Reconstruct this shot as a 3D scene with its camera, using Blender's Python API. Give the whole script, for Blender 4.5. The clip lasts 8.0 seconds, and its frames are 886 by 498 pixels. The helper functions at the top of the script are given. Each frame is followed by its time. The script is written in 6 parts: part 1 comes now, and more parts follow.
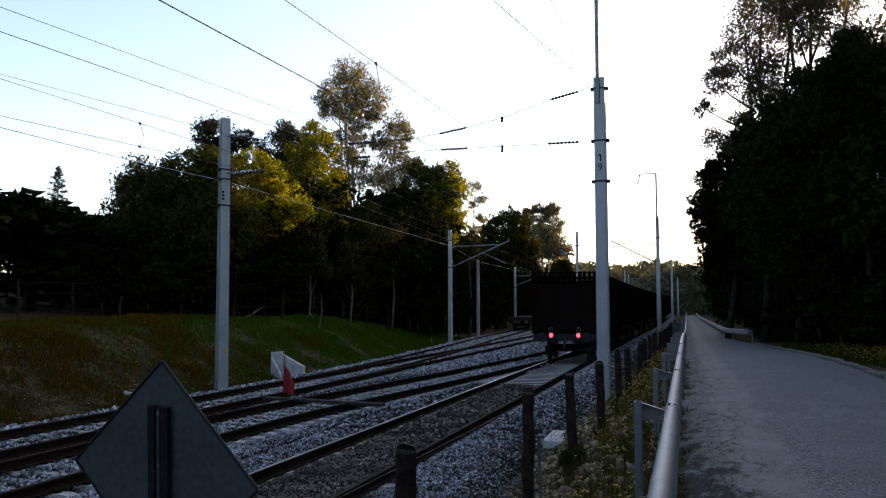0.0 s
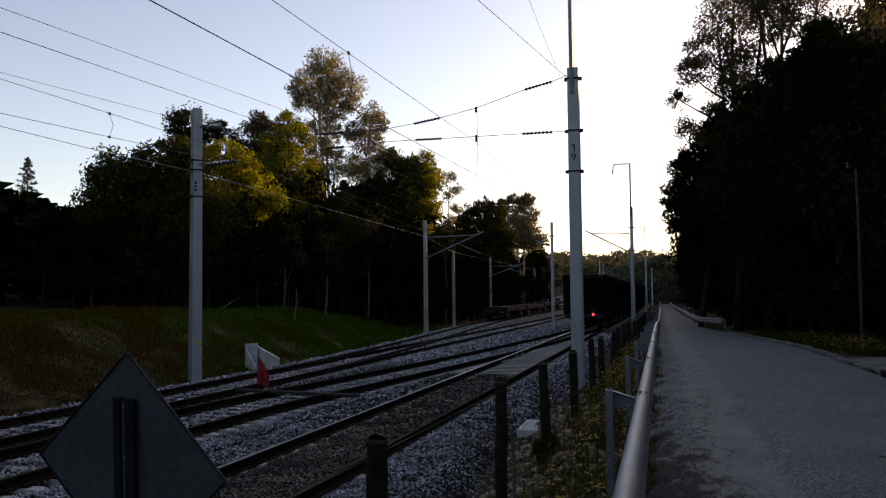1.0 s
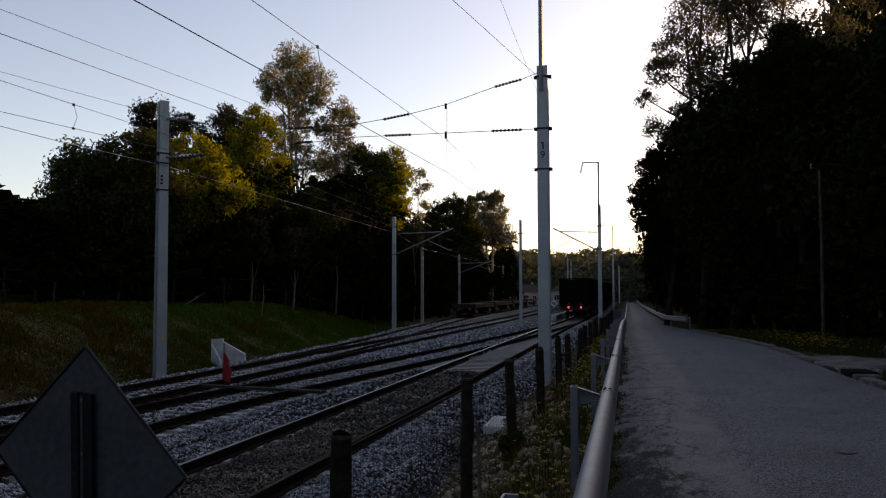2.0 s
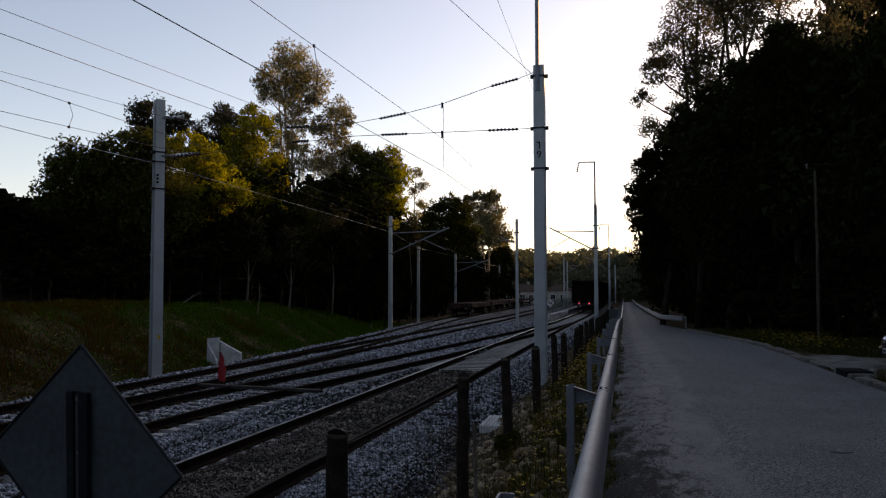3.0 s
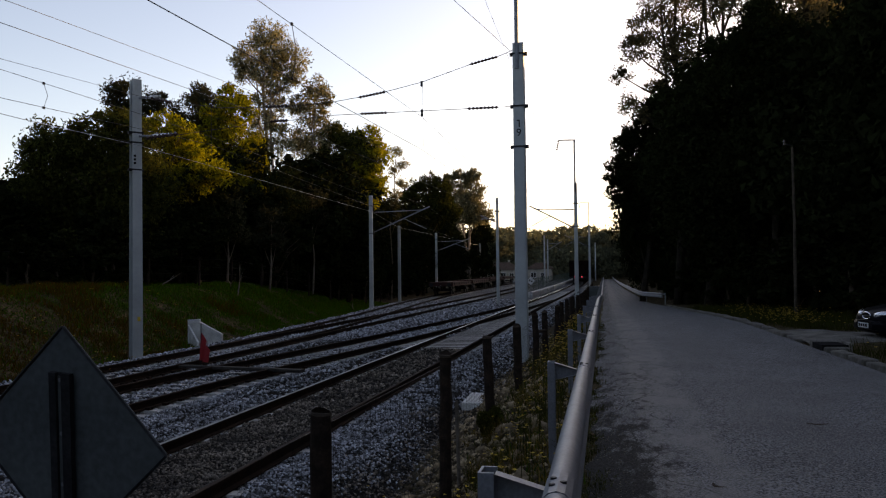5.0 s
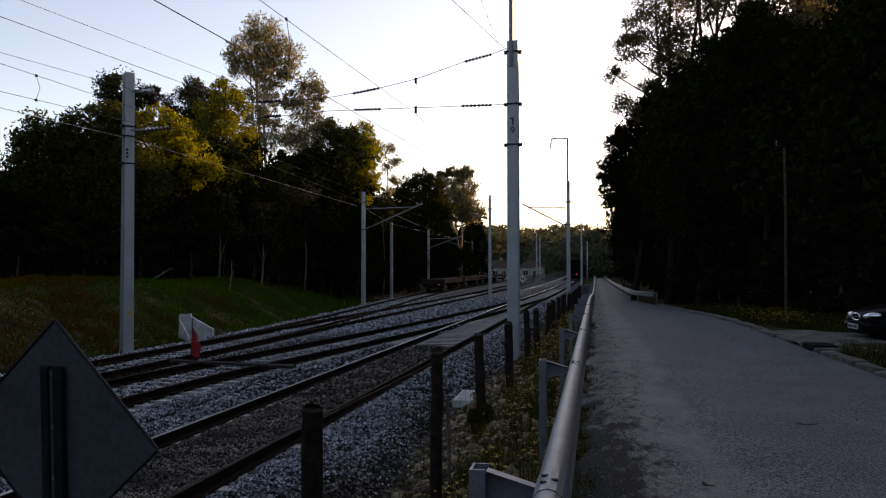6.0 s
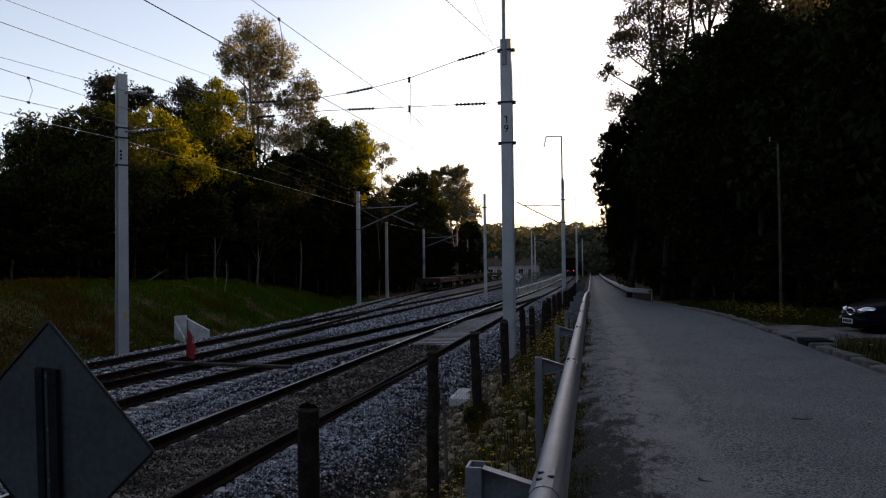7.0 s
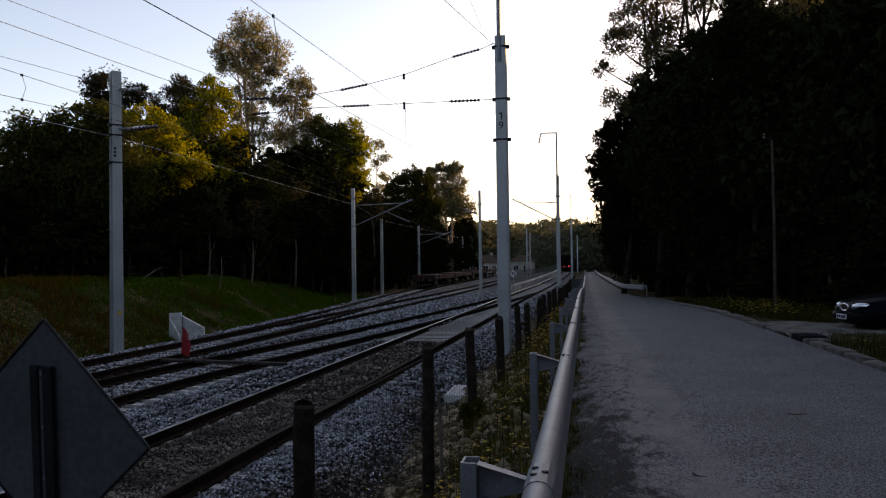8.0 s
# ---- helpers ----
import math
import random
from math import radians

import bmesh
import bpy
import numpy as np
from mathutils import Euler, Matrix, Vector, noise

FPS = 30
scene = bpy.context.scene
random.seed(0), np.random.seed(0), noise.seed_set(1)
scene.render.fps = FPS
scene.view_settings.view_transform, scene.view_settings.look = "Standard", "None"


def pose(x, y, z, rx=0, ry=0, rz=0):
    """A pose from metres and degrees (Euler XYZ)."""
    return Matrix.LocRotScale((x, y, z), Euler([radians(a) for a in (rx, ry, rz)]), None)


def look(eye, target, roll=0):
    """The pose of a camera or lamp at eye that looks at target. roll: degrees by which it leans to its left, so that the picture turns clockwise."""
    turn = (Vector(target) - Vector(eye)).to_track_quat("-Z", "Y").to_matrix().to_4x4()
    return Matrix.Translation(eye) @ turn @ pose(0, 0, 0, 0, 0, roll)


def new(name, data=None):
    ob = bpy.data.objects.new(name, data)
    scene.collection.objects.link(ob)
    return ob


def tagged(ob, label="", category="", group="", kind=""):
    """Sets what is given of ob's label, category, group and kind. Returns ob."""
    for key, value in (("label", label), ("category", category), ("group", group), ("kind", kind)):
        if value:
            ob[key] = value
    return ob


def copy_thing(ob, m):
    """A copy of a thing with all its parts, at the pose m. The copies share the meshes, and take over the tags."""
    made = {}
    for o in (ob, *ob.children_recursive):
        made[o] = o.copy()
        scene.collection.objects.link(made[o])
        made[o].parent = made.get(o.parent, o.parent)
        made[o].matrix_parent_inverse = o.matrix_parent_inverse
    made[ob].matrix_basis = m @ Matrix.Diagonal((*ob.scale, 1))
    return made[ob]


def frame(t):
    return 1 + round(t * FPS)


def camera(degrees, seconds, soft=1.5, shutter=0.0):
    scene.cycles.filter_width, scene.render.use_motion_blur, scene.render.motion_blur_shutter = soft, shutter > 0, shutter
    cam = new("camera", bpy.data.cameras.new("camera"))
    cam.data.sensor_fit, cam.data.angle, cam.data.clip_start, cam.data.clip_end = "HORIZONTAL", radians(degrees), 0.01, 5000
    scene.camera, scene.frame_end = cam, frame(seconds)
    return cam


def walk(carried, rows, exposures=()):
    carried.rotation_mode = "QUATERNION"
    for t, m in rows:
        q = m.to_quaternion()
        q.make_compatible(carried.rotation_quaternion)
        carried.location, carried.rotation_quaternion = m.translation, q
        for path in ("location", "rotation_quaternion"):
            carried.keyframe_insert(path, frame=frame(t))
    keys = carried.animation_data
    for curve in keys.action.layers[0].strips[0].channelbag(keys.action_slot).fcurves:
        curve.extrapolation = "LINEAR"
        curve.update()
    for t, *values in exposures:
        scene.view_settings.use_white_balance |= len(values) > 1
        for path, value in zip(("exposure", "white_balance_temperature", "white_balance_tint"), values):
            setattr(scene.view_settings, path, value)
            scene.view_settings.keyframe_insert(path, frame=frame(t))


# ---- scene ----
cam = camera(54.0, 8.0, soft=1.2)
PATH = [
    (0, pose(-0.0444, -0.0114, 1.5277, 93.904, 0.178, 15.644)),
    (0.5, pose(-0.0259, -0.0026, 1.5244, 93.751, 0.396, 15.463)),
    (1, pose(-0.0183, 0.0200, 1.5195, 93.287, 0.527, 14.059)),
    (1.5, pose(-0.0040, 0.0381, 1.5142, 93.097, 0.066, 12.368)),
    (3, pose(-0.0038, 0.0399, 1.5118, 93.012, 0.066, 11.750)),
    (3.5, pose(-0.0086, 0.0285, 1.5068, 92.662, -0.427, 11.725)),
    (4, pose(-0.0089, 0.0177, 1.4995, 91.850, -0.157, 11.503)),
    (4.5, pose(-0.0045, 0.0060, 1.5027, 91.713, 0.332, 11.146)),
    (5, pose(-0.0037, 0.0170, 1.5037, 91.629, 0.632, 10.495)),
    (6.5, pose(-0.0102, 0.0052, 1.5040, 91.375, -0.054, 9.874)),
    (7, pose(-0.0041, 0.0087, 1.5009, 91.367, 0.618, 9.668)),
    (7.5, pose(0.0001, 0.0016, 1.5007, 91.319, 0.730, 9.465)),
    (8, pose(-0.0000, 0.0000, 1.5000, 91.150, 0.750, 9.350)),
]
walk(cam, PATH, exposures=[(0.0, 1.7, 7900, 15), (0.5, 1.33, 8400, 18), (1.0, 0.99, 8850, 22), (1.5, 0.84, 8950, 22), (4.0, 0.9, 9050, 22), (5.0, 1.06, 9050, 22), (6.5, 1.15, 9100, 22), (8.0, 1.17, 9100, 22)])

# ---- world, sun ----
SUN_SIDE = 35.0      # degrees to the right of the tracks' direction
SUN_UP = 13.5
world = bpy.data.worlds.new("evening_sky")
scene.world = world
world.use_nodes = True
wn = world.node_tree.nodes
sky = wn.new("ShaderNodeTexSky")
sky.sky_type = "NISHITA"
sky.sun_disc = False
sky.sun_elevation = radians(SUN_UP)
sky.sun_rotation = radians(SUN_SIDE)
sky.air_density = 0.75
sky.dust_density = 1.2
sky.ozone_density = 1.5
wn["Background"].inputs["Strength"].default_value = 0.15
world.node_tree.links.new(sky.outputs[0], wn["Background"].inputs[0])

sun = new("sun", bpy.data.lights.new("sun", "SUN"))
sun.data.energy = 5.0
sun.data.angle = radians(0.6)
sun.data.color = (1.0, 0.72, 0.4)
sd = Vector((math.sin(radians(SUN_SIDE)) * math.cos(radians(SUN_UP)), math.cos(radians(SUN_SIDE)) * math.cos(radians(SUN_UP)), math.sin(radians(SUN_UP))))
sun.matrix_world = look(sd * 100, (0, 0, 0))


# ---- materials ----
def mat(name, color, rough=0.8, metal=0.0, color2=None, scale=5.0, fine=40.0, bump=0.3, dist=0.01, mix=0.5, random_obj=0.0, spec=0.5, cell=False, vary=0.3, loose=False):
    """Two scales of colour change and a bump, in metres of the object's own space."""
    m = bpy.data.materials.new(name)
    m.use_nodes = True
    nt = m.node_tree
    n, l = nt.nodes, nt.links
    b = n["Principled BSDF"]
    b.inputs["Roughness"].default_value = rough
    b.inputs["Metallic"].default_value = metal
    b.inputs["Specular IOR Level"].default_value = spec
    co = n.new("ShaderNodeTexCoord")
    big = n.new("ShaderNodeTexNoise")
    big.inputs["Scale"].default_value = scale
    big.inputs["Detail"].default_value = 5
    l.new(co.outputs["Object"], big.inputs["Vector"])
    if cell:
        small = n.new("ShaderNodeTexVoronoi")
        small.inputs["Scale"].default_value = fine
        out = small.outputs["Distance"]
        tint = small.outputs["Color"]
    else:
        small = n.new("ShaderNodeTexNoise")
        small.inputs["Scale"].default_value = fine
        small.inputs["Detail"].default_value = 6
        out = small.outputs["Fac"]
        tint = None
    l.new(co.outputs["Object"], small.inputs["Vector"])
    c2 = color2 or tuple(c * 0.55 for c in color)
    ramp = n.new("ShaderNodeValToRGB")
    ramp.color_ramp.elements[0].position = 0.5 - 0.35 * mix
    ramp.color_ramp.elements[1].position = 0.5 + 0.35 * mix
    ramp.color_ramp.elements[0].color = (*c2, 1)
    ramp.color_ramp.elements[1].color = (*color, 1)
    l.new(big.outputs["Fac"], ramp.inputs[0])
    hsv = n.new("ShaderNodeHueSaturation")
    l.new(ramp.outputs[0], hsv.inputs["Color"])
    mr = n.new("ShaderNodeMapRange")
    mr.inputs["To Min"].default_value = 1 - vary
    mr.inputs["To Max"].default_value = 1 + vary
    if tint:
        sep = n.new("ShaderNodeSeparateColor")
        l.new(tint, sep.inputs[0])
        l.new(sep.outputs[0], mr.inputs[0])
        mr.inputs["To Min"].default_value = 0.45
        mr.inputs["To Max"].default_value = 1.5
    else:
        mr.inputs["From Min"].default_value = 0.3 if vary < 0.4 else 0.42
        mr.inputs["From Max"].default_value = 0.7 if vary < 0.4 else 0.58
        l.new(out, mr.inputs[0])
    val = mr.outputs[0]
    if random_obj:
        oi = n.new("ShaderNodeObjectInfo")
        geo = n.new("ShaderNodeNewGeometry")
        add = n.new("ShaderNodeMath")
        add.operation = "POWER" if loose else "ADD"
        l.new(geo.outputs["Random Per Island"], add.inputs[0])
        if loose:
            add.inputs[1].default_value = 1.7
        else:
            l.new(oi.outputs["Random"], add.inputs[1])
        m2 = n.new("ShaderNodeMapRange")
        m2.inputs["From Max"].default_value = 1.0 if loose else 2.0
        m2.inputs["To Min"].default_value = 1 - random_obj
        m2.inputs["To Max"].default_value = 1 + random_obj
        l.new(add.outputs[0], m2.inputs[0])
        mul = n.new("ShaderNodeMath")
        mul.operation = "MULTIPLY"
        l.new(val, mul.inputs[0])
        l.new(m2.outputs[0], mul.inputs[1])
        val = mul.outputs[0]
    l.new(val, hsv.inputs["Value"])
    l.new(hsv.outputs[0], b.inputs["Base Color"])
    if bump:
        bp = n.new("ShaderNodeBump")
        bp.inputs["Strength"].default_value = bump
        bp.inputs["Distance"].default_value = dist
        l.new(out, bp.inputs["Height"])
        l.new(bp.outputs[0], b.inputs["Normal"])
    return m


def leaf_mat(name, color, color2, trans=0.35):
    """Leaves: each its own tint, letting some light through."""
    m = bpy.data.materials.new(name)
    m.use_nodes = True
    nt = m.node_tree
    n, l = nt.nodes, nt.links
    b = n["Principled BSDF"]
    b.inputs["Roughness"].default_value = 0.7
    b.inputs["Specular IOR Level"].default_value = 0.0
    geo = n.new("ShaderNodeNewGeometry")
    oi = n.new("ShaderNodeObjectInfo")
    ramp = n.new("ShaderNodeValToRGB")
    ramp.color_ramp.elements[0].color = (*color2, 1)
    ramp.color_ramp.elements[1].color = (*color, 1)
    l.new(geo.outputs["Random Per Island"], ramp.inputs[0])
    hsv = n.new("ShaderNodeHueSaturation")
    mr = n.new("ShaderNodeMapRange")
    mr.inputs["To Min"].default_value = 0.75
    mr.inputs["To Max"].default_value = 1.25
    l.new(oi.outputs["Random"], mr.inputs[0])
    l.new(mr.outputs[0], hsv.inputs["Value"])
    l.new(ramp.outputs[0], hsv.inputs["Color"])
    l.new(hsv.outputs[0], b.inputs["Base Color"])
    tr = n.new("ShaderNodeBsdfTranslucent")
    l.new(hsv.outputs[0], tr.inputs["Color"])
    mx = n.new("ShaderNodeMixShader")
    mx.inputs[0].default_value = trans
    l.new(b.outputs[0], mx.inputs[1])
    l.new(tr.outputs[0], mx.inputs[2])
    l.new(mx.outputs[0], n["Material Output"].inputs["Surface"])
    return m


M_soil = mat("soil", (0.066, 0.044, 0.022), 0.95, color2=(0.024, 0.021, 0.009), scale=0.9, fine=9, bump=0.8, dist=0.05, spec=0.05, vary=0.5)
M_ballast = mat("ballast", (0.15, 0.154, 0.164), 0.9, color2=(0.07, 0.072, 0.077), scale=0.7, fine=15, bump=1.0, dist=0.06, cell=True, spec=0.1)
# Near-black bed colour paints the shade in the gaps between stones.
M_gap_shade = mat("ballast_gap_shade", (0.022, 0.02, 0.019), 0.95, color2=(0.009, 0.0085, 0.008), scale=0.9, fine=22, bump=1.0, dist=0.05, cell=True, spec=0.05)
M_stone = mat("granite_stone", (0.38, 0.392, 0.42), 0.75, color2=(0.19, 0.196, 0.21), scale=1.6, fine=40, bump=0.3, random_obj=0.85, spec=0.25, loose=True)
M_stone_dirty = mat("oily_stone", (0.25, 0.205, 0.165), 0.85, color2=(0.06, 0.05, 0.042), scale=1.0, fine=30, bump=0.3, random_obj=0.85, spec=0.15, loose=True)
# Rust brown taken near black, the shade on the rail sides included.
M_rail = mat("rusty_shaded_rail_steel", (0.022, 0.013, 0.0095), 0.9, color2=(0.012, 0.008, 0.0065), spec=0.03, scale=4, fine=60, bump=0.3, dist=0.003)
M_railtop = mat("polished_rail_head", (0.46, 0.45, 0.43), 0.3, metal=0.9, scale=3, fine=50, bump=0.05, dist=0.001)
M_railtop_dull = mat("dull_rail_head", (0.05, 0.032, 0.024), 0.8, spec=0.06, scale=3, fine=50, bump=0.1, dist=0.001)
M_concrete = mat("sleeper_concrete", (0.42, 0.4, 0.375), 0.8, color2=(0.24, 0.23, 0.215), scale=3, fine=50, bump=0.3, random_obj=0.25)
M_white_concrete = mat("pale_concrete", (0.62, 0.61, 0.58), 0.85, color2=(0.4, 0.39, 0.36), scale=2.5, fine=40, bump=0.2)
M_kerb = mat("kerb_concrete", (0.17, 0.157, 0.138), 0.9, spec=0.1, color2=(0.07, 0.063, 0.052), scale=2.4, fine=30, bump=0.5, random_obj=0.2)
M_galv = mat("galvanised_steel", (0.2, 0.215, 0.238), 0.48, metal=0.35, color2=(0.115, 0.12, 0.13), scale=7, fine=70, bump=0.05, dist=0.001, mix=0.9, vary=0.2)
M_mast = mat("painted_mast_steel", (0.38, 0.405, 0.4), 0.6, metal=0.1, color2=(0.29, 0.31, 0.305), scale=0.8, fine=9, bump=0.0, vary=0.05)
M_dark_metal = mat("dark_metal", (0.03, 0.03, 0.033), 0.6, metal=0.4, spec=0.15, scale=6, fine=40, bump=0.1)
M_wire = mat("copper_wire_dark", (0.035, 0.03, 0.028), 0.7, scale=6, fine=40, bump=0.0)
M_insul = mat("brown_insulator_glaze", (0.06, 0.035, 0.03), 0.25, scale=8, fine=30, bump=0.0)
M_wood = mat("weathered_post_wood", (0.04, 0.026, 0.019), 0.9, color2=(0.014, 0.01, 0.008), spec=0.08, scale=9, fine=60, bump=0.6, dist=0.008, random_obj=0.25)
M_plank = mat("grey_plank_wood", (0.05, 0.042, 0.036), 0.9, color2=(0.022, 0.019, 0.017), spec=0.15, scale=6, fine=60, bump=0.5, dist=0.006, random_obj=0.2)
M_sign = mat("grey_painted_sheet", (0.09, 0.103, 0.104), 0.5, metal=0.15, color2=(0.062, 0.072, 0.073), scale=2.2, fine=26, bump=0.04, dist=0.002, vary=0.2, spec=0.15)
M_red = mat("red_cloth", (0.34, 0.016, 0.02), 0.8, color2=(0.3, 0.012, 0.02), scale=6, fine=60, bump=0.2)
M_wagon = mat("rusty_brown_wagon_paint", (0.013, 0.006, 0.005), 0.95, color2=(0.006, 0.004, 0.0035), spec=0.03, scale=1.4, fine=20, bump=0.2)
M_load = mat("rusty_load", (0.22, 0.09, 0.06), 0.9, color2=(0.08, 0.05, 0.04), scale=2, fine=14, bump=0.6, dist=0.03)
M_flat = mat("maroon_wagon_paint", (0.055, 0.02, 0.017), 0.85, color2=(0.03, 0.016, 0.014), spec=0.15, scale=1.5, fine=20, bump=0.2)
M_bark = mat("bark", (0.09, 0.068, 0.05), 0.95, spec=0.05, color2=(0.04, 0.032, 0.025), scale=3, fine=20, bump=0.7, dist=0.03)
M_bark_pale = mat("pale_smooth_bark", (0.2, 0.165, 0.13), 0.85, spec=0.1, color2=(0.1, 0.08, 0.065), scale=1.6, fine=14, bump=0.4, dist=0.02)
# Cream lowered so that the walls' shade is part of the colour.
M_plaster = mat("shaded_cream_plaster", (0.33, 0.3, 0.25), 0.9, spec=0.1, color2=(0.22, 0.2, 0.17), scale=0.8, fine=14, bump=0.1)
M_tiles = mat("clay_roof_tiles", (0.085, 0.055, 0.042), 0.9, spec=0.05, color2=(0.05, 0.035, 0.028), scale=2, fine=8, bump=0.5, dist=0.03)
M_glass = mat("dark_window_glass", (0.012, 0.013, 0.015), 0.3, spec=0.12, scale=3, fine=10, bump=0.0)
M_carpaint = mat("dark_blue_car_paint", (0.004, 0.0045, 0.007), 0.3, spec=0.02, scale=2, fine=30, bump=0.0)
M_chrome = mat("chrome", (0.7, 0.7, 0.72), 0.15, metal=1.0, scale=4, fine=30, bump=0.0)
M_rubber = mat("black_rubber", (0.02, 0.02, 0.02), 0.9, scale=6, fine=40, bump=0.2)
M_plate = mat("pale_plate", (0.65, 0.66, 0.66), 0.5, scale=4, fine=30, bump=0.0)
M_lens = mat("headlamp_lens", (0.9, 0.91, 0.93), 0.22, metal=0.85, scale=14, fine=60, bump=0.3, dist=0.004)
M_ink = mat("black_paint", (0.015, 0.015, 0.016), 0.9, spec=0.02, scale=6, fine=40, bump=0.0)
M_yellow = mat("yellow_paint", (0.7, 0.42, 0.03), 0.6, scale=6, fine=40, bump=0.0)
M_greenwire = mat("green_coated_wire", (0.012, 0.05, 0.03), 0.6, scale=6, fine=40, bump=0.0)
M_petal = mat("yellow_petals", (0.6, 0.36, 0.01), 0.7, scale=6, fine=40, bump=0.0, random_obj=0.2)
M_grass = leaf_mat("grass_blades", (0.036, 0.102, 0.0045), (0.025, 0.043, 0.0035), 0.25)
M_grass_dry = leaf_mat("dry_grass_blades", (0.088, 0.042, 0.005), (0.038, 0.024, 0.004), 0.25)
M_weed = leaf_mat("dull_weed_leaves", (0.05, 0.06, 0.01), (0.035, 0.03, 0.009), 0.2)
# Near black: the wood's deep shade is put into the leaf colour.
M_leaf_dark = leaf_mat("shaded_dark_leaves", (0.017, 0.021, 0.008), (0.007, 0.009, 0.004), 0.08)
# Darker copy of the eucalyptus leaves, with the roadside shade coloured in.
M_leaf_euc_shaded = leaf_mat("shaded_eucalyptus_leaves", (0.12, 0.098, 0.05), (0.04, 0.042, 0.024), 0.45)
# Low sunlight is put into this yellow-green leaf colour.
M_leaf_sunlit = leaf_mat("sunlit_yellow_green_leaves", (0.3, 0.275, 0.018), (0.028, 0.038, 0.005), 0.35)
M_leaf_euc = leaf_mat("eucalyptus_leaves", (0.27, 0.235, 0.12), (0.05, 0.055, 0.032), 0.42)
M_leaf_olive = leaf_mat("olive_leaves", (0.056, 0.06, 0.014), (0.011, 0.014, 0.005), 0.25)
M_leaf_dusk = leaf_mat("grey_green_leaves", (0.05, 0.05, 0.028), (0.018, 0.02, 0.011), 0.25)
M_stem = leaf_mat("dry_stems", (0.17, 0.105, 0.025), (0.06, 0.055, 0.012), 0.25)
# Lighter leaf copy for the ridge: its sunlight is put into the colour.
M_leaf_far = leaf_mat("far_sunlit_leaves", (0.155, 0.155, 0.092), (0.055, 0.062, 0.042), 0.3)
# Darker copy of the bark: shade on the trunks is coloured in.
M_bark_shaded = mat("shaded_woodland_bark", (0.035, 0.028, 0.021), 0.95, spec=0.03, color2=(0.016, 0.013, 0.01), scale=3, fine=20, bump=0.7, dist=0.03)


def glow_mat(name, color, strength):
    m = bpy.data.materials.new(name)
    m.use_nodes = True
    b = m.node_tree.nodes["Principled BSDF"]
    b.inputs["Base Color"].default_value = (*color, 1)
    b.inputs["Emission Color"].default_value = (*color, 1)
    b.inputs["Emission Strength"].default_value = strength
    return m



def road_mat():
    """Worn asphalt: fine grit, lighter wheel paths, sandy broken edge on the guard rail's side, dark patches."""
    m = mat("worn_asphalt", (0.106, 0.111, 0.116), 0.74, color2=(0.058, 0.061, 0.064), scale=0.9, fine=60, bump=0.6, dist=0.008, mix=0.8, spec=0.36, vary=0.95)
    n, l = m.node_tree.nodes, m.node_tree.links
    b = n["Principled BSDF"]
    src = b.inputs["Base Color"].links[0].from_socket
    co = n.new("ShaderNodeTexCoord")
    sep = n.new("ShaderNodeSeparateXYZ")
    l.new(co.outputs["Object"], sep.inputs[0])
    half = n.new("ShaderNodeMath")
    half.operation = "MULTIPLY"
    half.inputs[1].default_value = 0.5
    l.new(sep.outputs[0], half.inputs[0])
    edge = n.new("ShaderNodeValToRGB")
    for at, v in ((0.1, 0.35), (0.2, 1.0), (0.42, 0.9), (0.55, 0.3)):
        e = edge.color_ramp.elements.new(at)
        e.color = (v, v, v, 1)
    edge.color_ramp.elements[0].color = (0.1, 0.1, 0.1, 1)
    edge.color_ramp.elements[-1].color = (0, 0, 0, 1)
    l.new(half.outputs[0], edge.inputs[0])
    stretch = n.new("ShaderNodeMapping")
    stretch.inputs["Scale"].default_value = (1.3, 0.55, 1)
    l.new(co.outputs["Object"], stretch.inputs[0])
    patch = n.new("ShaderNodeTexNoise")
    patch.inputs["Scale"].default_value = 1.0
    patch.inputs["Detail"].default_value = 8
    patch.inputs["Roughness"].default_value = 0.78
    l.new(stretch.outputs[0], patch.inputs["Vector"])
    add = n.new("ShaderNodeMath")
    add.operation = "MULTIPLY_ADD"
    add.inputs[1].default_value = 0.27
    l.new(edge.outputs[0], add.inputs[0])
    l.new(patch.outputs["Fac"], add.inputs[2])
    cut = n.new("ShaderNodeMapRange")
    cut.inputs["From Min"].default_value = 0.64
    cut.inputs["From Max"].default_value = 0.82
    cut.inputs["To Max"].default_value = 0.75
    l.new(add.outputs[0], cut.inputs[0])
    mx = n.new("ShaderNodeMix")
    mx.data_type = "RGBA"
    l.new(cut.outputs[0], mx.inputs["Factor"])
    l.new(src, mx.inputs["A"])
    mx.inputs["B"].default_value = (0.18, 0.172, 0.16, 1)
    dark = n.new("ShaderNodeTexNoise")
    dark.inputs["Scale"].default_value = 2.6
    dark.inputs["Detail"].default_value = 9
    dark.inputs["Roughness"].default_value = 0.75
    l.new(stretch.outputs[0], dark.inputs["Vector"])
    dcut = n.new("ShaderNodeMapRange")
    rim = n.new("ShaderNodeMapRange")
    rim.inputs["From Min"].default_value = 0.75
    rim.inputs["From Max"].default_value = 0.0
    rim.inputs["To Max"].default_value = 0.34
    l.new(sep.outputs[0], rim.inputs[0])
    less = n.new("ShaderNodeMath")
    less.operation = "SUBTRACT"
    l.new(dark.outputs["Fac"], less.inputs[0])
    close = n.new("ShaderNodeMapRange")
    close.inputs["From Min"].default_value = 12.0
    close.inputs["From Max"].default_value = 5.0
    close.inputs["To Min"].default_value = 0.25
    l.new(sep.outputs[1], close.inputs[0])
    both = n.new("ShaderNodeMath")
    both.operation = "MULTIPLY"
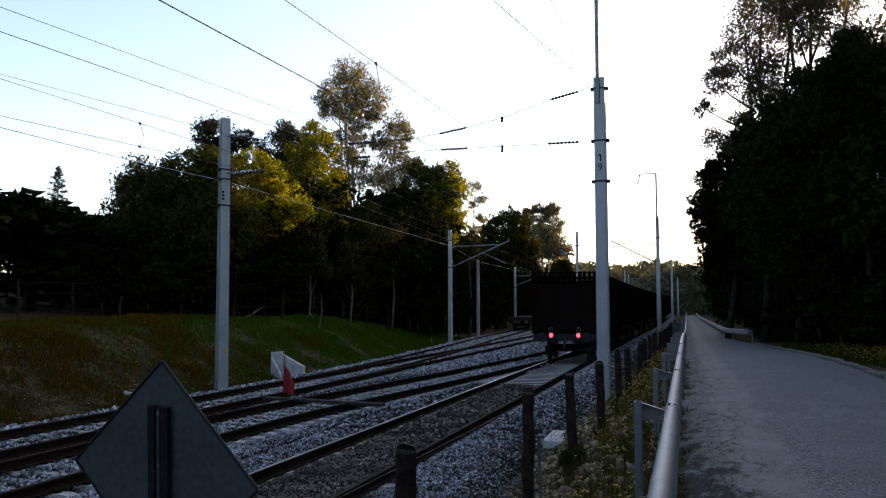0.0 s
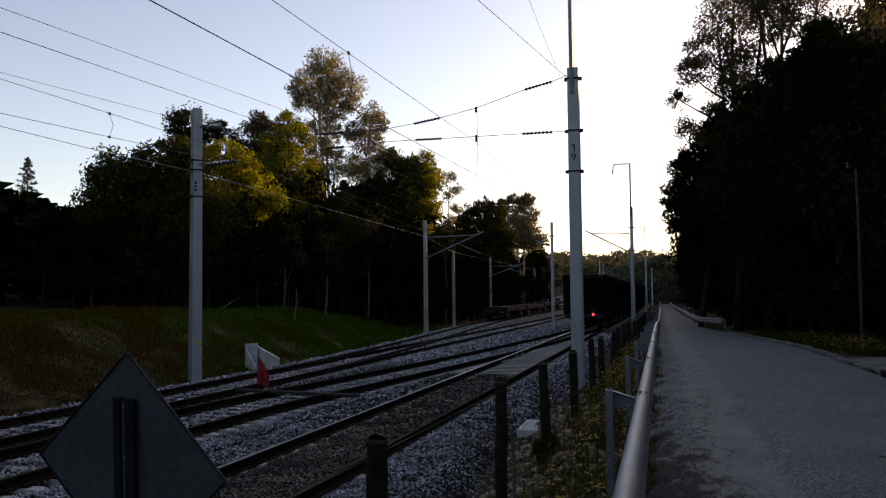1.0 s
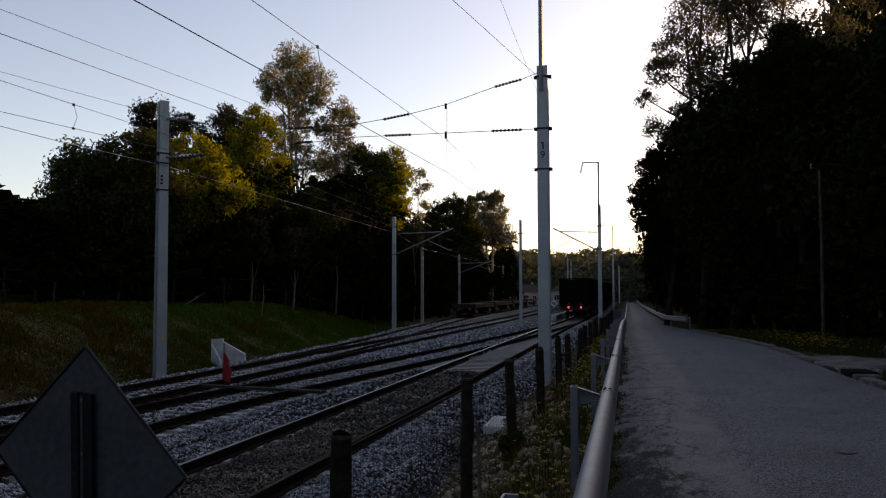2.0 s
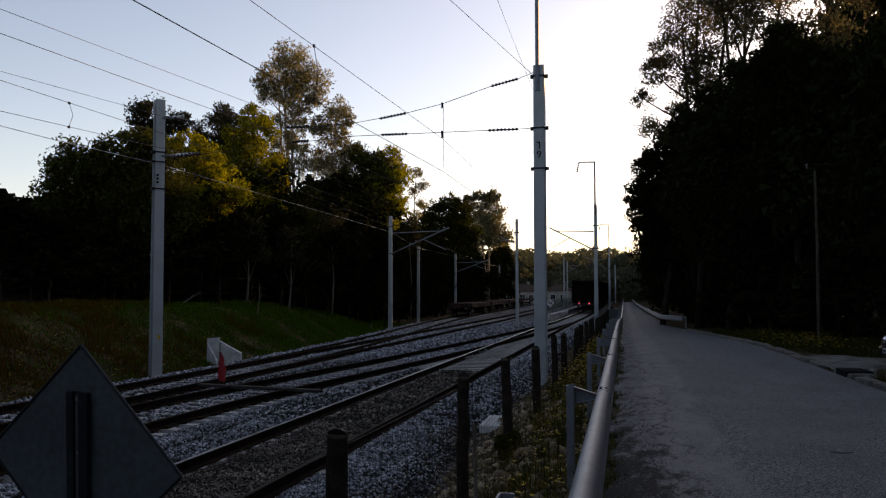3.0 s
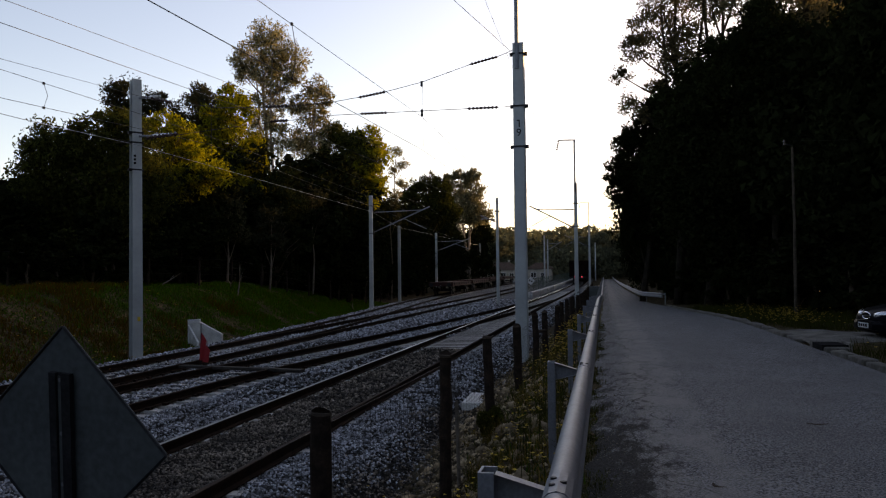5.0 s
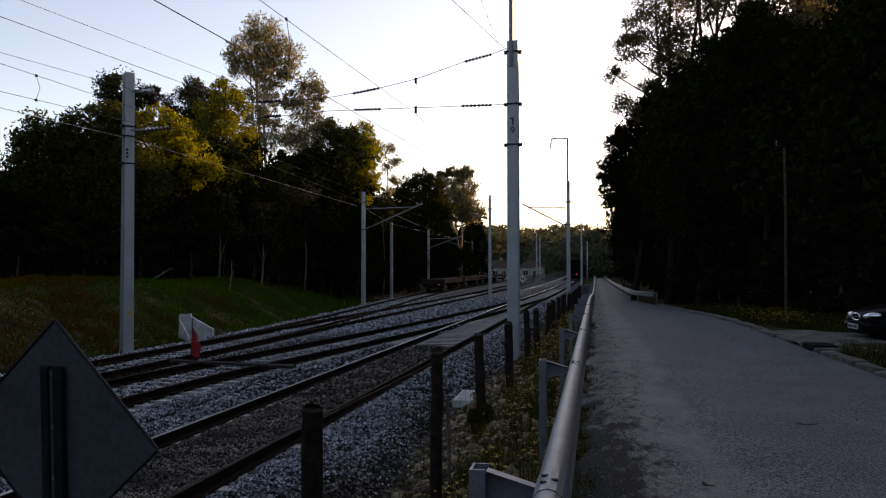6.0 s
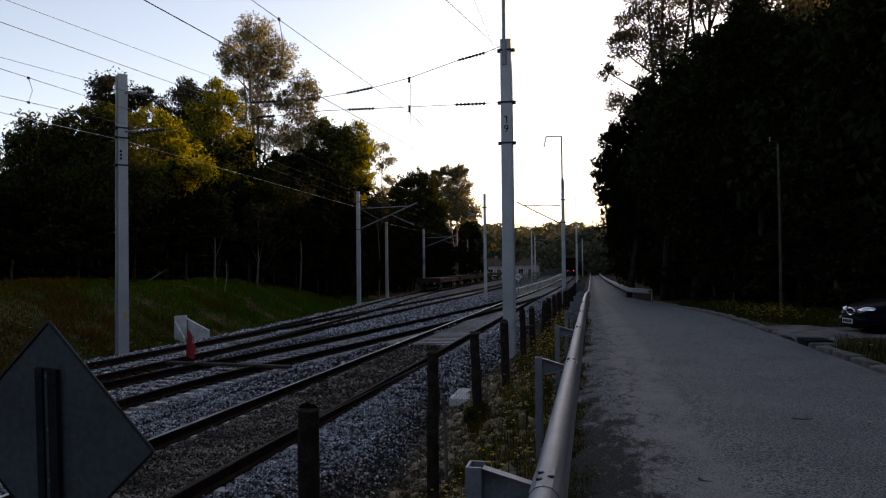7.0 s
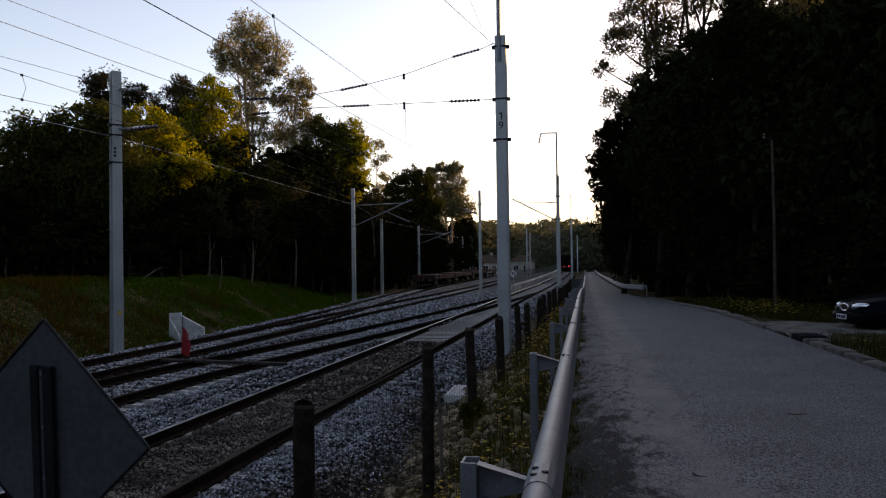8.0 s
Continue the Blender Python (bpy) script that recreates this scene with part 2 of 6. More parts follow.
    l.new(rim.outputs[0], both.inputs[0])
    l.new(close.outputs[0], both.inputs[1])
    l.new(both.outputs[0], less.inputs[1])
    dcut.inputs["From Min"].default_value = 0.4
    dcut.inputs["From Max"].default_value = 0.3
    dcut.inputs["To Max"].default_value = 0.85
    l.new(less.outputs[0], dcut.inputs[0])
    # thin crooked cracks near the broken edge, and chips of stone in the bitumen
    warp = n.new("ShaderNodeTexNoise")
    warp.inputs["Scale"].default_value = 2.0
    warp.inputs["Detail"].default_value = 5
    l.new(co.outputs["Object"], warp.inputs["Vector"])
    bend = n.new("ShaderNodeMix")
    bend.data_type = "RGBA"
    bend.inputs["Factor"].default_value = 0.35
    l.new(stretch.outputs[0], bend.inputs["A"])
    l.new(warp.outputs["Color"], bend.inputs["B"])
    crack = n.new("ShaderNodeTexVoronoi")
    crack.feature = "DISTANCE_TO_EDGE"
    crack.inputs["Scale"].default_value = 2.2
    l.new(bend.outputs["Result"], crack.inputs["Vector"])
    thin = n.new("ShaderNodeMapRange")
    thin.inputs["From Min"].default_value = 0.022
    thin.inputs["From Max"].default_value = 0.006
    l.new(crack.outputs["Distance"], thin.inputs[0])
    where = n.new("ShaderNodeMapRange")
    where.inputs["From Min"].default_value = 0.9
    where.inputs["From Max"].default_value = 0.35
    where.inputs["To Max"].default_value = 0.8
    l.new(sep.outputs[0], where.inputs[0])
    line = n.new("ShaderNodeMath")
    line.operation = "MULTIPLY"
    l.new(thin.outputs[0], line.inputs[0])
    l.new(where.outputs[0], line.inputs[1])
    most = n.new("ShaderNodeMath")
    most.operation = "MAXIMUM"
    l.new(dcut.outputs[0], most.inputs[0])
    l.new(line.outputs[0], most.inputs[1])
    chip = n.new("ShaderNodeTexVoronoi")
    chip.inputs["Scale"].default_value = 55
    l.new(co.outputs["Object"], chip.inputs["Vector"])
    grey = n.new("ShaderNodeSeparateColor")
    l.new(chip.outputs["Color"], grey.inputs[0])
    pale = n.new("ShaderNodeMapRange")
    pale.inputs["From Min"].default_value = 0.82
    pale.inputs["From Max"].default_value = 0.92
    pale.inputs["To Max"].default_value = 0.55
    l.new(grey.outputs[0], pale.inputs[0])
    mx2 = n.new("ShaderNodeMix")
    mx2.data_type = "RGBA"
    l.new(most.outputs[0], mx2.inputs["Factor"])
    chips = n.new("ShaderNodeMix")
    chips.data_type = "RGBA"
    l.new(pale.outputs[0], chips.inputs["Factor"])
    l.new(mx.outputs["Result"], chips.inputs["A"])
    chips.inputs["B"].default_value = (0.24, 0.22, 0.2, 1)
    l.new(chips.outputs["Result"], mx2.inputs["A"])
    mx2.inputs["B"].default_value = (0.022, 0.02, 0.018, 1)
    l.new(mx2.outputs["Result"], b.inputs["Base Color"])
    # loose dirt and cracks have no sheen
    dull = n.new("ShaderNodeMapRange")
    dull.inputs["From Max"].default_value = 0.8
    dull.inputs["To Min"].default_value = 0.26
    dull.inputs["To Max"].default_value = 0.02
    l.new(most.outputs[0], dull.inputs[0])
    l.new(dull.outputs[0], b.inputs["Specular IOR Level"])
    return m


M_asphalt = road_mat()
M_taillamp = glow_mat("red_lamp_glass", (1.0, 0.04, 0.06), 2.0)


# ---- mesh helpers ----
def smooth01(v):
    v = min(1.0, max(0.0, v))
    return v * v * (3 - 2 * v)


class Geo:
    """Vertices and faces that grow piece by piece."""

    def __init__(self):
        self.v, self.f = [], []

    def add(self, verts, faces):
        o = len(self.v)
        self.v += [tuple(p) for p in verts]
        self.f += [tuple(i + o for i in f) for f in faces]
        return self

    def box(self, c, s, m=None):
        x, y, z = (a / 2 for a in s)
        vs = [Vector((i * x, j * y, k * z)) for i in (-1, 1) for j in (-1, 1) for k in (-1, 1)]
        if m is not None:
            vs = [m @ p for p in vs]
        vs = [p + Vector(c) for p in vs]
        return self.add(vs, [(0, 1, 3, 2), (4, 6, 7, 5), (0, 4, 5, 1), (2, 3, 7, 6), (0, 2, 6, 4), (1, 5, 7, 3)])

    def tube(self, pts, rad, n=6, cap=True):
        pts = [Vector(p) for p in pts]
        rads = rad if isinstance(rad, (list, tuple)) else [rad] * len(pts)
        rings = []
        for i, p in enumerate(pts):
            d = (pts[min(i + 1, len(pts) - 1)] - pts[max(i - 1, 0)]).normalized()
            ref = Vector((0, 0, 1)) if abs(d.z) < 0.9 else Vector((1, 0, 0))
            a = d.cross(ref).normalized()
            b = a.cross(d)
            rings.append([p + (a * math.cos(2 * math.pi * k / n) + b * math.sin(2 * math.pi * k / n)) * rads[i] for k in range(n)])
        vs = [q for r in rings for q in r]
        fs = [(i * n + k, i * n + (k + 1) % n, (i + 1) * n + (k + 1) % n, (i + 1) * n + k) for i in range(len(pts) - 1) for k in range(n)]
        if cap:
            fs += [tuple(range(n))[::-1], tuple((len(pts) - 1) * n + k for k in range(n))]
        return self.add(vs, fs)

    def sweep(self, profile, path, closed=True):
        """profile: (side, up) pairs, side to the right of the path; path: points, level sections."""
        path = [Vector(p) for p in path]
        n = len(profile)
        vs = []
        for i, p in enumerate(path):
            d = path[min(i + 1, len(path) - 1)] - path[max(i - 1, 0)]
            d.z = 0
            d.normalize()
            r = Vector((d.y, -d.x, 0))
            vs += [p + r * s + Vector((0, 0, u)) for s, u in profile]
        m = n if closed else n - 1
        fs = [(i * n + k, i * n + (k + 1) % n, (i + 1) * n + (k + 1) % n, (i + 1) * n + k) for i in range(len(path) - 1) for k in range(m)]
        if closed:
            fs += [tuple(range(n)), tuple((len(path) - 1) * n + k for k in range(n))[::-1]]
        return self.add(vs, fs)

    def data(self, name, smooth=False, bevel=0.0):
        me = bpy.data.meshes.new(name)
        me.from_pydata(self.v, [], self.f)
        bm = bmesh.new()
        bm.from_mesh(me)
        bmesh.ops.recalc_face_normals(bm, faces=bm.faces)
        if bevel:
            bmesh.ops.bevel(bm, geom=list(bm.edges), offset=bevel, segments=2, affect="EDGES", profile=0.5, clamp_overlap=True)
        bm.to_mesh(me)
        bm.free()
        if smooth:
            me.shade_smooth()
        return me


def part(name, g, material, parent=None, label="", smooth=False, bevel=0.0, at=None):
    me = g if isinstance(g, bpy.types.Mesh) else g.data(name, smooth, bevel)
    if material and not me.materials:
        me.materials.append(material)
    ob = new(name, me)
    if parent:
        ob.parent = parent
    if at is not None:
        ob.matrix_basis = at
    if label:
        ob["label"] = label
    return ob


def thing(name, label, category, at=None, group="", kind=""):
    ob = tagged(new(name), label, category, group, kind)
    if at is not None:
        ob.matrix_basis = at
    return ob


def quads(name, verts, material, per=4):
    """A mesh out of loose faces with the same number of corners, from an array (faces, corners, 3)."""
    n = len(verts)
    me = bpy.data.meshes.new(name)
    me.vertices.add(n * per)
    me.vertices.foreach_set("co", np.ascontiguousarray(verts, dtype=np.float32).ravel())
    me.loops.add(n * per)
    me.loops.foreach_set("vertex_index", np.arange(n * per, dtype=np.int32))
    me.polygons.add(n)
    me.polygons.foreach_set("loop_start", np.arange(0, n * per, per, dtype=np.int32))
    me.update(calc_edges=True)
    me.validate()
    me.materials.append(material)
    return me


# ---- the lie of the land ----
RAIL_TOP = -0.8


def spline(points, y):
    """A smooth curve through (y, x) pairs, flat outside them."""
    if y <= points[0][0]:
        return points[0][1]
    for i in range(len(points) - 1):
        (a, pa), (b, pb) = points[i], points[i + 1]
        if y <= b:
            t = (y - a) / (b - a)
            ma = (pb - points[i - 1][1]) / (b - points[i - 1][0]) if i else 0.0
            mb = (points[i + 2][1] - pa) / (points[i + 2][0] - a) if i + 2 < len(points) else (pb - pa) / (b - a)
            h = b - a
            return (2 * t**3 - 3 * t**2 + 1) * pa + (t**3 - 2 * t**2 + t) * h * ma + (3 * t**2 - 2 * t**3) * pb + (t**3 - t**2) * h * mb
    (a, pa), (b, pb) = points[-2], points[-1]
    return pb + (pb - pa) / (b - a) * (y - b)


X_A, X_D = -5.18, -11.9
B_LINE = [(12, -9.35), (18, -9.25), (25, -8.5), (32, -7.75), (40, -7.05), (50, -6.35), (60, -5.8), (74, -5.2)]
C_LINE = [(24, -11.9), (36, -12.4), (50, -13.55), (62, -14.75), (80, -16.4), (100, -17.5), (130, -17.8), (200, -17.6)]
A_LINE = [(60, X_A), (100, -4.75), (130, -4.45), (165, -4.25), (195, -4.4), (225, -5.0), (300, -8.0)]
GAUGE = 1.74


def grade(y):
    return 0.85 * smooth01((y - 70) / 170)


def road_z(y):
    """The road dips after the first straight and climbs again far off."""
    return -0.65 * smooth01((y - 22) / 36) * (1 - 0.6 * smooth01((y - 130) / 120))


def road_left(y):
    return -0.14


def road_right(y):
    return 3.95 - 1.1 * smooth01((y - 52) / 12) - 0.5 * smooth01((y - 66) / 60) - 0.25 * smooth01((y - 120) / 80)


def road_mid(y):
    return (road_left(y) + road_right(y)) / 2


def road_half(y):
    return (road_right(y) - road_left(y)) / 2


def ground_z(x, y):
    wide = 1.75 + 0.9 * smooth01((y - 9) / 4)
    rise = smooth01((x + 0.35 + wide) / wide)
    z = -1.28 + grade(y) * (1 - rise)
    left, right = road_mid(y) - road_half(y), road_mid(y) + road_half(y)
    # the slope between the line and the road
    z += (1.22 + road_z(y)) * rise
    # a low mound round the inspection cover
    z += 0.24 * math.exp(-((x + 2.25) / 0.55) ** 2 - ((y - 16.2) / 1.1) ** 2)
    if x > right:
        z += 0.06 * smooth01((x - right) / 0.5) + 0.5 * smooth01((x - right - 3.2) / 8) + 0.05 * max(0, x - 12)
    foot = min(-14.3, spline(C_LINE, y) - 2.75)
    if x < foot:
        bank = 0.35 + 1.95 * (1 - smooth01((y - 46) / 40))
        z += bank * smooth01((foot - x) / 6.0)
        z += 0.07 * max(0, -24 - x) * (1 - 0.6 * smooth01((y - 60) / 60))
        z += 0.12 * max(0, -30 - x) * (1 - smooth01((y - 40) / 40))
    far = math.hypot(x, y)
    z += 9 * smooth01((far - 210) / 200)
    if left - 0.1 > x or x > right + 0.1:
        z += (0.07 if x > -15 else 0.13) * noise.noise((x * 0.45, y * 0.45, 0)) + 0.03 * noise.noise((x * 1.7, y * 1.7, 3))
    return z


def axis(stops):
    out = []
    for a, b, step in stops:
        n = max(1, round((b - a) / step))
        out += [a + (b - a) * i / n for i in range(n)]
    return out + [stops[-1][1]]


def build_ground():
    xs = axis([(-900, -200, 100), (-200, -60, 10), (-60, -28, 2), (-28, -14, 0.5), (-14, -3, 1.2), (-3, 5.5, 0.25), (5.5, 14, 0.6), (14, 40, 2), (40, 200, 16), (200, 900, 100)])
    ys = axis([(-300, -40, 40), (-40, 0, 4), (0, 40, 0.5), (40, 100, 1.5), (100, 260, 8), (260, 500, 24), (500, 1800, 130)])
    g = Geo()
    g.v = [(x, y, ground_z(x, y)) for y in ys for x in xs]
    n = len(xs)
    g.f = [(j * n + i, j * n + i + 1, (j + 1) * n + i + 1, (j + 1) * n + i) for j in range(len(ys) - 1) for i in range(n - 1)]
    tagged(part("ground", g, M_soil, smooth=True), "brown earth with sparse grass beside the tracks", "ground", kind="structure")


build_ground()


def build_road():
    g = Geo()
    ys = axis([(-30, 0, 2), (0, 3, 0.25), (3, 16, 0.07), (16, 40, 0.3), (40, 260, 4)])
    cols = 14
    for y in ys:
        for i in range(cols + 1):
            u = i / cols
            ragged = 0.14 * noise.noise((0, y * 0.7, 7)) + 0.07 * noise.noise((0, y * 2.2, 9)) + 0.02 * noise.noise((0, y * 7.0, 4)) if i == 0 else 0.0
            x = road_mid(y) + road_half(y) * (2 * u - 1) + ragged
            crown = 0.05 * (1 - (2 * u - 1) ** 2) + 0.008 * noise.noise((x * 0.8, y * 0.5, 2))
            g.v.append((x, y, crown + road_z(y) - (0.045 if i == 0 else 0)))
    n = cols + 1
    g.f = [(j * n + i, j * n + i + 1, (j + 1) * n + i + 1, (j + 1) * n + i) for j in range(len(ys) - 1) for i in range(cols)]
    tagged(part("road", g, M_asphalt, smooth=True), "narrow worn grey asphalt road", "road", kind="structure")


build_road()


# ---- tracks ----
RAIL_PROFILE = [(-0.036, 0.0), (-0.036, -0.035), (-0.01, -0.05), (-0.01, -0.13), (-0.07, -0.15), (-0.07, -0.165), (0.07, -0.165), (0.07, -0.15), (0.01, -0.13), (0.01, -0.05), (0.036, -0.035), (0.036, 0.0)]


def build_track(line, y0, y1, label, top, sleeper_from, sleeper_to, wide=2.5, skip_left=None):
    root = thing("railway_track", label, "railway track", group="tracks")
    step = 1.0
    ys = axis([(y0, min(y1, 90), step), (min(y1, 90), y1, 6)]) if y1 > 90 else axis([(y0, y1, step)])
    for side in (-1, 1):
        pts = [(line(y) + side * GAUGE / 2, y, RAIL_TOP + grade(y)) for y in ys]
        rail = part("rail", Geo().sweep(RAIL_PROFILE, pts), M_rail, root)
        # Main track: right head dulled by colour, standing for its missing sky reflection.
        part("rail_head", Geo().sweep([(-0.03, 0.002), (-0.03, 0.005), (0.03, 0.005), (0.03, 0.002)], pts), top if side < 0 else M_railtop_dull, rail)
    sl = Geo()
    w = wide / 2
    prof = [(-w, -0.1), (-w, 0.03), (-w + 0.06, 0.05), (w - 0.06, 0.05), (w, 0.03), (w, -0.1)]
    sl.sweep(prof, [(0, -0.105, 0), (0, 0.105, 0)])
    me = sl.data("sleeper")
    me.materials.append(M_concrete)
    cme = Geo().box((0, 0, 0), (0.09, 0.12, 0.05)).data("fastening")
    cme.materials.append(M_rail)
    y = sleeper_from
    while y < sleeper_to:
        slope = math.degrees(math.atan2(line(y + 0.5) - line(y - 0.5), 1.0))
        m = pose(line(y) + random.uniform(-0.02, 0.02), y, RAIL_TOP - 0.22 + grade(y), 0, 0, -slope + random.uniform(-0.5, 0.5))
        s = part("sleeper", me, None, root, at=m)
        if y < 24 and wide < 2.5:
            for side in (-1, 1):
                for k in (-1, 1):
                    part("fastening", cme, None, s, at=pose(side * GAUGE / 2 + k * 0.11, 0, 0.075))
        y += 0.6
    return root


build_track(lambda y: spline(A_LINE, y), -20, 420, "straight main track with concrete sleepers, left rail head polished, right head coloured without reflection", M_railtop, 4, 110)
build_track(lambda y: spline(B_LINE, y), -20, 74, "rusty side track that joins the main track by a turnout", M_railtop_dull, 6, 44, 2.48)
build_track(lambda y: X_D, -20, 420, "rusty side track running parallel to the main track", M_railtop_dull, 10, 90, 2.48)
build_track(lambda y: spline(C_LINE, y), 26, 178, "rusty siding curving off towards parked flat wagons", M_railtop_dull, 40, 110)


def bed_z(x, y):
    """The ballast's surface: level with the sleepers, sloping off at both sides."""
    z = RAIL_TOP - 0.215
    main = spline(A_LINE, y)
    right = -3.35 + 0.25 * noise.noise((0, y * 0.3, 11))
    leftmost = min(spline(C_LINE, y), X_D) - 1.95 + 0.2 * noise.noise((0, y * 0.4, 14))
    z -= 0.42 * smooth01((x - right) / 1.1)
    z -= 0.5 * smooth01((leftmost - x) / 0.9)
    if abs(x - main) < 1.9:
        z += 0.06 * smooth01((1.9 - abs(x - main)) / 0.4) * (1 - smooth01((y - 27.5) / 2.0))
    else:
        z += 0.03
    b = spline(B_LINE, y)
    if b + 0.95 < x < b + 1.4 and 10 < y < 42:
        z -= 0.07
    for a, c in ((b + 1.3, main - 1.3), (X_D + 1.3, b - 1.3)):
        if c - a > 0.4 and a < x < c:
            z += 0.1 * math.sin(math.pi * (x - a) / (c - a))
    if abs(x - main) < 0.85 and y > 28:
        return RAIL_TOP - 0.179 + 0.004 * noise.noise((x * 4, y * 4, 5)) + grade(y)
    # the stones lie lower along each rail
    for c in (main, b, X_D):
        off = abs(abs(x - c) - GAUGE / 2)
        if off < 0.3:
            z -= 0.055 * (1 - off / 0.3)
    z += 0.035 * noise.noise((x * 2.5, y * 2.5, 5)) + 0.018 * noise.noise((x * 8, y * 8, 6))
    return z + grade(y)


def build_ballast():
    for name, ys, m, label in (("ballast_bed", axis([(-20, 4, 2), (4, 40, 0.3), (40, 74, 1.0)]), M_gap_shade, "near-black track bed that paints the shade between the crushed stones"), ("far_ballast_bed", axis([(74, 100, 1.0), (100, 260, 5)]), M_ballast, "grey crushed stone ballast under the far tracks")):
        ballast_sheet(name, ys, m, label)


def ballast_sheet(name, ys, material, label):
    g = Geo()
    cols = 64
    for y in ys:
        lo = min(spline(C_LINE, y), X_D) - 3.1
        for i in range(cols + 1):
            x = lo + (-2.2 - lo) * i / cols
            g.v.append((x, y, bed_z(x, y)))
    n = cols + 1
    g.f = [(j * n + i, j * n + i + 1, (j + 1) * n + i + 1, (j + 1) * n + i) for j in range(len(ys) - 1) for i in range(cols)]
    tagged(part(name, g, material, smooth=True), label, "ballast", kind="structure")


build_ballast()
def stones(name, pts, sizes, material, rng):
    """Loose angular stones as one mesh: six-cornered lumps of eight faces."""
    n = len(pts)
    base = np.array([(1, 0, 0), (-1, 0, 0), (0, 1, 0), (0, -1, 0), (0, 0, 1), (0, 0, -1)], float)
    v = base[None] * sizes[:, None, None] * rng.uniform(0.55, 1.25, (n, 6, 1)) + rng.normal(0, 0.22, (n, 6, 3)) * sizes[:, None, None]
    a = rng.uniform(0, 2 * np.pi, n)
    b = rng.uniform(-0.8, 0.8, n)
    ca, sa, cb, sb = np.cos(a)[:, None], np.sin(a)[:, None], np.cos(b)[:, None], np.sin(b)[:, None]
    x, y, z = v[..., 0], v[..., 1], v[..., 2]
    x, z = x * cb - z * sb, x * sb + z * cb
    x, y = x * ca - y * sa, x * sa + y * ca
    v = np.stack([x, y, z * 0.8], -1) + pts[:, None, :]
    f = np.array([(0, 2, 4), (2, 1, 4), (1, 3, 4), (3, 0, 4), (2, 0, 5), (1, 2, 5), (3, 1, 5), (0, 3, 5)])
    faces = (f[None] + 6 * np.arange(n)[:, None, None]).reshape(-1, 3)
    me = bpy.data.meshes.new(name)
    me.vertices.add(n * 6)
    me.vertices.foreach_set("co", v.astype(np.float32).ravel())
    me.loops.add(len(faces) * 3)
    me.loops.foreach_set("vertex_index", faces.astype(np.int32).ravel())
    me.polygons.add(len(faces))
    me.polygons.foreach_set("loop_start", np.arange(0, len(faces) * 3, 3, dtype=np.int32))
    me.update(calc_edges=True)
    me.materials.append(material)
    return me


def build_stones():
    rng = np.random.default_rng(5)
    n = 100000
    close = rng.random(n) < 0.5
    y = np.where(close, 5.3 + 11 * rng.random(n) ** 1.25, 8 + 28 * rng.random(n) ** 1.5)
    x = np.where(close, rng.uniform(-8.2, -1.75, n), rng.uniform(-13.2, -1.75, n))
    close = close | ((y < 15) & (x > -8.2))
    # sparse past the second track while near
    keep = (x > -0.8 * y - 2.5)
    x, y, close = x[keep], y[keep], close[keep]
    # thinner towards the camera's back
    more = 7000
    x, y, close = np.concatenate([x, rng.uniform(-13, -2.2, more)]), np.concatenate([y, rng.uniform(-9, 6, more)]), np.concatenate([close, np.zeros(more, bool)])
    z = np.array([max(bed_z(a, b), ground_z(a, b) if a > -3 else -9) for a, b in zip(x, y)])
    s = np.where(close, rng.uniform(0.012, 0.029, len(x)), rng.uniform(0.02, 0.045, len(x)))
    bare = (y > 28.2) & (np.abs(x - X_A) < 0.8)
    x, y, z, s = x[~bare], y[~bare], z[~bare], s[~bare]
    # coarser ones stand for the stones farther on
    m = 34000
    y2 = 33 + 44 * rng.random(m) ** 1.3
    lo = np.array([min(spline(C_LINE, b), X_D) - 2.9 for b in y2])
    x2 = lo + (-2.5 - lo) * rng.random(m)
    near = rng.random(m) < 0.12
    y2 = np.where(near, rng.uniform(12, 36, m), y2)
    x2 = np.where(near, np.array([min(spline(C_LINE, b), X_D) for b in y2]) - rng.uniform(1.0, 2.9, m), x2)
    bare = np.abs(x2 - X_A) < 0.8
    x2, y2 = x2[~bare], y2[~bare]
    z2 = np.array([bed_z(a, b) for a, b in zip(x2, y2)])
    s2 = rng.uniform(0.035, 0.085, len(x2))
    x, y, z, s = np.concatenate([x, x2]), np.concatenate([y, y2]), np.concatenate([z, z2]), np.concatenate([s, s2])
    # Brown stones go between the main rails and along the right shoulder.
    browner = (np.abs(x - X_A) < 0.8) | (x + 0.3 * np.sin(y * 0.9) + rng.normal(0, 0.25, len(x)) > -3.15 + 0.4 * np.clip((y - 13) / 5, 0, 1))
    gone = (x > -2.45 + 0.2 * np.sin(y * 1.3)) & (rng.random(len(x)) < 0.75) | browner & (x > -4) & (rng.random(len(x)) < 0.35)
    x, y, z, s, browner = x[~gone], y[~gone], z[~gone], s[~gone], browner[~gone]
    pts = np.stack([x, y, z + s * 0.45], -1)
    for name, sel, m, label in (("ballast_stones", ~browner, M_stone, "loose angular grey ballast stones beside the rails"), ("oily_ballast_stones", browner, M_stone_dirty, "brown oil-stained ballast stones between the rails, brown stones on the right shoulder")):
        tagged(part(name, stones(name, pts[sel], s[sel], m, rng), None), label, "ballast", kind="stuff")


build_stones()

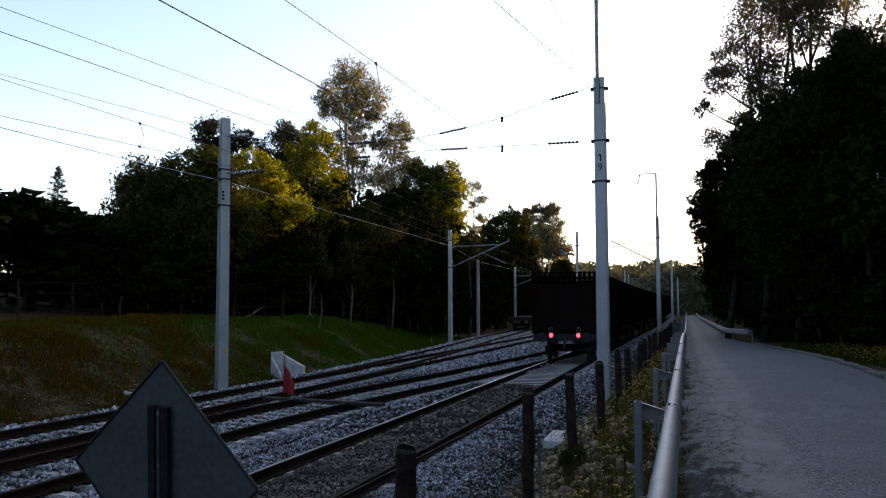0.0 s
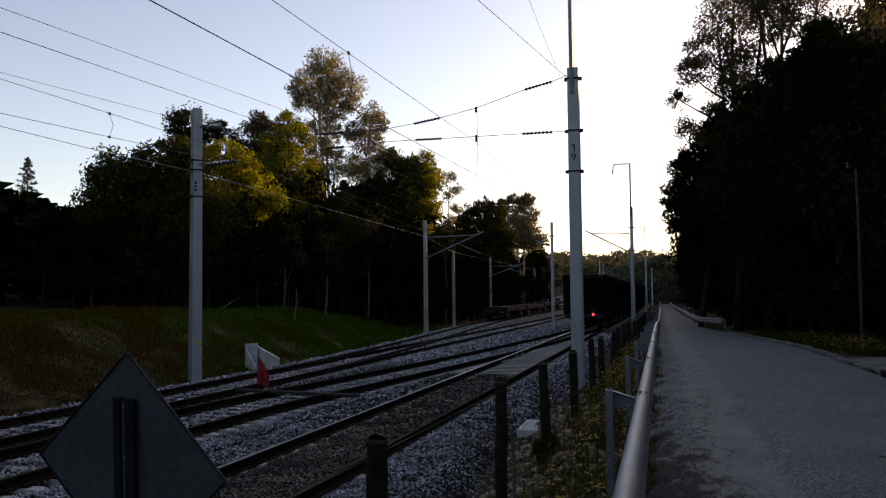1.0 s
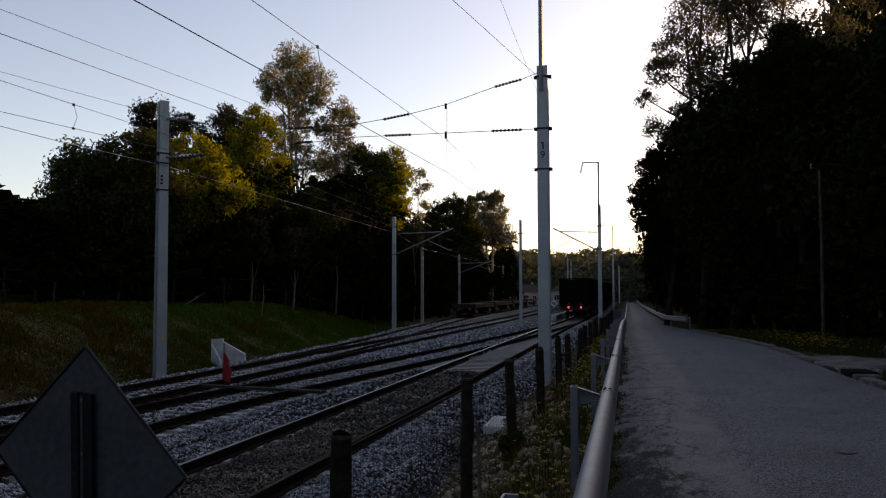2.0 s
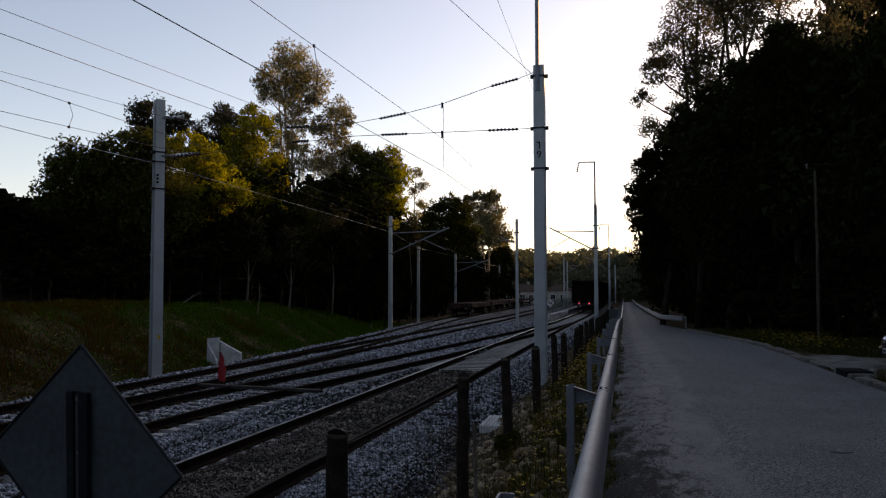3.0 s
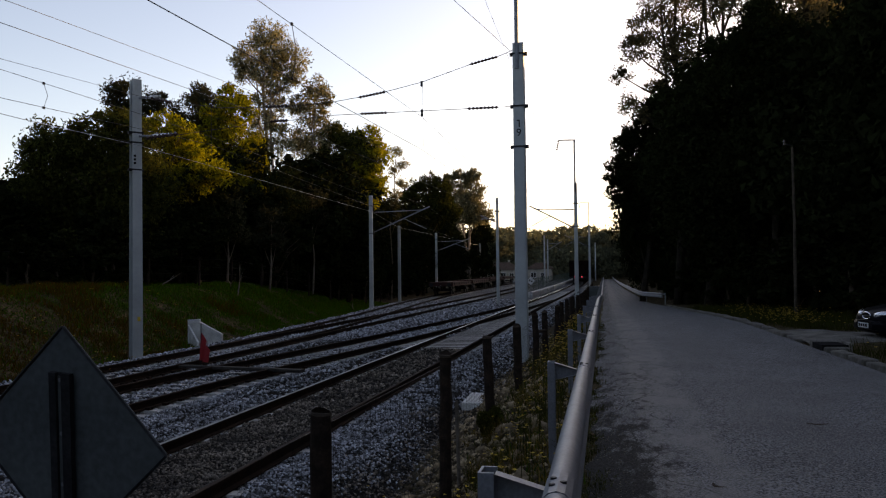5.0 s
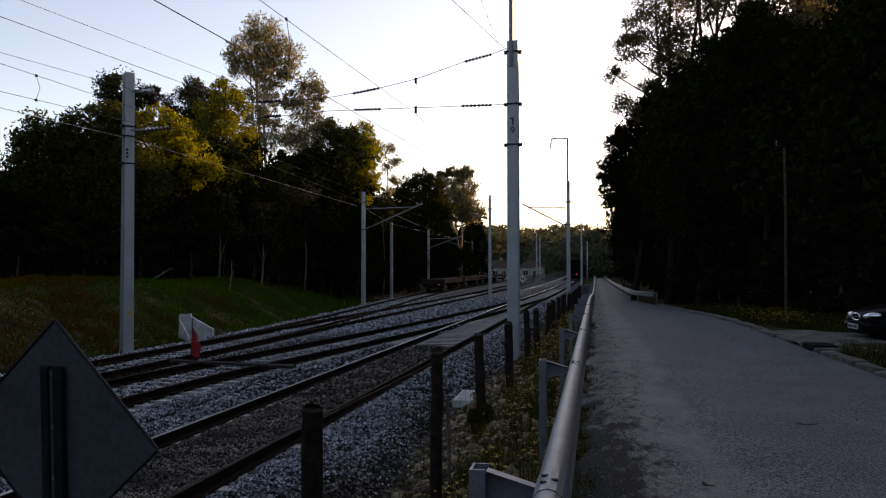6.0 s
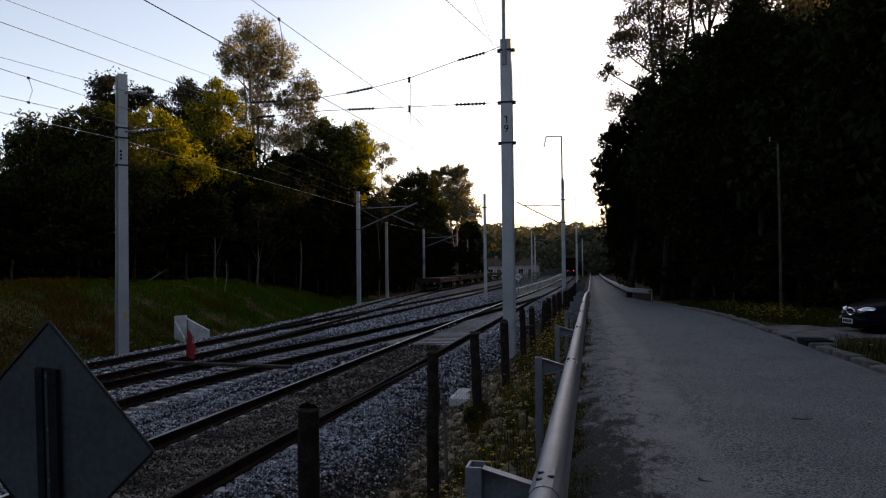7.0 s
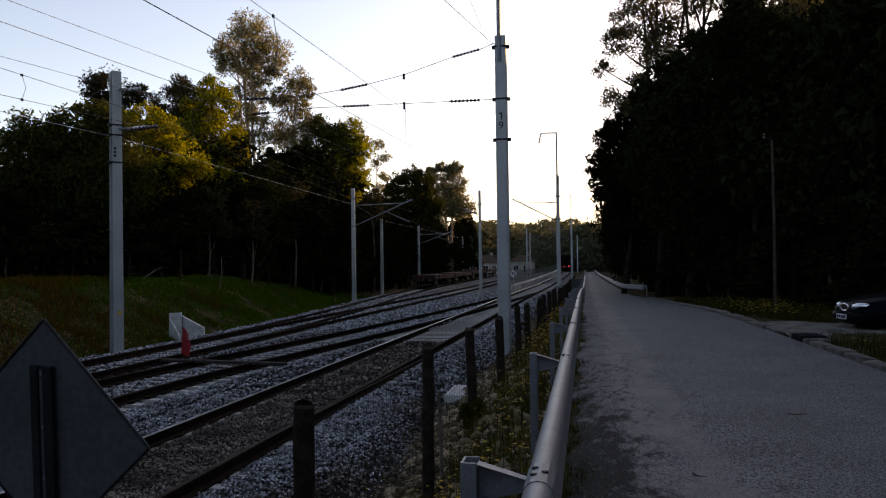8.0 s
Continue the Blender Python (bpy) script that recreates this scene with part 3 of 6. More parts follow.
# ---- masts and overhead line ----
def mast(x, y, z, h, w0, w1, label, bands=(), yaw=0.0, twist=0.0, groove=False):
    """A tapered box mast with rolled corners and clamps."""
    root = thing("overhead_line_mast", label, "mast", pose(x, y, z, 0, 0, yaw), group="overhead line masts")
    g = Geo()
    def ring(w, d, u):
        c = 0.22 * w
        return [(-w + c, -d, u), (w - c, -d, u), (w, -d + c * 0.5, u), (w, d - c * 0.5, u), (w - c, d, u), (-w + c, d, u), (-w, d - c * 0.5, u), (-w, -d + c * 0.5, u)]
    def channel(w, d, u):
        """An open channel: the side towards -x is hollow between two flanges."""
        return [(-w, -d, u), (w, -d, u), (w, d, u), (-w, d, u), (-w, d * 0.8, u), (w * 0.7, d * 0.8, u), (w * 0.7, -d * 0.8, u), (-w, -d * 0.8, u)]
    section = channel if groove else ring
    vs = section(w0 / 2, w0 * 0.42, -0.5) + section(w1 / 2, w1 * 0.42, h)
    g.add(vs, [(k, (k + 1) % 8, 8 + (k + 1) % 8, 8 + k) for k in range(8)] + [tuple(range(8))[::-1], tuple(range(8, 16))])
    part("shaft", g, M_mast, root, at=pose(0, 0, 0, 0, 0, twist))
    for u in bands:
        w = w0 + (w1 - w0) * u / h
        b = Geo()
        b.box((0, 0, u), (w + 0.03, w * 0.84 + 0.03, 0.05))
        for s in (-1, 1):
            b.box((s * (w / 2 + 0.045), 0, u), (0.1, 0.1, 0.09))
            b.tube([(s * (w / 2 + 0.06), -w * 0.5, u), (s * (w / 2 + 0.06), w * 0.5, u)], 0.012, 5)
        part("clamp", b, M_dark_metal, root, at=pose(0, 0, 0, 0, 0, twist))
    return root


def insulator(name, a, b, parent, sheds=6, r=0.045):
    """A string of ribbed discs between two points."""
    a, b = Vector(a), Vector(b)
    pts, rads = [], []
    n = sheds * 4
    for i in range(n + 1):
        pts.append(a.lerp(b, i / n))
        rads.append(r if i % 4 in (1, 2) and 0 < i < n else 0.02)
    return part(name, Geo().tube(pts, rads, 8), M_insul, parent, "ribbed brown insulator")


def feeder_pole(root, h, w1, drop=True):
    """The thin pole above a mast, with its arm and hanging insulator."""
    part("pole_extension", Geo().tube([(-0.03, -w1 * 0.45, h - 0.75), (-0.03, -w1 * 0.45, h + 3.2)], 0.062, 8), M_galv, root)
    part("top_arm", Geo().tube([(-0.03, -w1 * 0.45, h + 3.16), (-1.2, -w1 * 0.45, h + 3.18)], 0.05, 6), M_galv, root)
    insulator("insulator", (-1.18, -w1 * 0.45, h + 3.14), (-1.33, -w1 * 0.45, h + 2.4), root, 5, 0.085)


def digits(root, chars, x, y, u, size, step):
    for i, ch in enumerate(chars):
        cu = bpy.data.curves.new("number", "FONT")
        cu.body = ch
        cu.size = size
        cu.extrude = 0.002
        cu.align_x = "CENTER"
        cu.materials.append(M_ink)
        ob = new("number", cu)
        ob.parent = root
        ob.matrix_basis = pose(x, y, u - i * step, 90, 0, 0)
        ob["label"] = "black painted digit " + ch


m19 = mast(-2.33, 24.9, -1.12, 9.23, 0.35, 0.315, "tall pale grey steel mast numbered 19 beside the fence", (8.92, 7.41, 6.24), yaw=-3)
feeder_pole(m19, 9.23, 0.31)
digits(m19, "9", 0.0, -0.142, 6.54, 0.3, 0.3)
one = Geo().box((0.015, -0.142, 6.9), (0.035, 0.006, 0.21)).box((-0.02, -0.142, 6.985), (0.075, 0.006, 0.035))
part("number", one, M_ink, m19, "black painted digit 1")
m20 = mast(-2.0, 65, -1.1, 9.24, 0.32, 0.23, "grey steel mast with a thin lamp-like arm on top", (7.7, 6.0))
feeder_pole(m20, 9.24, 0.3)
m21 = mast(-1.95, 122, -0.9, 8.9, 0.32, 0.23, "distant grey steel mast with an arm on top", (7.7, 6.0))
feeder_pole(m21, 8.9, 0.3)
m22 = mast(-2.0, 209, -0.4, 8.9, 0.32, 0.23, "distant grey steel mast beside the road", (7.7,))
ml = mast(-15.2, 26.4, -1.12, 9.18, 0.36, 0.3, "tall pale grey steel mast at the foot of the grass bank", (7.4, 7.07, 6.17), yaw=28, twist=24, groove=True)
part("yellow_mark", Geo().box((0.1, -0.19, 1.25), (0.09, 0.012, 0.14)), M_yellow, ml, "small yellow warning plate")
for u in (6.62, 6.5, 6.38):
    part("number_bar", Geo().box((-0.02, -0.166, u), (0.07, 0.008, 0.07)), M_ink, ml)
mp2 = mast(-17.5, 64.4, -1.15, 8.7, 0.31, 0.25, "pale grey steel mast with a cantilever arm", (7.9, 5.8))
mp3 = mast(-19.1, 80.4, -1.1, 7.2, 0.28, 0.23, "pale grey steel mast standing by the siding", (6.9,))
mp4 = mast(-19.3, 100, -1.0, 7.3, 0.28, 0.22, "pale grey steel mast behind the flat wagons", (6.5,))
mp6 = mast(-20.6, 146, -0.8, 7.4, 0.28, 0.22, "distant pale grey steel mast", ())
mp5 = mast(-8.0, 66.3, -1.15, 8.45, 0.24, 0.19, "slim grey steel mast standing between the tracks", (7.4,))
mp7 = mast(-9.5, 142, -0.7, 8.3, 0.27, 0.21, "distant slim grey mast by the houses", ())
mp8 = mast(-9.6, 152, -0.7, 8.0, 0.27, 0.21, "distant slim grey mast by the houses", ())


def cantilever(root, z0, z1, reach, s):
    """Brackets that hold the wire out over a track: s is the side."""
    part("bracket_tube", Geo().tube([(s * 0.15, 0, z0), (s * reach, 0, z1)], 0.055, 6), M_galv, root)
    part("tie_tube", Geo().tube([(s * 0.15, 0, z1 - 0.35), (s * reach * 0.88, 0, z1 - 0.25)], 0.04, 6), M_galv, root)
    insulator("insulator", (s * 0.2, 0, z0 + 0.03), (s * 0.75, 0, z0 + 0.03 + 0.55 * (z1 - z0) / reach), root, 4, 0.07)
    insulator("insulator", (s * 0.2, 0, z1 - 0.34), (s * 0.8, 0, z1 - 0.33), root, 4, 0.07)
    part("registration_arm", Geo().tube([(s * reach * 0.55, 0, z0 + (z1 - z0) * 0.55), (s * reach * 0.95, 0, z0 + 0.2)], 0.03, 5), M_galv, root)


cantilever(mp2, 5.85, 7.75, 4.6, 1)
cantilever(m20, 5.9, 7.6, 3.4, -1)
cantilever(m21, 5.9, 7.6, 3.4, -1)
cantilever(mp4, 5.2, 6.6, 4.0, 1)
cantilever(mp5, 6.6, 7.1, 1.3, -1)
cantilever(mp7, 5.6, 7.2, 2.8, 1)


def cross_span():
    root = thing("cross_span", "thin cross-span wires with insulators hung between two masts", "overhead wire")
    up = [(-2.5, 24.9, 7.93), (-3.0, 24.91, 7.75), (-3.75, 24.92, 7.59), (-5.2, 24.95, 7.15), (-6.6, 25.1, 6.9), (-8.0, 25.3, 6.77), (-10, 25.6, 6.74), (-12, 26.0, 6.9), (-14.0, 26.3, 7.25), (-15.0, 26.4, 7.5)]
    lo = [(-2.5, 24.9, 6.3), (-5.2, 24.95, 6.3), (-8.0, 25.3, 6.36), (-11.5, 25.9, 6.25), (-14.9, 26.4, 6.05)]
    for pts in (up, lo):
        part("span_wire", Geo().tube(pts, 0.01, 5), M_wire, root)
    insulator("insulator", (-2.95, 24.91, 7.77), (-3.75, 24.92, 7.59), root, 8)
    insulator("insulator", (-6.35, 25.1, 6.95), (-7.2, 25.2, 6.84), root, 8)
    insulator("insulator", (-2.95, 24.92, 6.3), (-3.85, 24.93, 6.3), root, 8)
    insulator("insulator", (-6.3, 25.08, 6.32), (-7.15, 25.2, 6.345), root, 8)
    insulator("insulator", (-9.6, 25.6, 6.78), (-10.4, 25.7, 6.8), root, 6, 0.05)
    insulator("insulator", (-9.6, 25.6, 6.33), (-10.2, 25.65, 6.32), root, 6, 0.05)
    insulator("insulator", (-14.8, 26.38, 6.1), (-13.6, 26.2, 6.16), root, 8, 0.07)
    insulator("insulator", (-14.6, 26.3, 7.4), (-13.8, 26.2, 7.2), root, 6, 0.06)
    for x in (-5.2, -9.0, -11.9):
        part("hanger", Geo().tube([(x, 25.1, 7.12 if x > -6 else 6.75), (x, 25.1, 6.24), (x, 25.1, 5.25)], 0.006, 4), M_wire, root)
    part("wire_clamp", Geo().box((-5.2, 24.95, 7.1), (0.06, 0.06, 0.16)), M_dark_metal, root)
    part("wire_clamp", Geo().box((-5.2, 24.95, 6.24), (0.06, 0.06, 0.2)), M_dark_metal, root)


cross_span()


def wire(label, pts, r=0.011, sag=0.0, name="overhead_wire"):
    out = []
    for a, b in zip(pts, pts[1:]):
        a, b = Vector(a), Vector(b)
        n = 10
        for i in range(n if (b - a).length > 4 else 1):
            t = i / n
            p = a.lerp(b, t)
            p.z -= sag * 4 * t * (1 - t)
            out.append(p)
    out.append(Vector(pts[-1]))
    root = thing(name, label, "overhead wire", group="overhead wires")
    part("wire_strand", Geo().tube(out, r * 0.62, 5), M_wire, root)
    return root


def drop(root, a, b):
    a, b = Vector(a), Vector(b)
    mid = a.lerp(b, 0.5) + Vector((0.06, 0.05, 0))
    part("dropper", Geo().tube([a, mid, b], 0.006, 4), M_wire, root)
    for p in (a, b):
        part("dropper_clip", Geo().box(p, (0.03, 0.06, 0.05)), M_dark_metal, root)


wA = wire("dark catenary wire over the main track", [(-5.2, -40, 6.2), (-5.2, 0, 5.4), (-5.2, 25, 6.12), (-5.4, 45, 5.9), (-5.4, 65, 6.4), (-5.4, 122, 6.7), (-5.4, 209, 7.1)], 0.009)
wire("dark contact wire over the main track", [(-5.2, -40, 4.5), (-5.2, 0, 4.5), (-5.2, 25, 5.15), (-5.35, 65, 5.0), (-5.3, 122, 5.2), (-5.3, 209, 5.6)], 0.012)
drop(wA, (-5.2, 14.1, 5.81), (-5.2, 14.1, 4.87))
drop(wA, (-5.2, 36, 5.99), (-5.25, 36, 5.11))
wire("thin catenary wire over the side track", [(-9.3, -40, 5.6), (-9.3, 0, 5.23), (-9.3, 25, 6.66), (-8.0, 66, 6.9)], 0.008)
wB = wire("thin auxiliary wire over the side track", [(-9.3, -40, 5.2), (-9.3, 0, 5.03), (-9.3, 25, 6.08), (-6.2, 66, 5.2)], 0.01)
wD = wire("thin catenary wire over the parallel track", [(-11.9, -40, 5.5), (-11.9, 5, 5.33), (-11.9, 25, 6.48), (-12.9, 64.4, 6.5), (-15.3, 100, 5.7)], 0.008)
wire("thin auxiliary wire over the parallel track", [(-11.9, -40, 5.6), (-11.9, 5, 5.61), (-11.9, 25, 5.82), (-12.9, 64.4, 5.6)], 0.01)
wire("thin contact wire over the parallel track", [(-11.9, -40, 4.7), (-11.9, 5, 4.67), (-11.9, 25, 5.57), (-12.9, 64.4, 4.9), (-15.3, 100, 4.9)], 0.01)
drop(wD, (-11.9, 16.9, 5.73), (-11.9, 16.9, 5.2))
lc = wire("pale cable strung along the mast row at the bank", [(-15.2, -30, 5.4), (-15.2, 20.7, 5.75), (-15.05, 26.2, 5.85), (-17.4, 64.2, 6.3), (-19.1, 80.2, 5.95), (-19.3, 100, 6.0), (-20.6, 146, 6.2)], 0.014, 0.0, name="line_cable")
wire("thin earth wire ending at the top of the mast", [(-6.2, 0, 7.55), (-2.5, 24.9, 7.85)], 0.011)
wire("thin feeder wire hung from the mast arms", [(-3.7, -25, 10.9), (-3.72, 24.8, 10.65), (-3.45, 64.8, 10.5), (-3.35, 121.8, 10.7)], 0.009, 0.6, name="feeder_wire")
lc.children[0].data.materials.clear()
lc.children[0].data.materials.append(M_galv)
for z, l in ((7.28, 1.05), (8.55, 0.8)):
    arm = part("line_arm", Geo().tube([(0.1, -0.1, z), (l * 0.45, -0.12, z + 0.03), (l, -0.15, z + 0.1)], [0.04, 0.03, 0.03], 6), M_galv, ml, "short galvanised line arm")
    part("arm_insulator", Geo().tube([(l * (0.5 + 0.1 * k), -0.12 - 0.003 * k, z + 0.035 + 0.013 * k) for k in range(6)], [0.03, 0.06, 0.035, 0.06, 0.035, 0.05], 8), M_white_concrete, arm, "pale ribbed insulator")


# ---- guard rail along the road ----
def w_beam(root, pts, side):
    """A galvanised beam with two rolled ridges; side: to which side of the posts it sits."""
    outer = [(0.054 * math.sin(math.radians(a)), -0.054 + 0.054 * math.cos(math.radians(a))) for a in (-90, -70, -50, -30, -10, 10, 30, 50, 70, 90)]
    lower = [(0.054, -0.1), (0.016, -0.15), (0.054, -0.2), (0.054, -0.265), (0.02, -0.31), (-0.02, -0.31), (-0.054, -0.265), (-0.054, -0.2), (-0.02, -0.15), (-0.054, -0.1)]
    ob = part("beam", Geo().sweep([(side * s, u) for s, u in outer + lower], pts), M_galv, root)
    ob.data.shade_smooth()
    ob.data.set_sharp_from_angle(angle=radians(50))
    return ob


def guard_rail(pts, posts, label, side, ground):
    root = thing("guard_rail", label, "guard rail", group="guard rails")
    w_beam(root, pts, 1)
    a, b = Geo(), Geo()
    # C-shaped post with its spacer arm
    a.sweep([(-0.03, -0.055), (-0.03, 0.055), (0.03, 0.055), (0.03, 0.035), (-0.012, 0.035), (-0.012, -0.035), (0.03, -0.035), (0.03, -0.055)], [(0, -0.001, 0), (0, 0.001, 0)])
    post = Geo()
    c = [(-0.03, -0.06), (0.03, -0.06), (0.03, -0.048), (-0.02, -0.048), (-0.02, 0.048), (0.03, 0.048), (0.03, 0.06), (-0.03, 0.06)]
    n = len(c)
    post.add([(x, y, -1.3) for x, y in c] + [(x, y, 0.0) for x, y in c], [(k, (k + 1) % n, n + (k + 1) % n, n + k) for k in range(n)] + [tuple(range(n, 2 * n))])
    pm = post.data("post")
    pm.materials.append(M_galv)
    for x, y, bx in posts:
        z = 0.76 + road_z(y)
        p = part("post", pm, None, root, at=pose(x, y, z))
        arm = Geo()
        d = bx - x
        e = 0.03 if d > 0 else -0.03
        arm.add([(e, -0.035, -0.01), (e, 0.035, -0.01), (d, 0.03, -0.075), (d, -0.03, -0.075), (e, -0.035, -0.15), (e, 0.035, -0.15), (d, 0.03, -0.1), (d, -0.03, -0.1)], [(0, 1, 2, 3), (4, 7, 6, 5), (0, 4, 5, 1), (3, 2, 6, 7), (1, 5, 6, 2)])
        part("spacer", arm, M_galv, p)
    return root


gposts = [(-0.45, -0.75 + 4.06 * i, -0.2) for i in range(-3, 49)]
gr = guard_rail([(-0.175, y, 0.76 + road_z(y)) for y in axis([(-14, 200, 4.06)])], gposts, "long galvanised steel guard rail along the road edge", 1, 0)
for y in (3.0, 7.06, 11.1, 15.2, 19.2):
    part("lap_joint", Geo().sweep([(0.058 * math.sin(math.radians(a)), -0.054 + 0.058 * math.cos(math.radians(a))) for a in (-95, -60, -30, 0, 30, 60, 95)] + [(0.058, -0.1), (-0.058, -0.1)], [(-0.175, y, 0.76), (-0.175, y + 0.3, 0.76)]), M_galv, gr)
    for dx, dy in ((-0.02, 0.1), (-0.02, 0.2), (0.018, 0.14)):
        part("bolt", Geo().tube([(-0.175 + dx, y + dy, 0.74), (-0.175 + dx, y + dy, 0.765)], 0.012, 8), M_dark_metal, gr)

gr2_line = [(3.65, 57.8), (2.6, 62.0), (2.45, 66), (2.35, 75), (2.2, 95), (2.05, 120), (1.95, 150), (1.85, 200)]
gr2 = guard_rail([(x, y, 0.76 + road_z(y)) for x, y in gr2_line], [(x + 0.26, y, x) for x, y in gr2_line[1:]] + [(3.85, 57.9, 3.65)], "galvanised guard rail on the far side of the road", -1, 0)


# ---- wooden post fence along the line ----
def wooden_post(h, r, seed):
    rng = random.Random(seed)
    g = Geo()
    pts = [(0.01 * rng.uniform(-1, 1), 0.01 * rng.uniform(-1, 1), h * i / 6 - 0.4 * (i == 0)) for i in range(7)]
    g.tube(pts + [(0, 0, h + 0.006)], [r * rng.uniform(0.93, 1.05) for _ in pts] + [r * 0.97], 12)
    return g.data("post", smooth=False)


FENCE = [(-1.83, 5.45, 1.5), (-1.74, 9.4, 1.5), (-1.58, 12.1, 1.5), (-1.42, 14.5, 1.48), (-1.42, 18.5, 1.45), (-1.33, 19.9, 1.3), (-1.27, 23.0, 1.4), (-1.3, 26.8, 1.4)]
FENCE += [(-1.3, 26.8 + 3.6 * i, 1.35) for i in range(1, 20)]
pm_list = []
for k in range(5):
    me = wooden_post(1.5, 0.068, k)
    me.materials.append(M_wood)
    pm_list.append(me)
fence = thing("post_fence", "row of weathered wooden posts with wire mesh beside the line", "fence")
frnd = random.Random(4)
for i, (x, y, h) in enumerate(FENCE):
    lean = pose(x, y, 0.61 - h + 0.3 * grade(y) + 0.6 * road_z(y), frnd.uniform(-2, 2), frnd.uniform(-2.5, 2.5), frnd.uniform(0, 360))
    post = part("post", pm_list[i % 5], None, fence, at=lean)
    post.scale = (1, 1, h / 1.5)
    if i < 8:
        part("cut_end", Geo().tube([(0, 0, 1.49), (0, 0, 1.513)], [0.067, 0.064], 12), M_bark, post, "paler sawn end")
part("rail_piece", Geo().tube([(-1.42, 18.5, 0.25), (-1.33, 19.9, 0.2)], 0.035, 8), M_wood, fence)


def mesh_fence():
    g = Geo()
    line = [(x, y) for x, y, h in FENCE[:14]]
    line = [(-1.95, 1.5)] + line
    for u in (0.02, 0.2, 0.38, 0.56, 0.74, 0.92, 1.1):
        g.tube([(x - 0.07, y, -0.62 + u + 0.6 * road_z(y)) for x, y in line], 0.0022 if u > 1 else 0.0013, 3, cap=False)
    for (x0, y0), (x1, y1) in zip(line, line[1:]):
        n = int((y1 - y0) / 0.15)
        for i in range(n):
            t = i / n
            x, y = x0 + (x1 - x0) * t - 0.07, y0 + (y1 - y0) * t
            g.tube([(x, y, -0.62), (x, y, 0.48)], 0.0011, 3, cap=False)
    part("wire_netting", g, M_dark_metal, fence, "thin dark wire netting")


mesh_fence()


# ---- diamond sign seen from behind, at the trackside ----
def diamond_sign():
    root = thing("diamond_sign", "square trackside sign standing on its corner, grey bare back", "sign", pose(-2.56, 3.82, 0.715, 6.4, 3.6, -7))
    h = 0.566
    def plate(y0, y1, r):
        g = Geo()
        ring = []
        for k in range(4):
            a = math.pi / 2 * k
            for d in (-0.018, 0.018):
                ring.append((math.sin(a + d) * r, math.cos(a + d) * r))
        n = len(ring)
        g.add([(x, y0, z) for x, z in ring] + [(x, y1, z) for x, z in ring], [tuple(range(n)), tuple(range(n, 2 * n))[::-1]] + [(k, (k + 1) % n, n + (k + 1) % n, n + k) for k in range(n)])
        return g
    part("plate", plate(-0.002, 0.002, h), M_sign, root, bevel=0.0)
    rim = Geo()
    cs = [(0, h), (h, 0), (0, -h), (-h, 0)]
    for (x0, z0), (x1, z1) in zip(cs, cs[1:] + cs[:1]):
        rim.tube([(x0 * 0.995, -0.003, z0 * 0.995), (x1 * 0.995, -0.003, z1 * 0.995)], 0.007, 5)
    part("folded_edge", rim, M_dark_metal, root)
    post = Geo()
    c = [(-0.062, -0.012), (-0.058, -0.04), (-0.018, -0.04), (-0.018, -0.02), (0.012, -0.02), (0.012, -0.04), (0.062, -0.04), (0.062, -0.012)]
    n = len(c)
    post.add([(x, y, -1.9) for x, y in c] + [(x, y, 0.345) for x, y in c], [(k, (k + 1) % n, n + (k + 1) % n, n + k) for k in range(n)] + [tuple(range(n, 2 * n)), tuple(range(n))[::-1]])
    part("channel_post", post, M_dark_metal, root)
    part("post_web", Geo().box((-0.003, -0.024, -0.77), (0.028, 0.004, 2.2)), M_sign, root)
    for z in (0.31, 0.05, -0.2):
        part("bolt", Geo().tube([(0, -0.03, z), (0, -0.02, z)], 0.011, 8), M_galv, root)


diamond_sign()


# ---- red warning flag between the tracks ----
flag = thing("warning_flag", "red cloth flag on a thin dark pole between the tracks", "flag", pose(-10.32, 21.1, -1.06))
part("flag_pole", Geo().tube([(0, 0, -0.05), (0.012, 0, 1.35)], 0.012, 6), M_dark_metal, flag)
part("flag_foot", Geo().box((0, 0, 0.05), (0.2, 0.2, 0.1)), M_plank, flag)
FLAG_W = 0.17
flag_parts = []
for i, (t0, t1, b0, b1) in enumerate(((0.0, -0.2, -0.72, -0.75), (-0.2, -0.34, -0.75, -0.77), (-0.34, -0.45, -0.77, -0.78))):
    g = Geo()
    cols = 4
    for j in range(cols + 1):
        u = j / cols
        for s in (-1, 1):
            off = 0.012 * math.sin(math.pi * u) * (1 if i % 2 else -1) + 0.002 * s
            g.v += [(FLAG_W * u, off, t0 + (t1 - t0) * u), (FLAG_W * u, off, b0 + (b1 - b0) * u)]
    for j in range(cols):
        o = j * 4
        g.f += [(o, o + 4, o + 5, o + 1), (o + 2, o + 3, o + 7, o + 6), (o, o + 2, o + 6, o + 4), (o + 1, o + 5, o + 7, o + 3)]
    g.f += [(0, 1, 3, 2), (cols * 4, cols * 4 + 2, cols * 4 + 3, cols * 4 + 1)]
    flag_parts.append(part("flag_cloth", g, M_red, flag, "red cloth"))


# ---- plank crossing ----
def planks():
    root = thing("plank_crossing", "weathered grey timber boards laid across the tracks", "boards")
    for k in range(3):
        part("plank", Geo().box((-10.85 + 0.95 + 1.05 * k - 0.2, 20.95 - 0.3 * k, -0.83 + 0.01 * k), (1.6, 0.24, 0.07), Matrix.Rotation(radians(-14), 3, "Z")), M_plank, root, bevel=0.008)


planks()


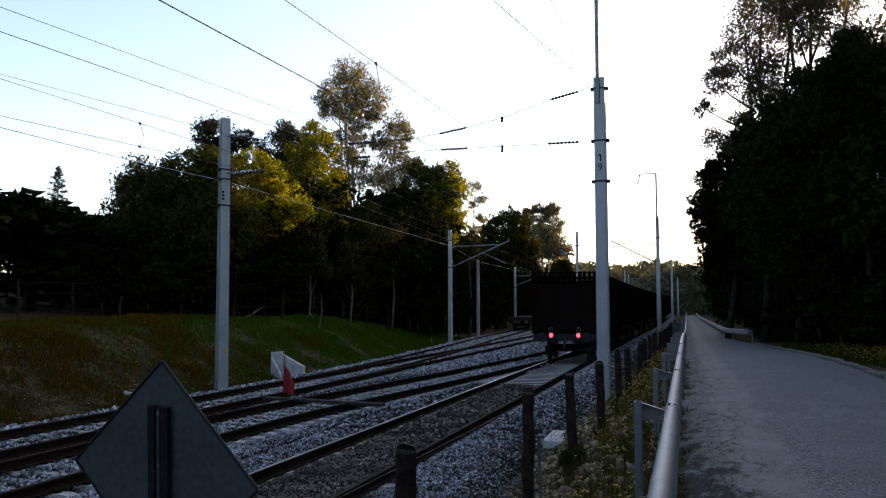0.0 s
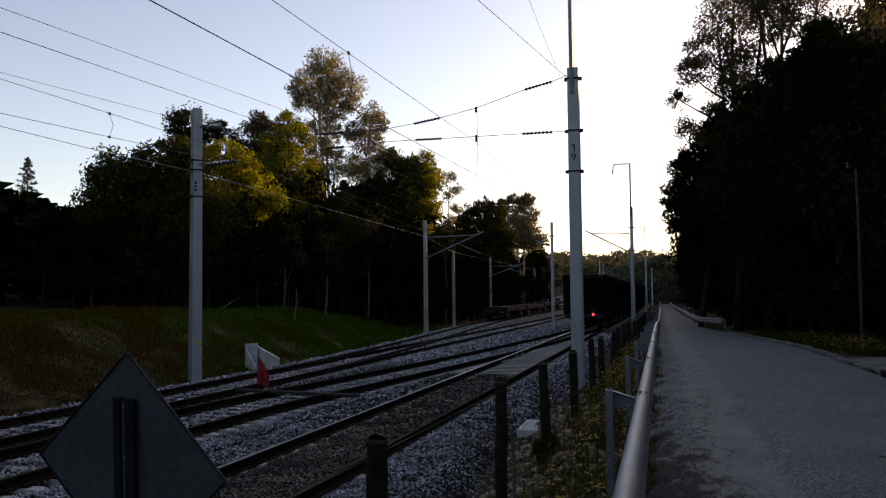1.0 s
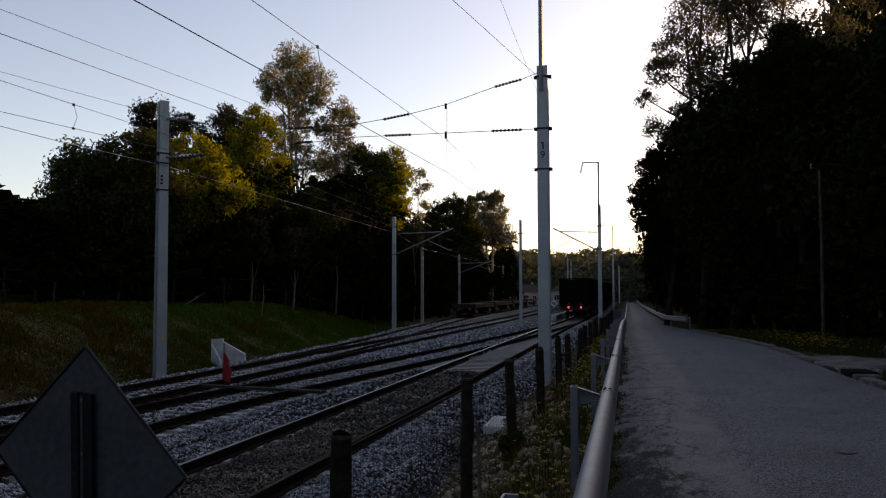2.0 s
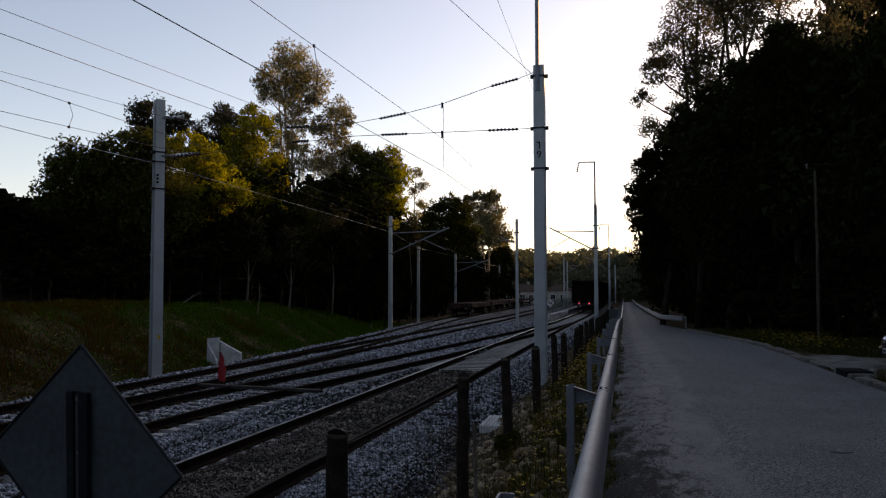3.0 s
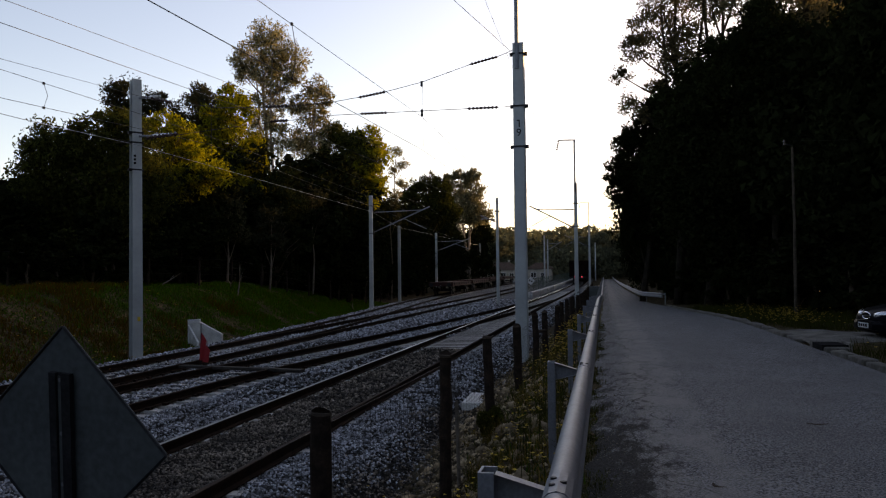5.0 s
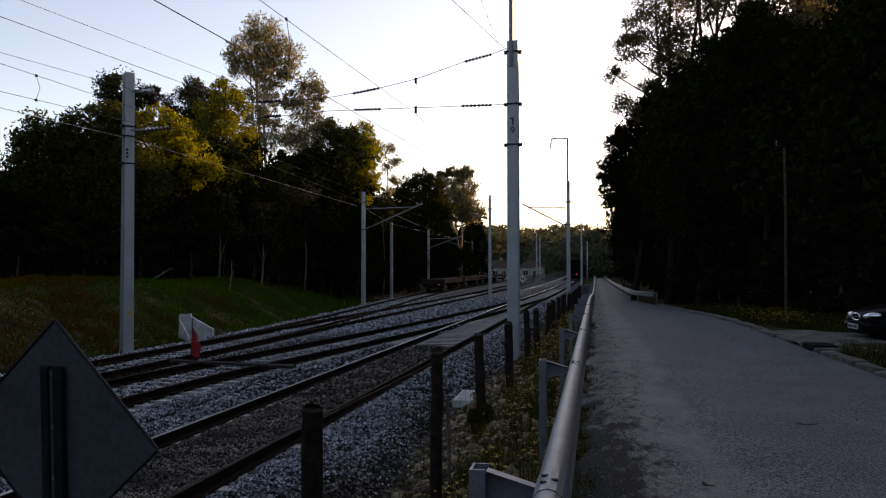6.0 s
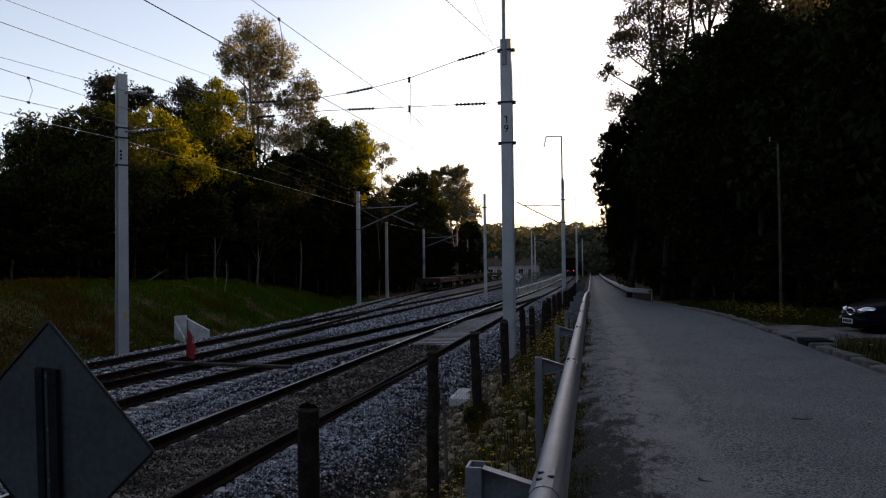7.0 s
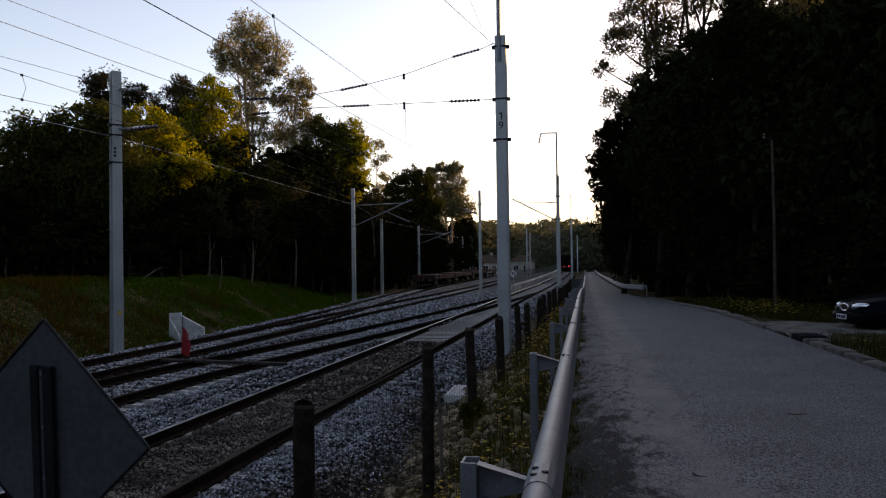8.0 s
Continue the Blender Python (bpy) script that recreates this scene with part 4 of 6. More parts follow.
# ---- concrete headwall, covers ----
def headwall():
    root = thing("culvert_headwall", "pale concrete culvert headwall with a sloping wing wall", "headwall", pose(-15.3, 31.2, -1.2, 0, 0, 8))
    root.scale = (0.78, 0.78, 0.8)
    def wall(x0, x1, y0, y1, z0, z1, t):
        d = Vector((x1 - x0, y1 - y0, 0)).normalized()
        nrm = Vector((-d.y, d.x, 0)) * t
        a, c = Vector((x0, y0, 0)), Vector((x1, y1, 0))
        vs = [a, c, c + nrm, a + nrm]
        tops = [p + Vector((0, 0, z)) for p, z in zip(vs, (z0, z1, z1, z0))]
        return Geo().add(vs + tops, [(0, 1, 2, 3), (4, 7, 6, 5), (0, 4, 5, 1), (1, 5, 6, 2), (2, 6, 7, 3), (3, 7, 4, 0)])
    part("back_wall", wall(-0.72, -0.12, 0.35, 0.35, 1.28, 1.32, 0.16), M_white_concrete, root, bevel=0.012)
    part("wing_wall", wall(-0.12, 1.12, 0.3, -0.15, 1.18, 0.62, 0.15), M_white_concrete, root, bevel=0.012)
    part("apron_wall", wall(-0.7, 0.05, 0.3, -0.55, 1.05, 0.28, 0.1), M_white_concrete, root, bevel=0.01)


headwall()
cover = thing("inspection_cover", "pale concrete inspection cover with a pierced grid", "cover", pose(-2.27, 16.15, -0.98, 0, 0, 1))
part("slab", Geo().box((0, 0, 0.1), (0.6, 1.35, 0.14)), M_white_concrete, cover, bevel=0.015)
bar = Geo().box((0, 0, 0.174), (0.03, 1.2, 0.01)).data("grid_bar")
bar.materials.append(M_concrete)
for k in range(7):
    part("grid_bar", bar, None, cover, at=pose(-0.21 + 0.07 * k, 0, 0))
ringt = thing("concrete_ring", "low pale concrete shaft ring in the grass", "concrete ring", pose(-15.7, 22.8, -1.05))
part("ring", Geo().tube([(0.55 * math.cos(a), 0.55 * math.sin(a), 0.1) for a in [2 * math.pi * k / 24 for k in range(25)]], 0.07, 6, cap=False), M_white_concrete, ringt)
part("lid", Geo().tube([(0, 0, 0.02), (0, 0, 0.09)], 0.5, 20), M_concrete, ringt)


# ---- kerb stones, drain ----
def kerbs():
    root = thing("kerb", "row of worn concrete kerb stones along the road", "kerb", kind="structure")
    kinds = []
    for wear in (0.018, 0.025, 0.035):
        me = Geo().box((0, 0, 0), (0.22, 0.99, 0.26)).data("kerb_stone", bevel=wear)
        for v in me.vertices:
            v.co += Vector((0.02, 0.01, 0.02)) * noise.noise(v.co * 4 + Vector((wear * 90, 0, 0)))
        me.materials.append(M_kerb)
        kinds.append(me)
    y = -6.0
    rnd = random.Random(8)
    while y < 56:
        x = road_mid(y) + road_half(y) + 0.1
        if not (16.9 < y < 18.4) and y != 19:
            part("kerb_stone", rnd.choice(kinds), None, root, at=pose(x + rnd.uniform(-0.03, 0.03), y, road_z(y) - 0.05 + rnd.uniform(-0.025, 0.015), rnd.uniform(-1.2, 1.2), rnd.uniform(-4, 2), math.degrees(math.atan2(-(road_mid(y + 1) + road_half(y + 1) - x + 0.1), 1.0)) * 0.9))
        y += 1.0
    d = thing("road_drain", "side drain in a concrete kerb, its dark opening painted as a black block", "drain", pose(road_right(17.5) + 0.22, 17.5, 0.0))
    g = Geo()
    g.box((0.0, -0.52, -0.03), (0.44, 0.3, 0.22)).box((0.0, 0.52, 0.0), (0.46, 0.32, 0.28)).box((0.28, 0, 0.0), (0.1, 0.74, 0.3))
    part("inlet_frame", g, M_kerb, d, bevel=0.04)
    # Solid black block paints the darkness inside the opening.
    part("inlet_void", Geo().box((-0.01, 0, 0.0), (0.46, 0.76, 0.22)), M_ink, d)
    ap = Geo()
    for j in range(13):
        for i in range(11):
            x, y = 4.08 + 0.26 * i + 0.06 * noise.noise((i, j, 1.5)), 18.35 + 0.34 * j + 0.08 * noise.noise((i, j, 4.5))
            edge = i in (0, 10) or j in (0, 12)
            ap.v.append((x, y, ground_z(x, y) + (-0.06 if edge and i != 0 else 0.07 if i < 5 else 0.03) + 0.03 * noise.noise((x * 2, y * 2, 8))))
    ap.f = [(j * 11 + i, j * 11 + i + 1, (j + 1) * 11 + i + 1, (j + 1) * 11 + i) for j in range(12) for i in range(10)]
    tagged(part("driveway_apron", ap, M_kerb, smooth=True), "worn pale concrete and dirt apron of a driveway", "driveway")


kerbs()
# ---- goods train ----
WAGON_PITCH = 15.2


def wheel_mesh():
    g = Geo()
    g.tube([(-0.07, 0, 0), (-0.045, 0, 0), (-0.045, 0, 0), (0.07, 0, 0)], [0.5, 0.5, 0.46, 0.46], 20)
    return g.data("wheel")


WHEEL = wheel_mesh()
WHEEL.materials.append(M_dark_metal)


def bogie(root, y):
    b = part("bogie", Geo().box((-1.0, 0, 0.52), (0.12, 2.5, 0.22)).box((1.0, 0, 0.52), (0.12, 2.5, 0.22)).box((0, 0, 0.55), (2.0, 0.4, 0.25)), M_dark_metal, root, at=pose(0, y, 0))
    for dy in (-0.9, 0.9):
        part("axle", Geo().tube([(-0.95, dy, 0.46), (0.95, dy, 0.46)], 0.08, 8), M_dark_metal, b)
        for s in (-1, 1):
            part("wheel", WHEEL, None, b, at=pose(s * GAUGE / 2, dy, 0.46, 0, 0, 0 if s < 0 else 180))


def buffers(root, y, s):
    for x in (-0.95, 0.95):
        part("buffer", Geo().tube([(x, y, 1.06), (x, y + s * 0.4, 1.06), (x, y + s * 0.42, 1.06), (x, y + s * 0.46, 1.06)], [0.1, 0.1, 0.22, 0.22], 14), M_dark_metal, root)
    part("coupling", Geo().tube([(0, y, 1.0), (0, y + s * 0.25, 0.95), (0, y + s * 0.35, 0.6)], 0.05, 6), M_dark_metal, root)


def goods_wagon(label):
    """High-sided wagon: ribbed walls under an open lattice rim."""
    root = thing("goods_wagon", label, "wagon", group="train wagons")
    L, W, H = 14.0, 2.8, 3.4
    part("underframe", Geo().box((-0.9, L / 2, 1.08), (0.2, L, 0.3)).box((0.9, L / 2, 1.08), (0.2, L, 0.3)).box((0, 0.06, 1.05), (W, 0.12, 0.34)).box((0, L - 0.06, 1.05), (W, 0.12, 0.34)), M_dark_metal, root)
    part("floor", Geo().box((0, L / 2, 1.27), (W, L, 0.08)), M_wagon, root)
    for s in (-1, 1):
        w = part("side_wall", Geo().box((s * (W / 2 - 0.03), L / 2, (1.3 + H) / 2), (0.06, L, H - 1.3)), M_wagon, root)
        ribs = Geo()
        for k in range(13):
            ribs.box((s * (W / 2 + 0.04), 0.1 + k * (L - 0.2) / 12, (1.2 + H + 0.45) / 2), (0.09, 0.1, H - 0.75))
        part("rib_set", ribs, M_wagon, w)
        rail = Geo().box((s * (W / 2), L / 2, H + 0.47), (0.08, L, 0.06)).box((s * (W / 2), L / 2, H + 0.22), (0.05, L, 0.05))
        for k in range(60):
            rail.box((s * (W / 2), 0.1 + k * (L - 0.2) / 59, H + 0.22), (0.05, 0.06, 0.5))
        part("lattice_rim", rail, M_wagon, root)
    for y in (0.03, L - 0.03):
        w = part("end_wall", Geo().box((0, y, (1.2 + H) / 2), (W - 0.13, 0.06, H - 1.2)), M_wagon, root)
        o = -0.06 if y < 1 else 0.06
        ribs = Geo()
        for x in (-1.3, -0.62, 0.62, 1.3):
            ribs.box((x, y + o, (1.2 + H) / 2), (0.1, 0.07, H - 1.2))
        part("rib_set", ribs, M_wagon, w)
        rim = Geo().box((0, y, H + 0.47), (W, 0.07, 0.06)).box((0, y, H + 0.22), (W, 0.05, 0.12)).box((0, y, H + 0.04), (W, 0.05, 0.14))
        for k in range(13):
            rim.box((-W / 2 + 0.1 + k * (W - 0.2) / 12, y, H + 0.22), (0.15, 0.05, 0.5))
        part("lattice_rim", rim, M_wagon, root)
    bogie(root, 2.2)
    bogie(root, L - 2.2)
    buffers(root, 0, -1)
    buffers(root, L, 1)
    load = Geo()
    n = 14
    for j in range(n + 1):
        for i in range(5):
            x, y = -1.25 + 2.5 * i / 4, 0.2 + 13.6 * j / n
            load.v.append((x, y, 3.45 + 0.3 * noise.noise((x * 1.3, y * 0.9, 4)) - 0.25 * abs(i - 2) / 2))
    load.f = [(j * 5 + i, j * 5 + i + 1, (j + 1) * 5 + i + 1, (j + 1) * 5 + i) for j in range(n) for i in range(4)]
    part("load", load, M_load, root, "rusty loose load")
    return root


wagon = goods_wagon("dark rust-brown high-sided goods wagon in a moving train")
wagons = [wagon] + [copy_thing(wagon, pose(0, 0, 0)) for k in range(6)]
tail = goods_wagon("last dark goods wagon of the train, red tail lamps lit")
for x in (-0.59, 0.59):
    lamp = part("tail_lamp", Geo().box((x, -0.16, 1.16), (0.18, 0.12, 0.36)), M_dark_metal, tail, "tail lamp housing")
    part("lamp_handle", Geo().tube([(x + 0.085 * math.cos(a), -0.16, 1.36 + 0.12 * math.sin(a)) for a in [math.pi * k / 8 for k in range(9)]], 0.018, 5), M_galv, lamp)
    part("lamp_rim", Geo().box((x, -0.222, 1.14), (0.17, 0.012, 0.24)), M_galv, lamp)
    part("lamp_glass", Geo().tube([(x, -0.215, 1.14), (x, -0.245, 1.14)], [0.085, 0.075], 14), M_taillamp, lamp, "glowing red lamp glass")
train = [tail] + wagons
TRAIN_START, TRAIN_SPEED, TRAIN_SLOWING = 38.1, 23.4, 0.26


# ---- flat wagons parked on the siding ----
def flat_wagon(at):
    root = thing("flat_wagon", "empty maroon flat wagon parked on the siding", "wagon", at, group="parked flat wagons")
    L, W = 17.0, 2.6
    part("deck", Geo().box((0, L / 2, 1.3), (W, L, 0.12)), M_flat, root)
    part("side_beam", Geo().box((-1.22, L / 2, 1.1), (0.14, L, 0.34)), M_flat, root)
    part("side_beam", Geo().box((1.22, L / 2, 1.1), (0.14, L, 0.34)), M_flat, root)
    part("end_beam", Geo().box((0, 0.05, 1.1), (W, 0.1, 0.36)), M_flat, root)
    part("end_beam", Geo().box((0, L - 0.05, 1.1), (W, 0.1, 0.36)), M_flat, root)
    for k in range(8):
        for s in (-1, 1):
            part("stake_pocket", Geo().box((s * 1.31, 1.2 + k * 2.08, 1.18), (0.07, 0.14, 0.26)), M_dark_metal, root)
    bogie(root, 2.6)
    bogie(root, L - 2.6)
    buffers(root, 0, -1)
    return root


for k in range(4):
    y = 91 + 18.2 * k
    slope = math.degrees(math.atan2(spline(C_LINE, y + 16) - spline(C_LINE, y), 16.0))
    flat_wagon(pose(spline(C_LINE, y), y, RAIL_TOP + grade(y), 0, 0, -slope))


# ---- trees ----
def leaf_cloud(rng, centers, radii, n, size, flat=0.8, droop=0.0):
    """Loose pointed leaves in clumps: an array (n, 3, 3)."""
    centers, radii = np.array(centers, float), np.array(radii, float)
    w = radii**2
    idx = rng.choice(len(centers), n, p=w / w.sum())
    d = rng.normal(size=(n, 3))
    d /= np.linalg.norm(d, axis=1)[:, None]
    r = radii[idx] * rng.random(n) ** 0.45
    p = centers[idx] + d * r[:, None] * np.array([1, 1, flat])
    a = rng.normal(size=(n, 3))
    a[:, 2] -= droop
    a /= np.linalg.norm(a, axis=1)[:, None]
    b = np.cross(a, rng.normal(size=(n, 3)))
    b /= np.linalg.norm(b, axis=1)[:, None] + 1e-9
    s = rng.uniform(0.6, 1.3, n)[:, None]
    la, lb = a * size[0] / 2 * s, b * size[1] / 2 * s
    return np.stack([p - la - lb, p - la + lb, p + la], 1)


def make_tree(kind, seed):
    """Meshes of a tree's trunk with limbs and of its crown."""
    rng = np.random.default_rng(seed)
    wood = Geo()
    cs, rs = [], []
    # Eucalyptus in shade: the darkness is put into leaf and bark colours.
    if kind == "shaded_eucalyptus":
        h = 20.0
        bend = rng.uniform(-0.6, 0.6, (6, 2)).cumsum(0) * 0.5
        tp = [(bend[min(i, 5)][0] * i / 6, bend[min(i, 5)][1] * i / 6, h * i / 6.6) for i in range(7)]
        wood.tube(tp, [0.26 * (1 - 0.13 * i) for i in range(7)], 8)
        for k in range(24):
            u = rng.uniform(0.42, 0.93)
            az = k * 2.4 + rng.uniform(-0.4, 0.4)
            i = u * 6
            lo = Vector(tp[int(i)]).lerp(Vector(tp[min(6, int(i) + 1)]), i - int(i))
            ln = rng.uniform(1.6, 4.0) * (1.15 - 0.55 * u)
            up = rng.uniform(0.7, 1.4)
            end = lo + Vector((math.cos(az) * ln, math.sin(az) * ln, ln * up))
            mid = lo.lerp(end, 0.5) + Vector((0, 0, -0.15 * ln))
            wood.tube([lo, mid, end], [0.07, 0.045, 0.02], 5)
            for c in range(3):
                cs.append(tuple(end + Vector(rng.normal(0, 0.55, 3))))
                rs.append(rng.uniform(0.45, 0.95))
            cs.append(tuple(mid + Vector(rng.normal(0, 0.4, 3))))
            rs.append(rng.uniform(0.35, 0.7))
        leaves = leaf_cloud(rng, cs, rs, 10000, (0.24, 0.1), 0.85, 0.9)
        return wood.data("trunk", True), quads("crown", leaves, M_leaf_euc_shaded, 3), h, M_bark_shaded
    if kind == "conifer":
        h = 14.0
        wood.tube([(0, 0, 0), (0.1, 0, h * 0.5), (0, 0.05, h)], [0.28, 0.16, 0.03], 8)
        for k in range(130):
            u = 0.1 + 0.89 * k / 130
            az = k * 2.4
            ln = ((1 - u) ** 0.8 * 3.0 + 0.22) * rng.uniform(0.6, 1.15)
            a = Vector((0.05, 0, h * u))
            e = a + Vector((math.cos(az) * ln, math.sin(az) * ln, rng.uniform(-0.1, 0.35) * ln))
            wood.tube([a, e], [0.04, 0.012], 4)
            for t in (0.45, 0.75, 1.0):
                cs.append(tuple(a.lerp(e, t)))
                rs.append(0.16 + 0.3 * (1 - u) * (1.1 - 0.5 * t))
        leaves = leaf_cloud(rng, cs, rs, 15000, (0.26, 0.07), 0.8, 0.3)
        return wood.data("trunk", True), quads("crown", leaves, M_leaf_dark, 3), h, M_bark
    h = 12.0
    if kind == "shrub":
        h = 4.0
    wood.tube([(0, 0, -0.2), (0.1, 0.05, h * 0.3), (0, 0.15, h * 0.62)], [0.022 * h, 0.017 * h, 0.008 * h], 8)
    count = 46 if kind != "shrub" else 16
    for k in range(count):
        u = rng.random() ** 0.8
        az = k * 2.4 + rng.uniform(-0.5, 0.5)
        zz = h * (0.1 + 0.86 * u)
        wide = h * 0.3 * math.sin(math.pi * (0.16 + 0.78 * u)) ** 0.7
        r = wide * rng.uniform(0.25, 1.0)
        c = Vector((math.cos(az) * r, math.sin(az) * r, zz))
        lo = Vector((0, 0.08, max(0.2, zz - r * 0.9 - 0.06 * h)))
        if lo.z < h * 0.6 and (kind == "broadleaf" or k % 5 == 0):
            wood.tube([lo, lo.lerp(c, 0.5) + Vector((0, 0, 0.05 * h)), c], [0.007 * h, 0.005 * h, 0.0015 * h], 4)
        for q in range(2):
            cs.append(tuple(c + Vector(rng.normal(0, 0.04 * h, 3))))
            rs.append(h * rng.uniform(0.05, 0.1))
    if kind == "shrub":
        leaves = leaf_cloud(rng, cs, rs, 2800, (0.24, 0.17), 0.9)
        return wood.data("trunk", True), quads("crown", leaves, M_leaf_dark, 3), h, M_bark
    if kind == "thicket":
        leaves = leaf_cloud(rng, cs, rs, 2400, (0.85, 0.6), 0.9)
        return wood.data("trunk", True), quads("crown", leaves, M_leaf_dark, 3), h, M_bark_shaded
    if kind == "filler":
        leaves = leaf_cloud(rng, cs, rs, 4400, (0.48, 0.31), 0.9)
        return wood.data("trunk", True), quads("crown", leaves, M_leaf_dark, 3), h, M_bark_shaded
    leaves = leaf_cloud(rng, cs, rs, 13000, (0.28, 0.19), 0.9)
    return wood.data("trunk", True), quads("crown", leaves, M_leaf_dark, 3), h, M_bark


TREES = {k: [make_tree(k, s) for s in seeds] for k, seeds in (("shaded_eucalyptus", (14, 15)), ("conifer", (4,)), ("broadleaf", (5, 6)), ("filler", (9, 10)), ("thicket", (13,)), ("shrub", (11, 12)))}
TREE_LABEL = {
    "shaded_eucalyptus": ("tall eucalyptus with an open crown, shade put into its leaf and bark colours", "gum_tree"),
    "conifer": ("dark pointed conifer at the wood's edge", "conifer_tree"),
    "broadleaf": ("dense broadleaf tree at the wood's edge, shade put into its dark green", "broadleaf_tree"),
    "filler": ("dark leafy tree inside the wood", "woodland_tree"),
    "thicket": ("leafy tree added to fill the wood and hold back light", "woodland_tree"),
    "shrub": ("shrub under the trees, shade put into its dark green", "shrub"),
}
trnd = random.Random(21)


def plant(kind, x, y, h, wide=1.0, pick=None):
    trunk, crown, base, bark = TREES[kind][trnd.randrange(len(TREES[kind])) if pick is None else pick]
    s = h / base
    label, name = TREE_LABEL[kind]
    root = thing(name, label, "shrub" if kind == "shrub" else "tree", group="shrubs" if kind == "shrub" else "trees")
    root.matrix_basis = pose(x, y, ground_z(x, y) - 0.1, 0, 0, trnd.uniform(0, 360)) @ Matrix.Diagonal((s * wide, s * wide, s, 1))
    part("trunk", trunk, bark, root)
    part("crown", crown, None, root)


def top_at(z, x, y):
    return z - ground_z(x, y) + 0.1


def lobe_tree(name, label, x, y, lobes, leaf, bark, thick, size, girth, seed, deep=0.8, spread=0.34, stems=1):
    """A single tree: stems and limbs that carry lobes of foliage, each lobe made of many small clumps.
    lobes: (offset across, height over the datum, radius); deep: how far they scatter along the line of sight of the wood's edge."""
    rng = np.random.default_rng(seed)
    foot = ground_z(x, y)
    root = thing(name, label, "tree", pose(x, y, foot - 0.1), group="trees")
    wood = Geo()
    balls = [Vector((a, rng.uniform(-deep, deep), z - foot)) for a, z, r in lobes]
    order = sorted(range(len(balls)), key=lambda k: -balls[k].z)
    tops = [balls[k] for k in order[:stems]]
    trunks = []
    for k, top in enumerate(tops):
        base = Vector((0.5 * k, 0.3 * k, -0.3))
        pts = [base.lerp(top, u) + Vector((0.02 * top.z * math.sin(5 * u + k) * u * (1 - u) * 4, 0, 0)) for u in (0, 0.2, 0.4, 0.6, 0.8, 1.0)]
        wood.tube(pts, [girth * (1.05 - 0.9 * u) for u in (0, 0.2, 0.4, 0.6, 0.8, 1.0)], 8)
        trunks.append(pts)
    leaves = []
    for (a, z, r), c in zip(lobes, balls):
        pts = min(trunks, key=lambda t: (t[4] - c).length)
        v = max(0.12, min(0.9, (c.z - 1.3 * r - 0.8) / max(1.0, pts[5].z)))
        i = min(4, int(v * 5))
        fork = pts[i].lerp(pts[i + 1], v * 5 - i)
        wood.tube([fork, fork.lerp(c, 0.55) + Vector((0, 0, -0.12 * r)), c], [girth * 0.34, girth * 0.22, girth * 0.1], 5)
        r *= 1.16
        n = max(6, int(11 * r * r + 8))
        d = rng.normal(size=(n, 3))
        d /= np.linalg.norm(d, axis=1)[:, None]
        cs = np.array(c) + d * (r * rng.uniform(0.3, 1.0, n) ** 0.6)[:, None] * np.array([1, 1, 0.9])
        rs = r * spread * rng.uniform(0.5, 1.3, n) * (1.0 + 0.35 / max(r, 0.5))
        for q in cs[:8]:
            wood.tube([c, c.lerp(Vector(q), 0.6), Vector(q)], [girth * 0.1, girth * 0.06, girth * 0.02], 3, cap=False)
        leaves.append(leaf_cloud(rng, cs, rs, int(thick * r * r) + 120, size, 0.8, 0.5))
        # stray sprays round the lobe
        leaves.append(leaf_cloud(rng, [tuple(c)], [r * 1.25], int(0.09 * thick * r * r) + 20, size, 0.85, 0.5))
    part("trunk", wood.data("trunk", True), bark, root)
    part("crown", quads("crown", np.concatenate(leaves), leaf, 3), None, root)
    return root


# the wood on the bank side: trees that make its skyline
lobe_tree("broadleaf_tree", "large dark olive-green broadleaf tree with a feathery edge", -26.3, 40, ((-2.3, 7.2, 1.5), (-1.1, 8.1, 1.35), (0.4, 8.6, 1.3), (2.0, 8.9, 1.15), (3.3, 8.3, 1.05), (-0.3, 6.1, 1.9), (2.2, 6.3, 1.9), (-2.5, 5.0, 1.6), (1.0, 4.0, 2.2)), M_leaf_olive, M_bark, 1400, (0.22, 0.1), 0.24, 101, 1.2, 0.38)
lobe_tree("eucalyptus_tree", "dark rounded eucalyptus crown behind the mast", -32.1, 55.2, ((-0.2, 14.2, 1.25), (-1.1, 13.6, 0.8), (1.1, 13.7, 0.9), (0.4, 12.7, 1.1), (1.8, 14.0, 0.45)), M_leaf_dusk, M_bark, 900, (0.24, 0.1), 0.2, 102)
lobe_tree("broadleaf_tree", "broadleaf tree with low sunlight put into its yellow-green leaf colour", -23.5, 45.5, ((-0.9, 10.0, 0.9), (-1.8, 9.5, 0.8), (0.3, 9.4, 0.85), (-0.7, 8.5, 1.2), (1.0, 8.1, 1.1), (1.7, 7.0, 1.05), (0.0, 6.7, 1.3), (-1.5, 6.9, 1.1)), M_leaf_sunlit, M_bark, 1300, (0.2, 0.1), 0.2, 103, 0.9)
lobe_tree("broadleaf_tree", "tall tree with a stepped crown, low sunlight put into its yellow-green colour", -25.6, 56.5, ((0.1, 14.0, 1.0), (-0.7, 12.9, 1.0), (0.9, 12.7, 1.05), (-1.0, 11.2, 1.1), (0.6, 11.0, 1.35), (1.4, 9.6, 1.0), (-0.8, 8.9, 1.4), (0.9, 7.9, 1.35)), M_leaf_sunlit, M_bark, 1150, (0.22, 0.11), 0.22, 104, 0.9)
